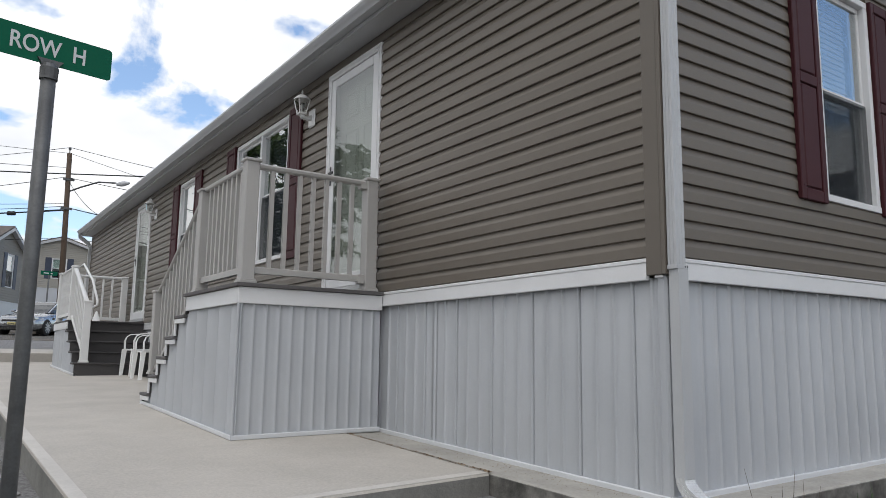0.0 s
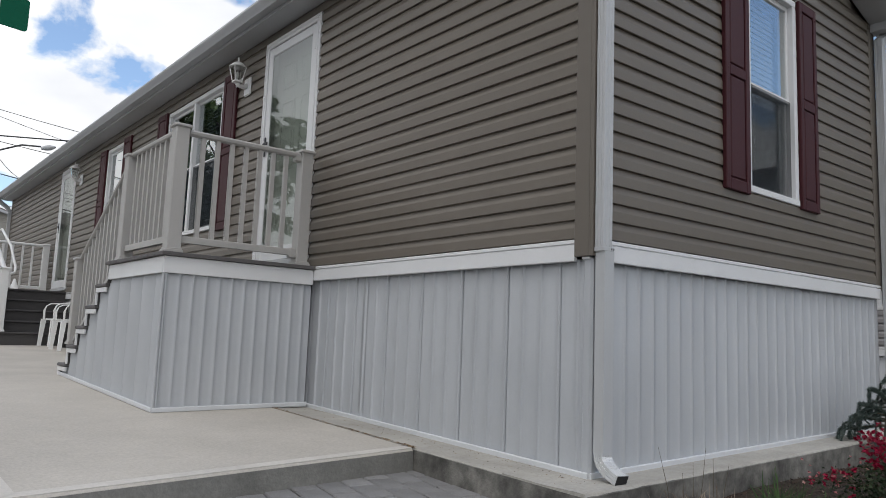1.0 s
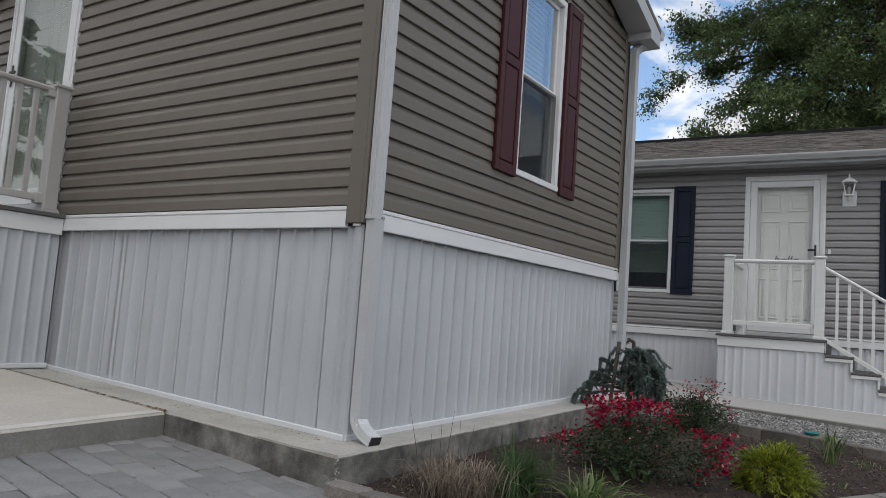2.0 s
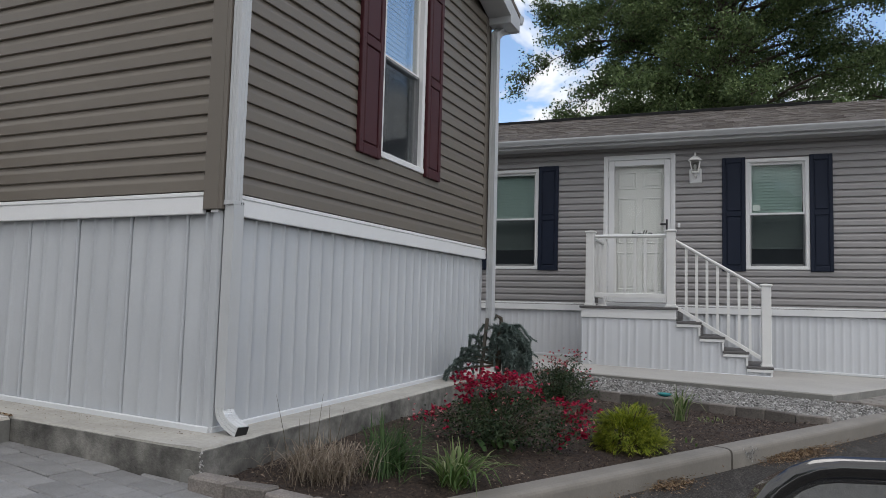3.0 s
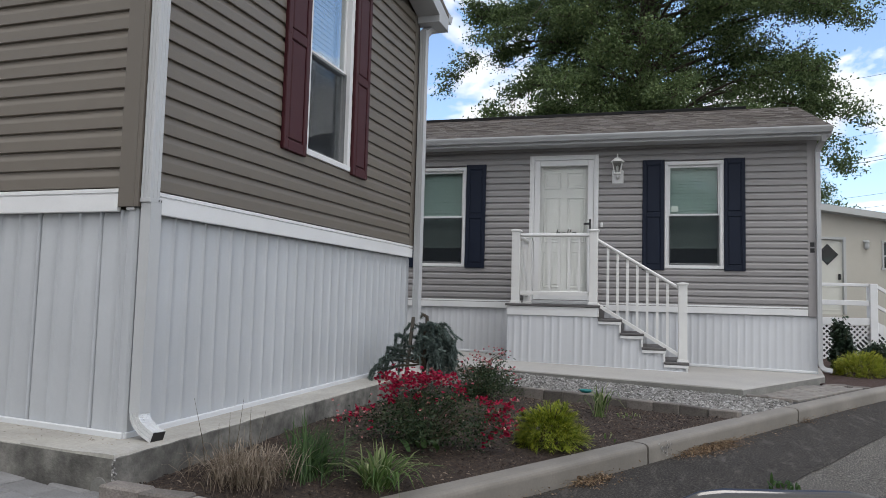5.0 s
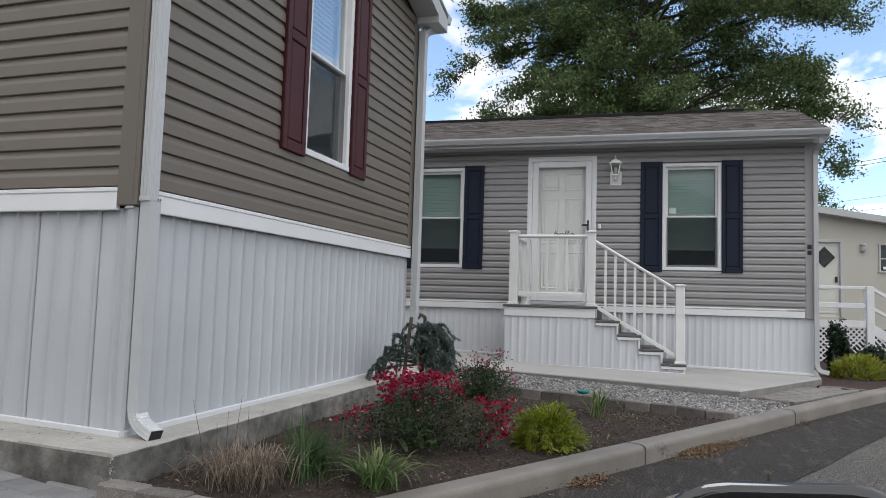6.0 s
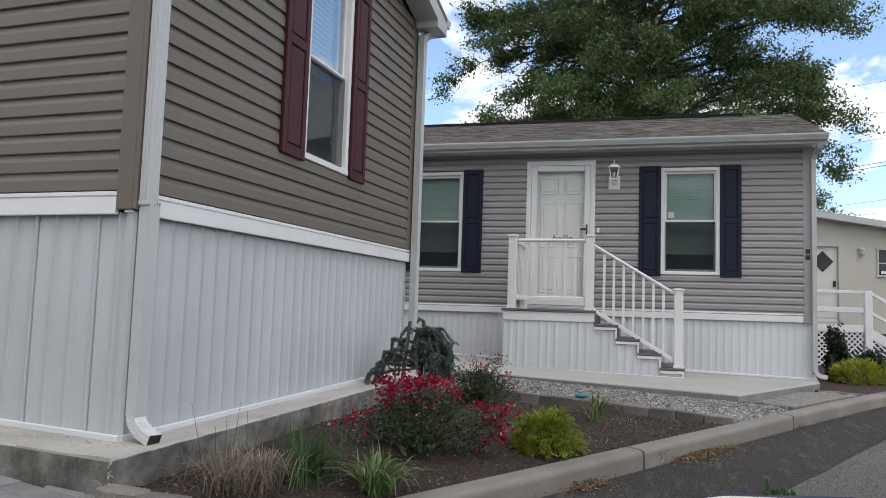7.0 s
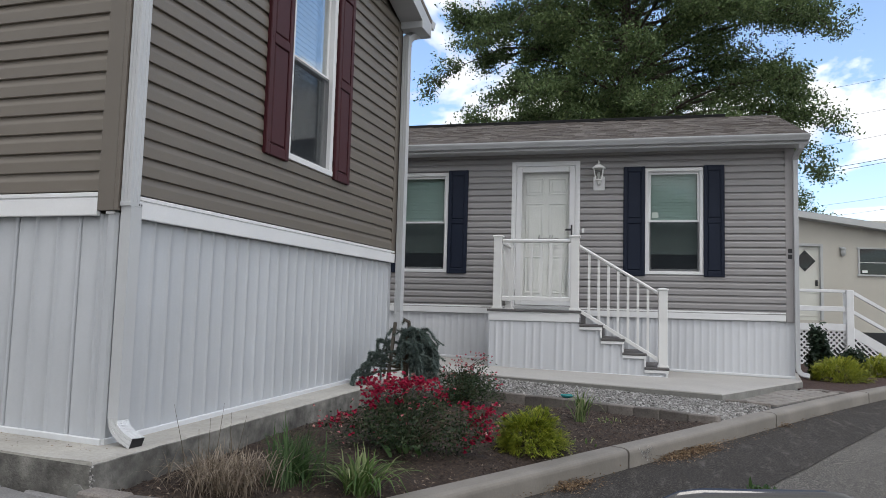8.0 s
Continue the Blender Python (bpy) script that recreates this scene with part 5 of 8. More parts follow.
FRONT = frame_of((0, BD + 0.006, 0), (1, 0, 0), (0, 1, 0))
skirting(porch_b, FRONT, S0, S1 - 0.002, b_bottom, BZ - 0.145, pitch=0.4, material=M_SKIRT_LIT, bead=0.0028, between=0.1, d=0.010)
skirting(porch_b, frame_of((S0 + 0.006, 0, 0), (0, -1, 0), (1, 0, 0)), 0.03, -BD - 0.002, lambda s: b_bottom(S0), BZ - 0.145, pitch=0.4, material=M_SKIRT_LIT, bead=0.0028, between=0.1, d=0.010)
RB, UB = 0.1715, 0.272
for k in range(1, 5):
    zt = BZ - RB * k
    skirting(porch_b, FRONT, S1 + UB * (k - 1) - 0.012, S1 + UB * k, b_bottom, zt - 0.034, pitch=0.4, material=M_SKIRT_LIT, bead=0.0028, between=0.1, d=0.0095)
    part("step_trim", Geo().box(S1 + UB * (k - 1) - 0.01, S1 + UB * k + 0.008, BD - 0.012, BD + 0.004, zt - 0.07, zt - 0.034, 0.003), M_WHITE, porch_b)
    part("step_trim", Geo().box(S1 + UB * k - 0.02, S1 + UB * k + 0.004, BD - 0.012, BD + 0.004, BZ - RB * (k + 1) if k < 4 else b_bottom(0.2), zt - 0.072, 0.003), M_WHITE, porch_b)
steps(porch_b, (1, 0, 0), (0, 1, 0), (S1, BD, 0), 1.18, BZ, RB, UB, 4, -0.26, M_DECK, M_DECK)
post(porch_b, -1.95, BD + 0.07, BZ, 1.585, W, 0.11)
post(porch_b, -0.925, BD + 0.07, BZ, 1.585, W, 0.11)
post(porch_b, 0.185, BD + 0.07, BZ - RB * 4, 0.905, W, 0.11)
post(porch_b, -1.96, -0.09, BZ, 1.585, W, 0.1)
railing(porch_b, (-1.95, BD + 0.07, BZ), (-0.925, BD + 0.07, BZ), 0.145, 0.915, W, spacing=0.135)
railing(porch_b, (-1.95, BD + 0.07, BZ), (-1.96, -0.09, BZ), 0.145, 0.915, W)
railing(porch_b, (-0.925, BD + 0.07, BZ - 0.02), (0.185, BD + 0.07, BZ - RB * 4 - 0.0), 0.06, 0.90, W, spacing=0.13)
shift = frame_of((B_O.x, B_O.y, 0), B_ALONG, B_IN)
for ob in list(scene.objects)[count0:]:
    if ob.parent is porch_b:
        ob.matrix_basis = shift @ ob.matrix_basis
put_under(porch_b, count0)


# ---- wall lanterns ----
M_LAMPGLASS = pane_glass("lantern_glass", (0.75, 0.76, 0.74), 0.10, 0.7)


def lantern(name, wall_m, s, z, label, scale=1.0):
    """Coach lantern: back plate, arm, tapered four-pane body, roof and finial."""
    root = thing(name, label, "wall lamp", m=wall_m @ pose(s, 0, z), group="wall lanterns")
    k = scale
    part("back_plate", Geo().box(-0.075 * k, 0.075 * k, -0.036, -0.012, -0.155 * k, 0.035 * k, 0.012), M_WHITE, root)
    cx = -0.145 * k
    part("arm", Geo().tube([(0, -0.03, -0.05 * k), (0, -0.07 * k, -0.075 * k), (0, cx + 0.02, -0.07 * k), (0, cx, -0.045 * k)], [0.03 * k, 0.026 * k, 0.022 * k, 0.028 * k], 8), M_RAIL, root, smooth=True)
    b0, b1 = -0.03 * k, 0.115 * k
    r0, r1 = 0.036 * k, 0.062 * k
    bars = Geo()
    for sx in (-1, 1):
        for sy in (-1, 1):
            bars.tube([(sx * r0, cx + sy * r0, b0), (sx * r1, cx + sy * r1, b1)], 0.006 * k, 4)
    bars.box(-r0 - 0.006, r0 + 0.006, cx - r0 - 0.006, cx + r0 + 0.006, b0 - 0.016, b0 + 0.004, 0.003)
    part("cage", bars, M_RAIL, root)
    for a in range(4):
        c, sn = (1, 0, -1, 0)[a], (0, 1, 0, -1)[a]
        u = (-sn, c)
        g = Geo().add([(c * r0 + u[0] * r0, cx + sn * r0 + u[1] * r0, b0), (c * r0 - u[0] * r0, cx + sn * r0 - u[1] * r0, b0),
                       (c * r1 - u[0] * r1, cx + sn * r1 - u[1] * r1, b1), (c * r1 + u[0] * r1, cx + sn * r1 + u[1] * r1, b1)], [(0, 1, 2, 3)])
        part("pane", g, M_LAMPGLASS, root).visible_shadow = False
    part("roof", Geo().lathe((0, cx, b1), [(0.088 * k, 0), (0.09 * k, 0.008 * k), (0.066 * k, 0.032 * k), (0.05 * k, 0.045 * k), (0.03 * k, 0.056 * k), (0.012 * k, 0.062 * k), (0.008 * k, 0.075 * k), (0.012 * k, 0.084 * k), (0.003 * k, 0.115 * k)], 10), M_RAIL, root, smooth=True)
    part("bulb", Geo().lathe((0, cx, b0 + 0.01), [(0.012 * k, 0), (0.012 * k, 0.03 * k), (0.022 * k, 0.055 * k), (0.018 * k, 0.08 * k), (0.004 * k, 0.092 * k)], 8), M_WHITE, root, smooth=True)
    part("lower_finial", Geo().lathe((0, cx, b0 - 0.016), [(0.03 * k, 0), (0.018 * k, -0.014 * k), (0.009 * k, -0.02 * k), (0.011 * k, -0.03 * k), (0.002 * k, -0.05 * k)], 8), M_RAIL, root, smooth=True)
    return root


LONG_W = frame_of((0, 0, 0), (0, -1, 0), (1, 0, 0))
B_W = frame_of((B_O.x, B_O.y, 0), B_ALONG, B_IN)
lantern("wall_lantern", LONG_W, -4.50, 3.07, "white coach lantern on the taupe wall beside the porch door")
lantern("wall_lantern", LONG_W, -11.10, 3.05, "white coach lantern on the taupe wall by the further door")
lantern("wall_lantern", B_W, -0.675, 2.52, "white coach lantern on the grey wall beside the door", 1.1)

# small things on the grey house
for z in (1.395, 1.475):
    part("plate_bar", Geo().box(1.868, 1.922, -0.0265, -0.0225, z - 0.03, z + 0.03, 0.001), M_BLACK, house_b, "plain black bar on the corner post", m=BW)
part("doorbell", Geo().box(-0.915, -0.88, -0.032, -0.012, 1.72, 1.79, 0.005), M_WHITE, house_b, m=BW)


def text_mesh(body, size, material, name, shear=0.0):
    cu = bpy.data.curves.new(name, "FONT")
    cu.body, cu.size, cu.extrude, cu.shear = body, size, 0.0008, shear
    cu.align_x, cu.align_y = "CENTER", "CENTER"
    cu.materials.append(material)
    return cu


hello = new("door_lettering", text_mesh("hello", 0.16, M_BLACK, "door_lettering", 0.35))
hello.parent = house_b
hello.matrix_basis = BW @ pose(-1.43, -0.0145, 1.63, 90, 0, 0)
tagged(hello, "black cursive vinyl lettering on the door glass")


# ---- kerb side, edging, pavers ----
def blocks(name, points, size, height, label, depth=0.1, seed=3):
    """A row of edging blocks along a polyline, each its own piece."""
    row = tagged(part(name, Geo().box(-0.02, 0.02, -0.02, 0.02, -0.02, 0.0), M_SAND), label, "edging", kind="structure")
    rnd = random.Random(seed)
    row.matrix_basis = Matrix.Translation(Vector(points[0]) - Vector((0, 0, 0.12)))
    inv = row.matrix_basis.inverted()
    for i in range(len(points) - 1):
        a, b = Vector(points[i]), Vector(points[i + 1])
        d = b - a
        n = max(1, round(d.length / size))
        ang = math.atan2(d.y, d.x)
        for k in range(n):
            l = d.length / n
            p = a + d * ((k + 0.5) / n)
            g = Geo().box(-l / 2 + 0.002, l / 2 - 0.002, -depth / 2, depth / 2, -0.16, rnd.uniform(-0.005, 0.005), 0.009)
            part("block", g, M_BRICK, row, m=inv @ Matrix.Translation(p) @ pose(0, 0, 0, rnd.uniform(-2, 2), rnd.uniform(-2, 2), math.degrees(ang) + rnd.uniform(-3, 3)))
    return row


blocks("edging", [(-0.372, -0.262, -0.286), (-0.425, -0.72, -0.294), (-0.455, -1.10, -0.312)], 0.19, 0.1, "weathered brown-grey block edging at the bed's end", 0.105)
blocks("edging", [(3.82, -3.05, -0.318), (4.23, -2.1, -0.31), (4.64, -1.03, -0.305), (4.8, -0.25, -0.29)], 0.24, 0.1, "weathered block edging between bed and gravel", 0.1, 5)

# gravel strip
GRAVEL = [(3.88, -2.98), (4.28, -2.1), (4.69, -1.05), (4.85, -0.2), (5.4, -0.2), (5.3, -0.9), (5.04, -3.14), (4.99, -3.61), (4.5, -3.37), (3.90, -3.06)]


def inside(poly, x, y):
    c = False
    for i in range(len(poly)):
        (x0, y0), (x1, y1) = poly[i], poly[i - 1]
        if (y0 > y) != (y1 > y) and x < (x1 - x0) * (y - y0) / (y1 - y0) + x0:
            c = not c
    return c


def gravel_z(x, y):
    """Stones banked up from the block edging and the kerb to the walk's slab."""
    low, high = 3.86 + 0.40 * (y + 2.96), 5.04 + 0.11 * (y + 3.146)
    t = max(0.0, min(1.0, (x - low) / max(0.1, high - low)))
    z = -0.338 * (1 - t) + (-0.318 + 0.034 * (y + 3.1)) * t
    return min(z, -0.368 + 0.30 * max(0.0, y - kerb_y(x) - 0.15))


sheet("gravel_bed", spread(3.82, 5.46, 41), spread(-3.66, -0.15, 80), lambda x, y: gravel_z(x, y) - 0.004, M_GRAVEL_BED, "grey crushed stone strip beside the walk", "gravel", keep=lambda x, y: inside(GRAVEL, x, y))


def stones(name, poly, height, n, size, seed, label, box):
    """Loose stones as one heap of small faceted pieces."""
    rnd = random.Random(seed)
    g = Geo()
    tries = 0
    made = 0
    while made < n and tries < n * 12:
        tries += 1
        x, y = rnd.uniform(box[0], box[1]), rnd.uniform(box[2], box[3])
        if not inside(poly, x, y):
            continue
        made += 1
        r = size * rnd.uniform(0.5, 1.3)
        q = Euler((rnd.gauss(0, 0.6), rnd.gauss(0, 0.6), rnd.uniform(0, 6))).to_matrix()
        c = Vector((x, y, height(x, y) + r * 0.28))
        v = [c + q @ (Vector((a * 0.8, b * 0.62, e * 0.45)) * r * rnd.uniform(0.7, 1.15)) for a in (-1, 1) for b in (-1, 1) for e in (-1, 1)]
        g.add(v, [(0, 1, 3, 2), (4, 6, 7, 5), (0, 4, 5, 1), (2, 3, 7, 6), (0, 2, 6, 4), (1, 5, 7, 3)])
    return tagged(part(name, g, M_STONE), label, "gravel", kind="stuff")


stones("gravel", GRAVEL, gravel_z, 13000, 0.0148, 7, "loose grey crushed stones", (3.9, 5.5, -3.7, -0.1))
LEFTG = [(-2.63, 0.7), (-2.68, 9.0), (-3.6, 9.0), (-3.6, 0.7)]


def leftg_z(x, y):
    return patio_z(x, y) - 0.17


sheet("gravel_verge", spread(-3.9, -2.5, 10), spread(0.5, 15, 30), leftg_z, M_GRAVEL_BED, "grey stone verge beside the patio", "gravel")
stones("gravel", LEFTG, leftg_z, 2600, 0.028, 11, "loose grey stones beside the patio", (-3.7, -2.6, 0.7, 9.0))

dish = thing("garden_ornament", "small teal glass dish lying on the block edging", "ornament", m=pose(4.50, -1.66, -0.312))
part("bowl", Geo().lathe((0, 0, 0), [(0.02, 0), (0.05, 0.008), (0.075, 0.03), (0.07, 0.032), (0.045, 0.014), (0.0, 0.008)], 16), surface("teal_glass", (0.03, 0.22, 0.22), 0.15, var=0.05, bump=0), dish, smooth=True)

# bark chips on the bed
rnd = random.Random(21)
g = Geo()
for _ in range(15000):
    x, y = rnd.uniform(-0.4, 4.5), rnd.uniform(-3.4, -0.26)
    if not in_bed(x, y):
        continue
    l, w = 0.003 + 0.012 * rnd.random() ** 2.6, rnd.uniform(0.0015, 0.004)
    q = Euler((rnd.uniform(-0.5, 0.5), rnd.uniform(-0.5, 0.5), rnd.uniform(0, 6.3))).to_matrix()
    c = Vector((x, y, bed_z(x, y) + 0.008))
    g.add([c + q @ Vector(p) for p in ((-l, -w, 0), (l, -w, 0), (l, w, 0), (-l, w, 0), (0, 0, 0.006))], [(0, 1, 4), (1, 2, 4), (2, 3, 4), (3, 0, 4)])
tagged(part("bark_chips", g, M_CHIP), "dark brown bark chips strewn over the bed", "mulch", kind="stuff")


# ---- plants ----
def leafy(name, colors, rough=0.55, translucent=True, through=0.42):
    """Leaf material with a colour for each leaf and some light through it."""
    m = bpy.data.materials.new(name)
    m.use_nodes = True
    t = m.node_tree
    b = t.nodes["Principled BSDF"]
    b.inputs["Roughness"].default_value = rough
    b.inputs["Specular IOR Level"].default_value = 0.3
    g = t.nodes.new("ShaderNodeNewGeometry")
    ramp = t.nodes.new("ShaderNodeValToRGB")
    els = ramp.color_ramp.elements
    while len(els) < len(colors):
        els.new(0.5)
    for k, c in enumerate(colors):
        els[k].position, els[k].color = k / max(1, len(colors) - 1), (*c, 1)
    t.links.new(g.outputs["Random Per Island"], ramp.inputs[0])
    t.links.new(ramp.outputs[0], b.inputs["Base Color"])
    if translucent:
        tr = t.nodes.new("ShaderNodeBsdfTranslucent")
        t.links.new(ramp.outputs[0], tr.inputs[0])
        mix = t.nodes.new("ShaderNodeMixShader")
        mix.inputs[0].default_value = through
        t.links.new(b.outputs[0], mix.inputs[1])
        t.links.new(tr.outputs[0], mix.inputs[2])
        t.links.new(mix.outputs[0], t.nodes["Material Output"].inputs["Surface"])
    return m


M_OAK = leafy("oak_leaf", [(0.048, 0.078, 0.032), (0.080, 0.124, 0.048), (0.125, 0.178, 0.07), (0.20, 0.262, 0.11)], through=0.30)
M_SPRUCE = leafy("spruce_needle", [(0.045, 0.07, 0.06), (0.085, 0.12, 0.108), (0.14, 0.185, 0.168), (0.23, 0.28, 0.26)], translucent=False)
M_ROSELEAF = leafy("rose_leaf", [(0.015, 0.028, 0.013), (0.028, 0.050, 0.023), (0.050, 0.080, 0.037), (0.085, 0.105, 0.050)])
M_ROSE = leafy("rose_petal", [(0.21, 0.005, 0.026), (0.36, 0.010, 0.050), (0.50, 0.034, 0.092)])
M_ROSEPALE = leafy("faded_petal", [(0.42, 0.05, 0.08), (0.60, 0.22, 0.24), (0.62, 0.42, 0.36)])
M_CONIFER = leafy("conifer_needle", [(0.012, 0.026, 0.016), (0.022, 0.042, 0.025), (0.035, 0.06, 0.035)], translucent=False)
M_GOLD = leafy("golden_thread", [(0.06, 0.10, 0.014), (0.19, 0.25, 0.026), (0.34, 0.385, 0.04), (0.50, 0.50, 0.07)])
M_GOLD_PALE = leafy("golden_spray", [(0.11, 0.155, 0.024), (0.25, 0.30, 0.038), (0.43, 0.455, 0.06), (0.56, 0.54, 0.10)])
M_LIRI = leafy("striped_blade", [(0.055, 0.105, 0.026), (0.10, 0.165, 0.045), (0.31, 0.335, 0.17)])
M_GRASS = leafy("grass_blade", [(0.024, 0.055, 0.017), (0.047, 0.094, 0.028), (0.075, 0.13, 0.042)])
M_STRAW = leafy("dry_grass", [(0.13, 0.10, 0.072), (0.25, 0.20, 0.15), (0.42, 0.355, 0.28)])
M_BARK = surface("bark", (0.07, 0.055, 0.042), 0.95, var=0.3, scale=6, fine=0.3, bump=0.6, bump_scale=40)
M_STEM = surface("stem", (0.09, 0.075, 0.05), 0.9, var=0.25, fine=0.2, bump=0.2)


def blade(g, base, tip, bend, w, n=4):
    """A bent, tapering leaf blade."""
    a, b = Vector(base), Vector(tip)
    mid = (a + b) / 2 + Vector(bend)
    d = (b - a)
    side = Vector((-d.y, d.x, 0))
    side = side.normalized() if side.length > 1e-4 else Vector((1, 0, 0))
    v, f = [], []
    for i in range(n + 1):
        t = i / n
        p = a * (1 - t) ** 2 + mid * 2 * t * (1 - t) + b * t * t
        r = w * (1 - t) ** 0.6 * (0.55 + 0.9 * min(1, t * 3)) * 0.5
        v += [p - side * r, p + side * r]
    f = [(2 * i, 2 * i + 1, 2 * i + 3, 2 * i + 2) for i in range(n)]
    g.add(v, f)


def tuft(name, x, y, z, n, radius, height, w, material, label, category, seed, lean=1.0, spreadr=0.06):
    rnd = random.Random(seed)
    g = Geo()
    for _ in range(n):
        a, r = rnd.uniform(0, 6.283), rnd.uniform(0.0, 1.0) ** 0.6
        bx, by = rnd.gauss(0, spreadr), rnd.gauss(0, spreadr)
        h = height * rnd.uniform(0.45, 1.1) * (1.05 - 0.65 * r * lean)
        tip = (bx + math.cos(a) * radius * r, by + math.sin(a) * radius * r, h)
        blade(g, (bx, by, -0.01), tip, (0, 0, height * rnd.uniform(0.55, 1.05) * r), w * rnd.uniform(0.6, 1.2))
    root = thing(name, label, category, m=pose(x, y, z))
    tagged(part("foliage", g, material, root), kind="stuff")
    return root


tuft("dry_grass_clump", 0.12, -0.62, bed_z(0.12, -0.62), 480, 0.30, 0.26, 0.0045, M_STRAW, "clump of dry straw-coloured ornamental grass", "grass", 1, 1.25, 0.09)
g = Geo()
rnd = random.Random(8)
for _ in range(210):
    a, r = rnd.uniform(-1.3, 1.3), rnd.uniform(0.1, 1)
    blade(g, (rnd.gauss(0.04, 0.07), rnd.gauss(0, 0.06), -0.01), (0.06 + 0.40 * math.cos(a) * r, 0.36 * math.sin(a) * r, rnd.uniform(0.05, 0.36) * (1.1 - r * 0.6)), (0, 0, 0.18 * r), rnd.uniform(0.004, 0.008))
root = thing("grass_clump", "green arching ornamental grass beside the dry clump", "grass", m=pose(0.33, -0.82, bed_z(0.33, -0.82)))
tagged(part("foliage", g, M_GRASS, root), kind="stuff")
root = thing("dry_stalk_cluster", "few tall dry grass stalks", "grass", m=pose(0.12, -0.50, bed_z(0.12, -0.5)))
g = Geo()
for a, b in (((-0.12, 0, 0), (-0.22, 0.02, 0.40)), ((0.02, 0, 0), (0.07, 0.02, 0.30)), ((0.10, 0.02, 0), (0.20, 0.03, 0.36)), ((0.2, 0, 0), (0.30, 0.05, 0.30)), ((0.25, 0, 0), (0.40, 0.02, 0.27)), ((-0.05, 0, 0), (-0.02, 0.02, 0.26))):
    g.tube([a, (Vector(a) + Vector(b)) / 2 + Vector((0.01, 0, 0.01)), b], [0.0022, 0.0018, 0.0008], 4)
tagged(part("stalk", g, M_STEM, root), kind="stuff")
tuft("liriope", 0.45, -1.17, bed_z(0.45, -1.17), 105, 0.36, 0.26, 0.012, M_LIRI, "arching lilyturf with cream-striped leaves", "plant", 4, 1.25, 0.035)
tuft("liriope", 3.05, -1.95, bed_z(3.05, -1.95), 36, 0.24, 0.37, 0.012, M_LIRI, "small upright striped lilyturf", "plant", 5, 1.25, 0.025)
for sx, sy, k in ((3.25, -2.14, 1), (2.39, -2.06, 2), (3.54, -2.17, 3), (2.66, -1.60, 4)):
    tuft("seedling", sx, sy, bed_z(sx, sy), 9, 0.045, 0.04, 0.016, M_LIRI, "small light green weed seedling", "plant", 60 + k)


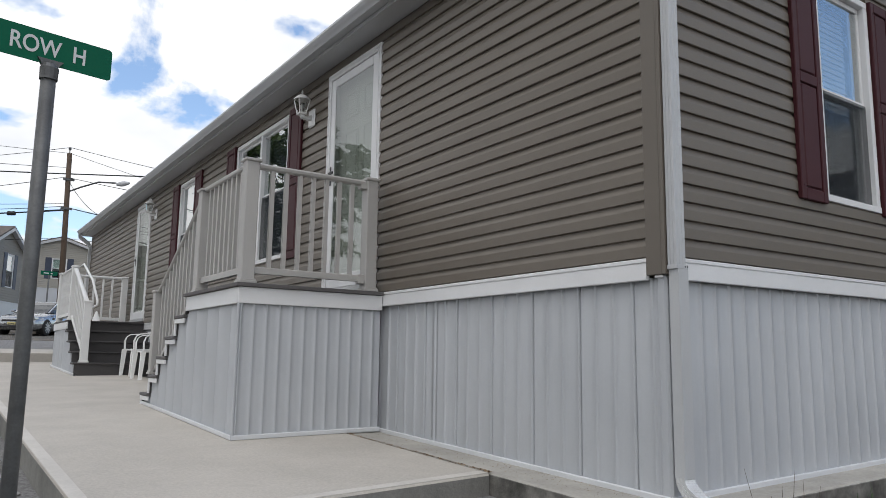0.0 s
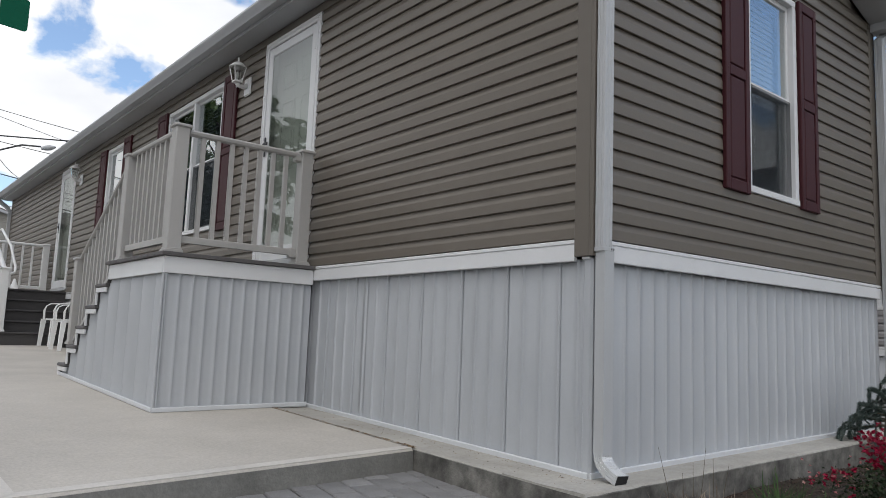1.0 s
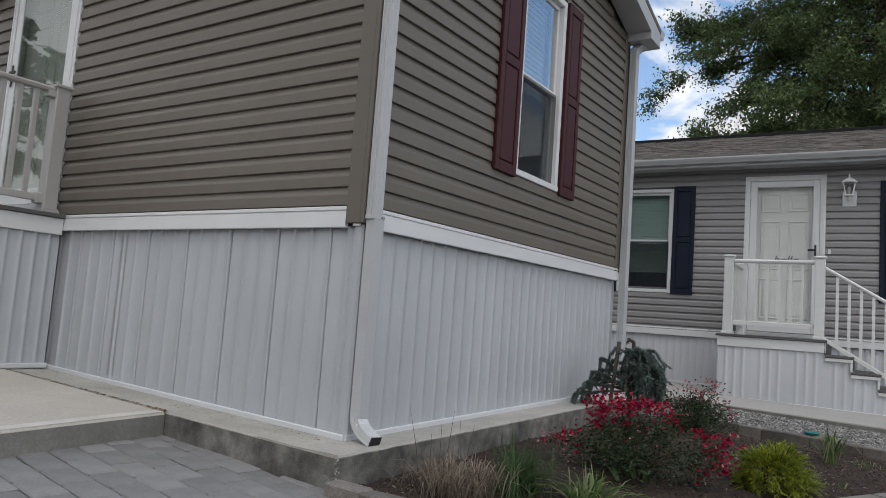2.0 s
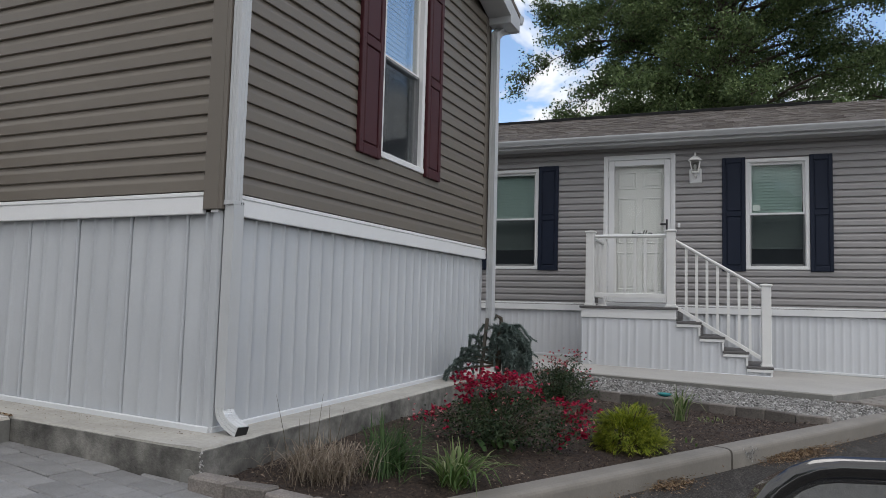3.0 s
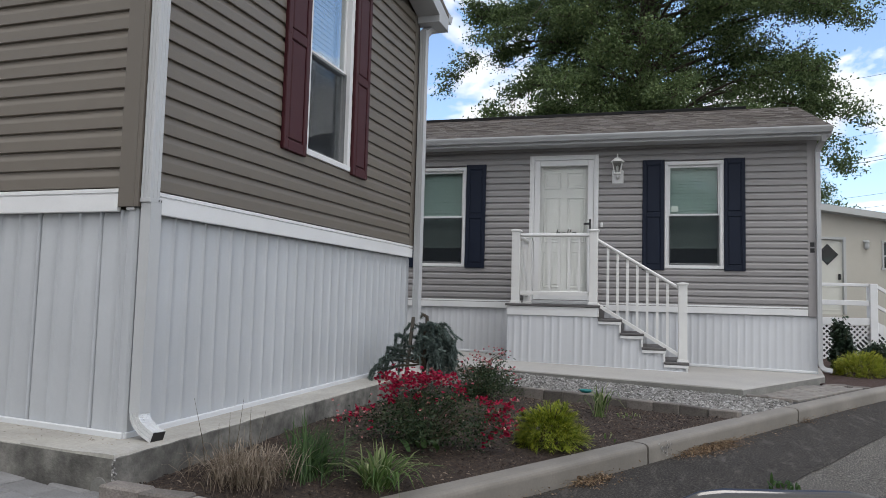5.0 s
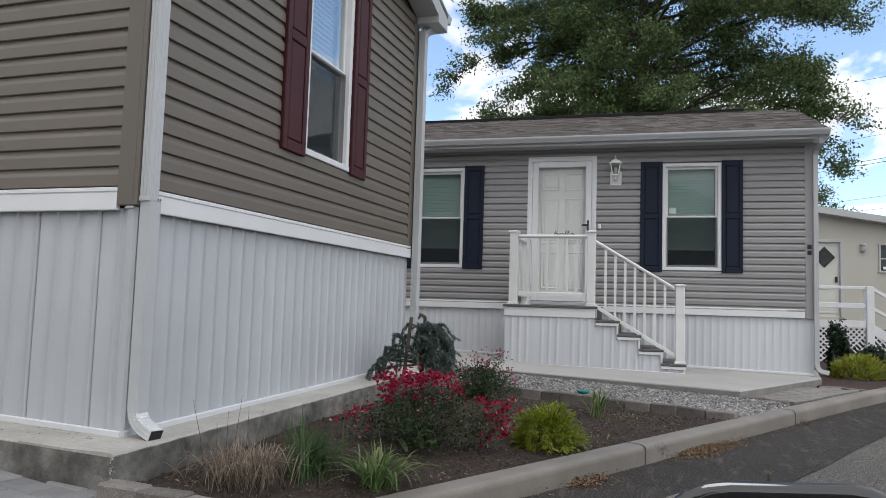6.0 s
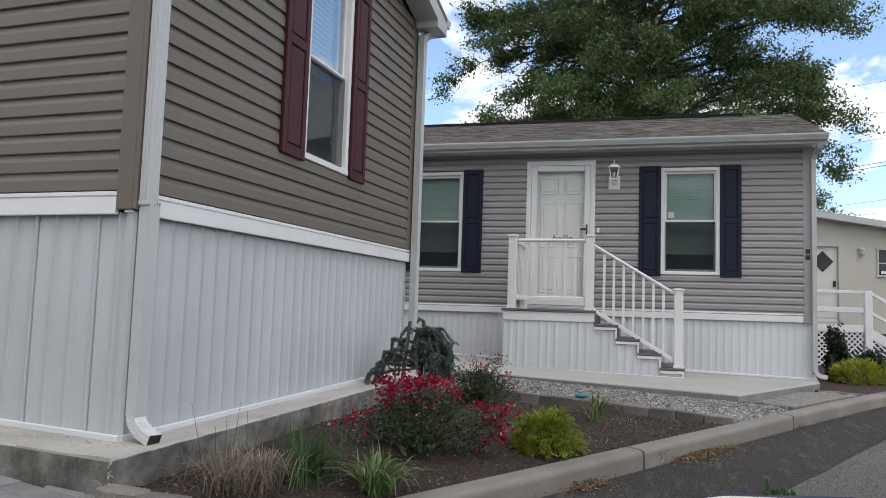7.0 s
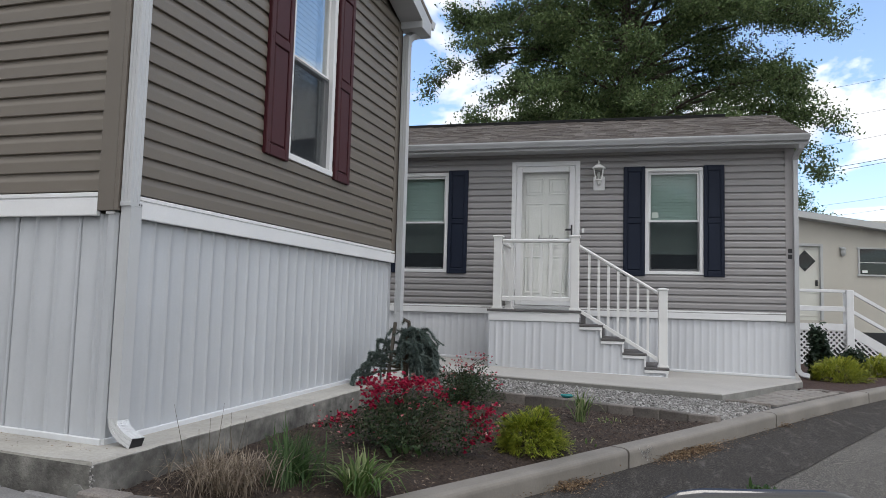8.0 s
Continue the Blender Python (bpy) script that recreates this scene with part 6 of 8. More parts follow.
def bush(name, x, y, z, rx, ry, h, leaf, count, material, label, seed, stems=14, flowers=(), thread=False, lowest=0.1, outliers=()):
    """Woody stems and a crown of many single leaves; flowers: (count, material, size, dome function)."""
    rnd = random.Random(seed)
    root = thing(name, label, "shrub", m=pose(x, y, z))
    st = Geo()
    for _ in range(stems):
        a, r = rnd.uniform(0, 6.283), rnd.uniform(0.2, 0.9)
        tip = (math.cos(a) * rx * r, math.sin(a) * ry * r, h * rnd.uniform(0.5, 0.92))
        st.tube([(math.cos(a) * 0.03, math.sin(a) * 0.03, -0.02), (tip[0] * 0.45, tip[1] * 0.45, tip[2] * 0.6), tip], [0.006, 0.0045, 0.002], 5)
    g = Geo()
    clumps = [(rnd.uniform(0, 6.283), rnd.uniform(0.1, 0.85), rnd.uniform(lowest, 0.85)) for _ in range(64 if thread else 26)]
    for c in outliers:
        c = Vector(c)
        st.tube([(0, 0, 0), (c.x * 0.5, c.y * 0.5, c.z * 0.75 + 0.04), c], [0.005, 0.0035, 0.0015], 4)
        for _ in range(70):
            p = c.lerp(Vector((c.x * 0.6, c.y * 0.6, c.z * 0.6)), rnd.random()) + Vector((rnd.gauss(0, 0.04), rnd.gauss(0, 0.04), rnd.gauss(-0.02, 0.035)))
            q = Euler((rnd.uniform(-1.0, 1.0), rnd.uniform(-1.0, 1.0), rnd.uniform(0, 6.283))).to_matrix()
            s = leaf * rnd.uniform(0.6, 1.25)
            g.add([p + q @ Vector(t) * s for t in ((-1, 0, 0), (0, -0.5, 0.08), (1.1, 0, 0), (0, 0.5, 0.08))], [(0, 1, 2), (0, 2, 3)])
    tagged(part("stem", st, M_STEM, root), kind="stuff")
    fronds = count // 20
    for _ in range(count):
        ca, cr, ch = rnd.choice(clumps)
        k = math.sqrt(max(0.05, 1 - (2 * ch - 0.9) ** 2 * 0.7))
        c = Vector((math.cos(ca) * rx * cr * k, math.sin(ca) * ry * cr * k, ch * h))
        o = Vector((rnd.gauss(0, 0.2) * rx, rnd.gauss(0, 0.2) * ry, rnd.gauss(0, 0.11) * h))
        p = c + o
        if p.z < 0.01:
            continue
        if thread:
            fronds -= 1
            if fronds < 0:
                break
            # a frond: a drooping axis from inside the mound with forward threads on both sides
            a, u = rnd.uniform(0, 6.283), rnd.uniform(lowest - 0.1, 1.0) ** 0.8 if lowest > 0.1 else rnd.random()
            k = math.sqrt(max(0.0, 1 - u * u * 0.92))
            lump = 0.86 + 0.26 * noise.noise((math.cos(a) * 1.6 + seed, math.sin(a) * 1.6, u * 2.2))
            out = Vector((math.cos(a) * k / rx, math.sin(a) * k / ry, 0.9 * u / h)).normalized()
            out = (out + Vector((rnd.gauss(0, 0.32), rnd.gauss(0, 0.32), rnd.gauss(0.12, 0.25)))).normalized()
            long = leaf * rnd.uniform(1.5, 2.7)
            tip0 = Vector((math.cos(a) * rx * k, math.sin(a) * ry * k, h * u)) * lump * rnd.uniform(0.86, 1.04)
            base = tip0 - out * long * 0.75
            side = out.cross(Vector((0, 0, 1)))
            side = side.normalized() if side.length > 1e-4 else Vector((1, 0, 0))
            at = [base + out * long * t - Vector((0, 0, 0.30 * long * t * t)) for t in (0.0, 0.25, 0.5, 0.75, 1.0)]
            for q in range(4):
                way = (at[q + 1] - at[q]).normalized()
                for _t in range(5):
                    p = at[q].lerp(at[q + 1], rnd.random())
                    if p.z < 0.005:
                        continue
                    d = way + side * rnd.uniform(-0.85, 0.85) + Vector((rnd.gauss(0, 0.2), rnd.gauss(0, 0.2), rnd.gauss(0, 0.25)))
                    blade(g, p, p + d.normalized() * leaf * rnd.uniform(0.45, 1.0), (0, 0, leaf * 0.12), max(0.0036, leaf * 0.075), 3)
        else:
            q = Euler((rnd.uniform(-1.0, 1.0), rnd.uniform(-1.0, 1.0), rnd.uniform(0, 6.283))).to_matrix()
            s = leaf * rnd.uniform(0.6, 1.25)
            g.add([p + q @ Vector(t) * s for t in ((-1, 0, 0), (0, -0.5, 0.08), (1.1, 0, 0), (0, 0.5, 0.08))], [(0, 1, 2), (0, 2, 3)])
    tagged(part("foliage", g, material, root), kind="stuff")
    for fcount, fmat, fsize, place in flowers:
        fg = Geo()
        for _ in range(fcount):
            c = Vector(place(rnd))
            for _p in range(7):
                q = Euler((rnd.uniform(-0.9, 0.9), rnd.uniform(-0.9, 0.9), rnd.uniform(0, 6.283))).to_matrix()
                s = fsize * rnd.uniform(0.6, 1.1)
                o = q @ Vector((s * 0.5, 0, 0.1 * s))
                fg.add([c + o + q @ Vector(t) * s for t in ((-0.6, 0, 0), (0, -0.5, 0.12), (0.6, 0, 0.2), (0, 0.5, 0.12))], [(0, 1, 2), (0, 2, 3)])
        tagged(part("blossom", fg, fmat, root), kind="stuff")
    return root


def cluster_points(centres, r, h=0.6):
    def place(rnd):
        c = rnd.choice(centres)
        return c[0] + rnd.gauss(0, r), c[1] + rnd.gauss(0, r), c[2] + rnd.gauss(0, r * h)
    return place


rose_top = [(-0.08, 0.23, 0.41), (-0.07, 0.20, 0.43), (-0.04, 0.12, 0.41), (-0.01, 0.03, 0.40), (0.01, -0.03, 0.42), (0.04, -0.10, 0.40), (0.06, -0.18, 0.36), (-0.08, 0.22, 0.31), (-0.05, 0.15, 0.36), (-0.02, 0.06, 0.37), (-0.13, 0.17, 0.37), (0.05, -0.14, 0.37), (0.12, -0.05, 0.41), (0.08, 0.10, 0.42)]
rose_few = [(0.02, -0.06, 0.28), (-0.02, 0.06, 0.30), (0.05, -0.14, 0.29), (-0.12, 0.32, 0.12), (-0.02, 0.06, 0.20)]
rose_low = [(0.12, -0.33, 0.29), (0.14, -0.38, 0.26), (0.17, -0.47, 0.26), (0.15, -0.43, 0.21), (0.18, -0.50, 0.22), (0.13, -0.37, 0.18), (0.17, -0.47, 0.17), (0.16, -0.45, 0.11), (0.14, -0.40, 0.11), (0.12, -0.36, 0.05)]
rose_left = [(-0.16, 0.46, 0.17), (-0.15, 0.41, 0.18), (-0.13, 0.37, 0.21), (-0.11, 0.31, 0.24)]
bush("rose_bush", 1.30, -1.12, bed_z(1.30, -1.12), 0.34, 0.38, 0.35, 0.0125, 4600, M_ROSELEAF, "sprawling rose bush full of crimson blossom", 31, 22,
     ((250, M_ROSE, 0.018, cluster_points(rose_top, 0.034, 0.75)), (16, M_ROSE, 0.021, cluster_points(rose_few, 0.014)), (105, M_ROSE, 0.019, cluster_points(rose_low, 0.027)), (26, M_ROSE, 0.017, cluster_points(rose_left, 0.024)),
      (70, M_ROSEPALE, 0.013, cluster_points(rose_top + rose_left + rose_low, 0.045)), (30, M_ROSEPALE, 0.013, lambda rnd: (rnd.gauss(0, 0.16), rnd.gauss(0, 0.2), rnd.uniform(0.04, 0.3)))), outliers=rose_left + rose_low)
pale = [(-0.07, 0.41, 0.36), (-0.04, 0.28, 0.35), (0.0, 0.13, 0.32), (0.03, 0.01, 0.37), (0.07, -0.15, 0.40), (0.08, -0.20, 0.40), (0.09, -0.25, 0.26), (0.0, 0.11, 0.23), (0.01, 0.08, 0.12), (0.11, -0.31, 0.19), (0.05, -0.08, 0.30), (0.02, -0.02, 0.33)]
bush("rose_bush", 3.18, -0.93, bed_z(3.18, -0.93), 0.28, 0.36, 0.29, 0.0125, 3600, M_ROSELEAF, "smaller rose bush with faded pinkish blossom", 32, 16,
     ((75, M_ROSEPALE, 0.015, cluster_points(pale, 0.05)), (50, M_ROSE, 0.014, cluster_points(pale, 0.035))), outliers=pale)
tuft("broadleaf_weed", 1.10, -1.20, bed_z(1.10, -1.20) + 0.06, 8, 0.14, 0.07, 0.05, M_GRASS, "light green broad-leaved weed under the roses", "plant", 71)
bush("golden_cypress", 1.91, -1.775, bed_z(1.91, -1.775), 0.27, 0.27, 0.30, 0.05, 17000, M_GOLD, "low golden threadleaf cypress mound", 33, 12, thread=True, lowest=0.16)
bush("golden_cypress", 9.2, -5.0, -0.33, 0.56, 0.46, 0.38, 0.075, 14000, M_GOLD_PALE, "golden threadleaf cypress mound by the drive", 34, 10, thread=True)
bush("golden_cypress", 10.6, -5.75, -0.36, 0.5, 0.4, 0.42, 0.10, 8000, M_GOLD_PALE, "low golden shrub in the further bed", 35, 10, thread=True)
bush("dark_conifer", 10.1, -4.93, -0.36, 0.20, 0.20, 0.80, 0.034, 4200, M_CONIFER, "dark green dwarf conifer before the lattice", 36, 8)
bush("dark_conifer", 10.35, -5.42, -0.36, 0.26, 0.24, 0.46, 0.034, 3000, M_CONIFER, "small dark green dwarf conifer before the lattice", 37, 6)


def weeping_spruce(x, y, z):
    root = thing("weeping_spruce", "dwarf weeping blue spruce tied to a wooden stake", "shrub", m=pose(x, y, z))
    rnd = random.Random(12)
    part("stake", Geo().box(-0.013, 0.013, -0.013, 0.013, -0.1, 0.69, 0.003), M_POST, root, "weathered wooden stake", m=pose(-0.06, 0.16, 0, 5.5, 1.5, 0))
    lead = [(0, 0, -0.03), (0.01, 0, 0.3), (0.0, 0.0, 0.55), (0.02, -0.01, 0.63), (0.01, -0.01, 0.69), (-0.02, 0.02, 0.71), (-0.03, 0.03, 0.68)]
    part("trunk", Geo().tube(lead, [0.022, 0.02, 0.018, 0.018, 0.016, 0.014, 0.008], 6), M_BARK, root, smooth=True)
    g, tw = Geo(), Geo()

    def clothe(pts, dense):
        for i in range(len(pts) - 1):
            d = (pts[i + 1] - pts[i])
            d = d.normalized() if d.length > 1e-6 else Vector((0, 0, -1))
            for _ in range(dense):
                p = pts[i].lerp(pts[i + 1], rnd.random())
                o = Vector((rnd.gauss(0, 1), rnd.gauss(0, 1), rnd.gauss(0, 1))).normalized()
                tip = p + (o + d * 0.8).normalized() * rnd.uniform(0.020, 0.036)
                s = o.cross(d).normalized() * 0.0040
                g.add([p - s, p + s, tip], [(0, 1, 2)])
    # four thick arms that step down to one side
    for reach, rise, fall in ((0.25, 0.53, 0.36), (0.32, 0.42, 0.24), (0.38, 0.33, 0.12), (0.46, 0.24, -0.02)):
        for k in range(2):
            a = 1.92 + rnd.uniform(-0.16, 0.16)
            arm = []
            for i in range(10):
                t = i / 9
                out, z = reach * math.sin(min(1.0, t * 1.25) * 1.57), 0.30 + (rise - 0.30) * math.sin(min(1.0, t * 1.7) * 1.57)
                if t > 0.62:
                    z += (fall - rise) * ((t - 0.62) / 0.38) ** 1.4
                arm.append(Vector((math.cos(a) * out, math.sin(a) * out, z + rnd.uniform(-0.012, 0.012))))
            tw.tube(arm, [0.009 * (1 - i / 12) for i in range(10)], 5)
            clothe(arm[2:], 230)
    for k in range(66):
        a = rnd.uniform(0, 6.283)
        if k < 6:
            # long arms that arch out over the bed and hang to the soil
            a = 1.95 + rnd.uniform(-0.4, 0.4)
            r = rnd.uniform(0.18, 0.47)
            z0, end = 0.60 - 0.62 * r + rnd.uniform(-0.03, 0.05), max(0.0, 0.42 - 0.95 * r + rnd.uniform(-0.08, 0.04))
        elif k < 48:
            a = -1.2 + rnd.gauss(0, 0.6)
            r, z0, end = rnd.uniform(0.05, 0.27), rnd.uniform(0.42, 0.60), rnd.uniform(0.10, 0.34)
        else:
            r, z0, end = rnd.uniform(0.06, 0.22), rnd.uniform(0.42, 0.60), rnd.uniform(0.2, 0.4)
        n = 9
        pts = []
        for i in range(n + 1):
            t = i / n
            reach = math.sin(min(1, t * 1.3) * 1.57)
            pts.append(Vector((math.cos(a) * r * reach, math.sin(a) * r * reach, z0 + 0.06 * math.sin(t * 3.1) * (1 - t) - (z0 - end) * max(0, (t - 0.3) / 0.7) ** 1.3 + rnd.uniform(-0.012, 0.012))) + Vector((rnd.uniform(-0.012, 0.012), rnd.uniform(-0.012, 0.012), 0)))
        tw.tube(pts, [0.006 * (1 - i / (n + 2)) for i in range(n + 1)], 4)
        clothe(pts[1:], 120)
        for i in range(3, n, 2):
            tip = pts[i] + Vector((rnd.uniform(-0.07, 0.07), rnd.uniform(-0.07, 0.07), rnd.uniform(-0.07, -0.01)))
            clothe([pts[i], tip], 60)
    clothe([Vector(p) for p in lead[2:]], 70)
    tagged(part("twig", tw, M_STEM, root), kind="stuff")
    tagged(part("foliage", g, M_SPRUCE, root), kind="stuff")


M_POST = surface("weathered_stake", (0.10, 0.09, 0.075), 0.9, var=0.2, scale=8, fine=0.2, bump=0.3)
weeping_spruce(2.95, -0.50, bed_z(2.95, -0.50))


def tree(name, x, y, z, height, crown_r, label, seed, leaves, leaf, centre_h, squash, trunk_r=0.35, lumps=34):
    """Tapered trunk, forking limbs and a ragged crown of single leaves set in sprays along the twigs."""
    rnd = random.Random(seed)
    root = thing(name, label, "tree", m=pose(x, y, z))
    wood = Geo()
    wood.tube([(0, 0, -0.2), (0.05, 0.02, height * 0.2), (-0.05, 0.05, height * 0.5), (0.05, 0, height * 0.8), (0, 0, height * 0.95)], [trunk_r, trunk_r * 0.8, trunk_r * 0.5, trunk_r * 0.2, 0.03], 10)
    centres = []
    for k in range(lumps):
        u = rnd.uniform(-0.85, 1.0)
        a = k * 2.39996 + rnd.uniform(-0.3, 0.3)
        s = math.sqrt(max(0.0, 1 - u * u)) ** 0.8
        r = crown_r * rnd.uniform(0.25, 1.0) ** 0.6
        c = Vector((math.cos(a) * s * r, math.sin(a) * s * r, centre_h + u * crown_r * squash * rnd.uniform(0.8, 1.05)))
        centres.append(c)
        z0 = max(height * 0.22, c.z * 0.62)
        start = Vector((0, 0, z0))
        mid = start.lerp(c, 0.5) + Vector((rnd.uniform(-0.4, 0.4), rnd.uniform(-0.4, 0.4), rnd.uniform(0.0, 0.6)))
        wood.tube([start, mid, c], [trunk_r * 0.22, trunk_r * 0.13, 0.015], 6)
    part("trunk", wood, M_BARK, root, smooth=True)
    g = Geo()
    sprays = []
    for c in centres:
        for _ in range(30):
            o = Vector((rnd.gauss(0, 1), rnd.gauss(0, 1), rnd.gauss(0, 0.55)))
            sprays.append((c + o * crown_r * 0.135, Vector((c.x, c.y, -0.2 * crown_r)).normalized() + Vector((rnd.gauss(0, 0.5), rnd.gauss(0, 0.5), rnd.gauss(0, 0.3)))))
    per = max(1, leaves // len(sprays))
    for p0, d in sprays:
        d = d.normalized()
        l = crown_r * rnd.uniform(0.08, 0.2)
        for _ in range(per):
            t = rnd.uniform(-0.3, 1.0)
            p = p0 + d * l * t + Vector((rnd.gauss(0, 0.11), rnd.gauss(0, 0.11), rnd.gauss(0, 0.06) - 0.12 * t * t)) * (crown_r / 6)
            q = Euler((rnd.uniform(-0.9, 0.9), rnd.uniform(-0.9, 0.9), rnd.uniform(0, 6.283))).to_matrix()
            s = leaf * rnd.uniform(0.6, 1.3)
            g.add([p + q @ Vector(v) * s for v in ((-1, 0, 0), (-0.1, -0.5, 0.1), (1, 0, -0.05), (-0.1, 0.5, 0.1))], [(0, 1, 2), (0, 2, 3)])
    tagged(part("crown", g, M_OAK, root), kind="stuff")
    return root


def oak(x, y, z, height, reach, label, seed, leaf=0.050):
    """Broad oak: a straight tapering trunk, tiers of long limbs that droop at the tip, twigs along them, single leaves along the twigs."""
    rnd = random.Random(seed)
    root = thing("oak_tree", label, "tree", m=pose(x, y, z))
    part("trunk", Geo().tube([(0, 0, -0.2), (0.05, 0.02, height * 0.25), (-0.08, 0.05, height * 0.55), (0.05, 0, height * 0.85), (0, 0, height)], [0.42, 0.34, 0.24, 0.1, 0.03], 10), M_BARK, root, smooth=True)
    wood, g = Geo(), Geo()
    count = 138
    for k in range(count):
        h = height * (0.24 + 0.74 * (k + rnd.random()) / count)
        a = k * 2.39996 + rnd.uniform(-0.35, 0.35)
        r = reach(h) * rnd.uniform(0.74, 1.08)
        out = Vector((math.cos(a), math.sin(a), 0))
        lift, droop = rnd.uniform(0.03, 0.24) * r, rnd.uniform(0.0, 0.22) * r
        limb = [Vector((0, 0, h)) + out * r * t + Vector((0, 0, lift * math.sin(t * 2.4) * 1.4 - droop * t ** 3)) + Vector((rnd.uniform(-0.15, 0.15), rnd.uniform(-0.15, 0.15), rnd.uniform(-0.08, 0.08))) * t for t in (0, 0.2, 0.4, 0.6, 0.8, 1.0)]
        wood.tube(limb, [0.065 * (1 - q / 5.4) * min(1, r / 4) for q in range(6)], 5)
        for _ in range(int(6 + 6.5 * r)):
            t = rnd.uniform(0.12, 1.0) ** 0.72
            q = min(4, int(t * 5))
            p = limb[q].lerp(limb[q + 1], t * 5 - q)
            if noise.noise(p * 0.62) < -0.28 or noise.noise(p * 1.3 + Vector((7, 3, 1))) < -0.47:
                continue
            turn = rnd.choice((-1, 1)) * rnd.uniform(0.2, 1.4)
            d = Vector((math.cos(a + turn), math.sin(a + turn), rnd.uniform(-0.55, 0.95)))
            l = rnd.uniform(0.35, 1.05) * (0.65 + 0.35 * (1 - t)) * min(1.0, 0.35 + r / 6)
            tip = p + d * l - Vector((0, 0, 0.10 * l * l))
            wood.tube([p, (p + tip) / 2 + Vector((0, 0, 0.05)), tip], [0.018, 0.012, 0.004], 3)
            # leaves sit in tufts along the twig, thickest at its end
            for e, n, sp in ((0.1, 12, 0.12), (0.45, 18, 0.11), (0.75, 28, 0.13), (1.0, 44, 0.16)):
                o = p.lerp(tip, e) + Vector((rnd.gauss(0, 0.07), rnd.gauss(0, 0.07), rnd.gauss(0, 0.05)))
                for _n in range(n):
                    c = o + Vector((rnd.gauss(0, sp), rnd.gauss(0, sp), rnd.gauss(0, sp * 0.7)))
                    m = Euler((rnd.gauss(0, 0.7), rnd.gauss(0, 0.7), rnd.uniform(0, 6.283))).to_matrix()
                    sz = leaf * rnd.uniform(0.6, 1.3)
                    g.add([c + m @ Vector(v) * sz for v in ((-1, 0, 0), (-0.1, -0.55, 0.1), (1, 0, -0.1), (-0.1, 0.55, 0.1))], [(0, 1, 2), (0, 2, 3)])
    tagged(part("limb", wood, M_BARK, root, smooth=True), kind="stuff")
    tagged(part("crown", g, M_OAK, root), kind="stuff")
    return root


def oak_reach(h):
    """Length of the limbs at a height: widest low in the crown, a rounded top."""
    if h < 8.4:
        return 5.5 + 0.18 * (h - 3.2)
    return 6.45 * max(0.06, 1 - ((h - 8.4) / 6.6) ** 1.6)


oak(20.8, -1.25, -0.2, 14.5, oak_reach, "large dense green oak behind the grey house", 5)


# ---- street sign ----
M_GREEN = surface("sign_green", (0.002, 0.105, 0.055), 0.45, var=0.05, fine=0.04, bump=0.02)
M_GREEN.node_tree.nodes["Principled BSDF"].inputs["Specular IOR Level"].default_value = 0.12
M_LETTER = surface("reflective_white", (0.60, 0.62, 0.61), 0.45, var=0.03, bump=0)


def street_sign(x, y, z, top, yaw, blade_len, blade_h, offset, label, letters, pole_r=0.032):
    root = thing("street_sign", label, "street sign", m=pose(x, y, z, 0, 0, yaw))
    part("pole", Geo().tube([(0, 0, -0.3), (0, 0, (top - z) * 0.5), (0, 0, top - z)], pole_r, 14), M_STEEL, root, smooth=True)
    h = top - z
    br = Geo().lathe((0, 0, h - 0.06), [(pole_r + 0.006, 0), (pole_r + 0.008, 0.055), (pole_r * 0.9, 0.075)], 14)
    br.add([(-0.055, -0.012, h + 0.035), (0.055, -0.012, h + 0.035), (0.03, -0.012, h), (-0.03, -0.012, h), (-0.055, 0.012, h + 0.035), (0.055, 0.012, h + 0.035), (0.03, 0.012, h), (-0.03, 0.012, h)],
           [(0, 1, 2, 3), (7, 6, 5, 4), (0, 4, 5, 1), (1, 5, 6, 2), (3, 2, 6, 7), (0, 3, 7, 4)])
    part("bracket", br, M_STEEL, root, "dull cast metal bracket", smooth=False)
    x0, x1 = offset - blade_len / 2, offset + blade_len / 2
    c, z0, z1 = 0.016, h + 0.012, h + 0.012 + blade_h
    out = []
    for cx, cz, a0 in ((x1 - c, z0 + c, -90), (x1 - c, z1 - c, 0), (x0 + c, z1 - c, 90), (x0 + c, z0 + c, 180)):
        for k in range(4):
            a = radians(a0 + k * 30)
            out.append((cx + c * math.cos(a), cz + c * math.sin(a)))
    n = len(out)
    g = Geo().add([(p[0], -0.0016, p[1]) for p in out] + [(p[0], 0.0016, p[1]) for p in out], [tuple(range(n)), tuple(range(n, 2 * n))[::-1], *[(i, (i + 1) % n, n + (i + 1) % n, n + i) for i in range(n)]])
    bl = part("blade", g, M_GREEN, root, "green reflective name blade")
    if letters:
        tx = new("lettering", text_mesh(letters, blade_h * 0.72, M_LETTER, "lettering"))
        tx.parent = bl
        tx.matrix_basis = pose(offset + 0.02, -0.0032, (z0 + z1) / 2 - 0.002, 90, 0, 0) @ Matrix.Diagonal((0.8, 1, 1, 1))
        tx.data.offset = 0.0015
    else:
        part("bars", Geo().box(offset - blade_len * 0.32, offset - blade_len * 0.02, -0.004, -0.0017, z0 + blade_h * 0.38, z0 + blade_h * 0.62).box(offset + blade_len * 0.1, offset + blade_len * 0.2, -0.004, -0.0017, z0 + blade_h * 0.38, z0 + blade_h * 0.62), M_LETTER, bl)
    part("bolt", Geo().box(-0.006, 0.006, -0.018, -0.010, h + 0.018, h + 0.030, 0.002), M_STEEL, root)
    return root


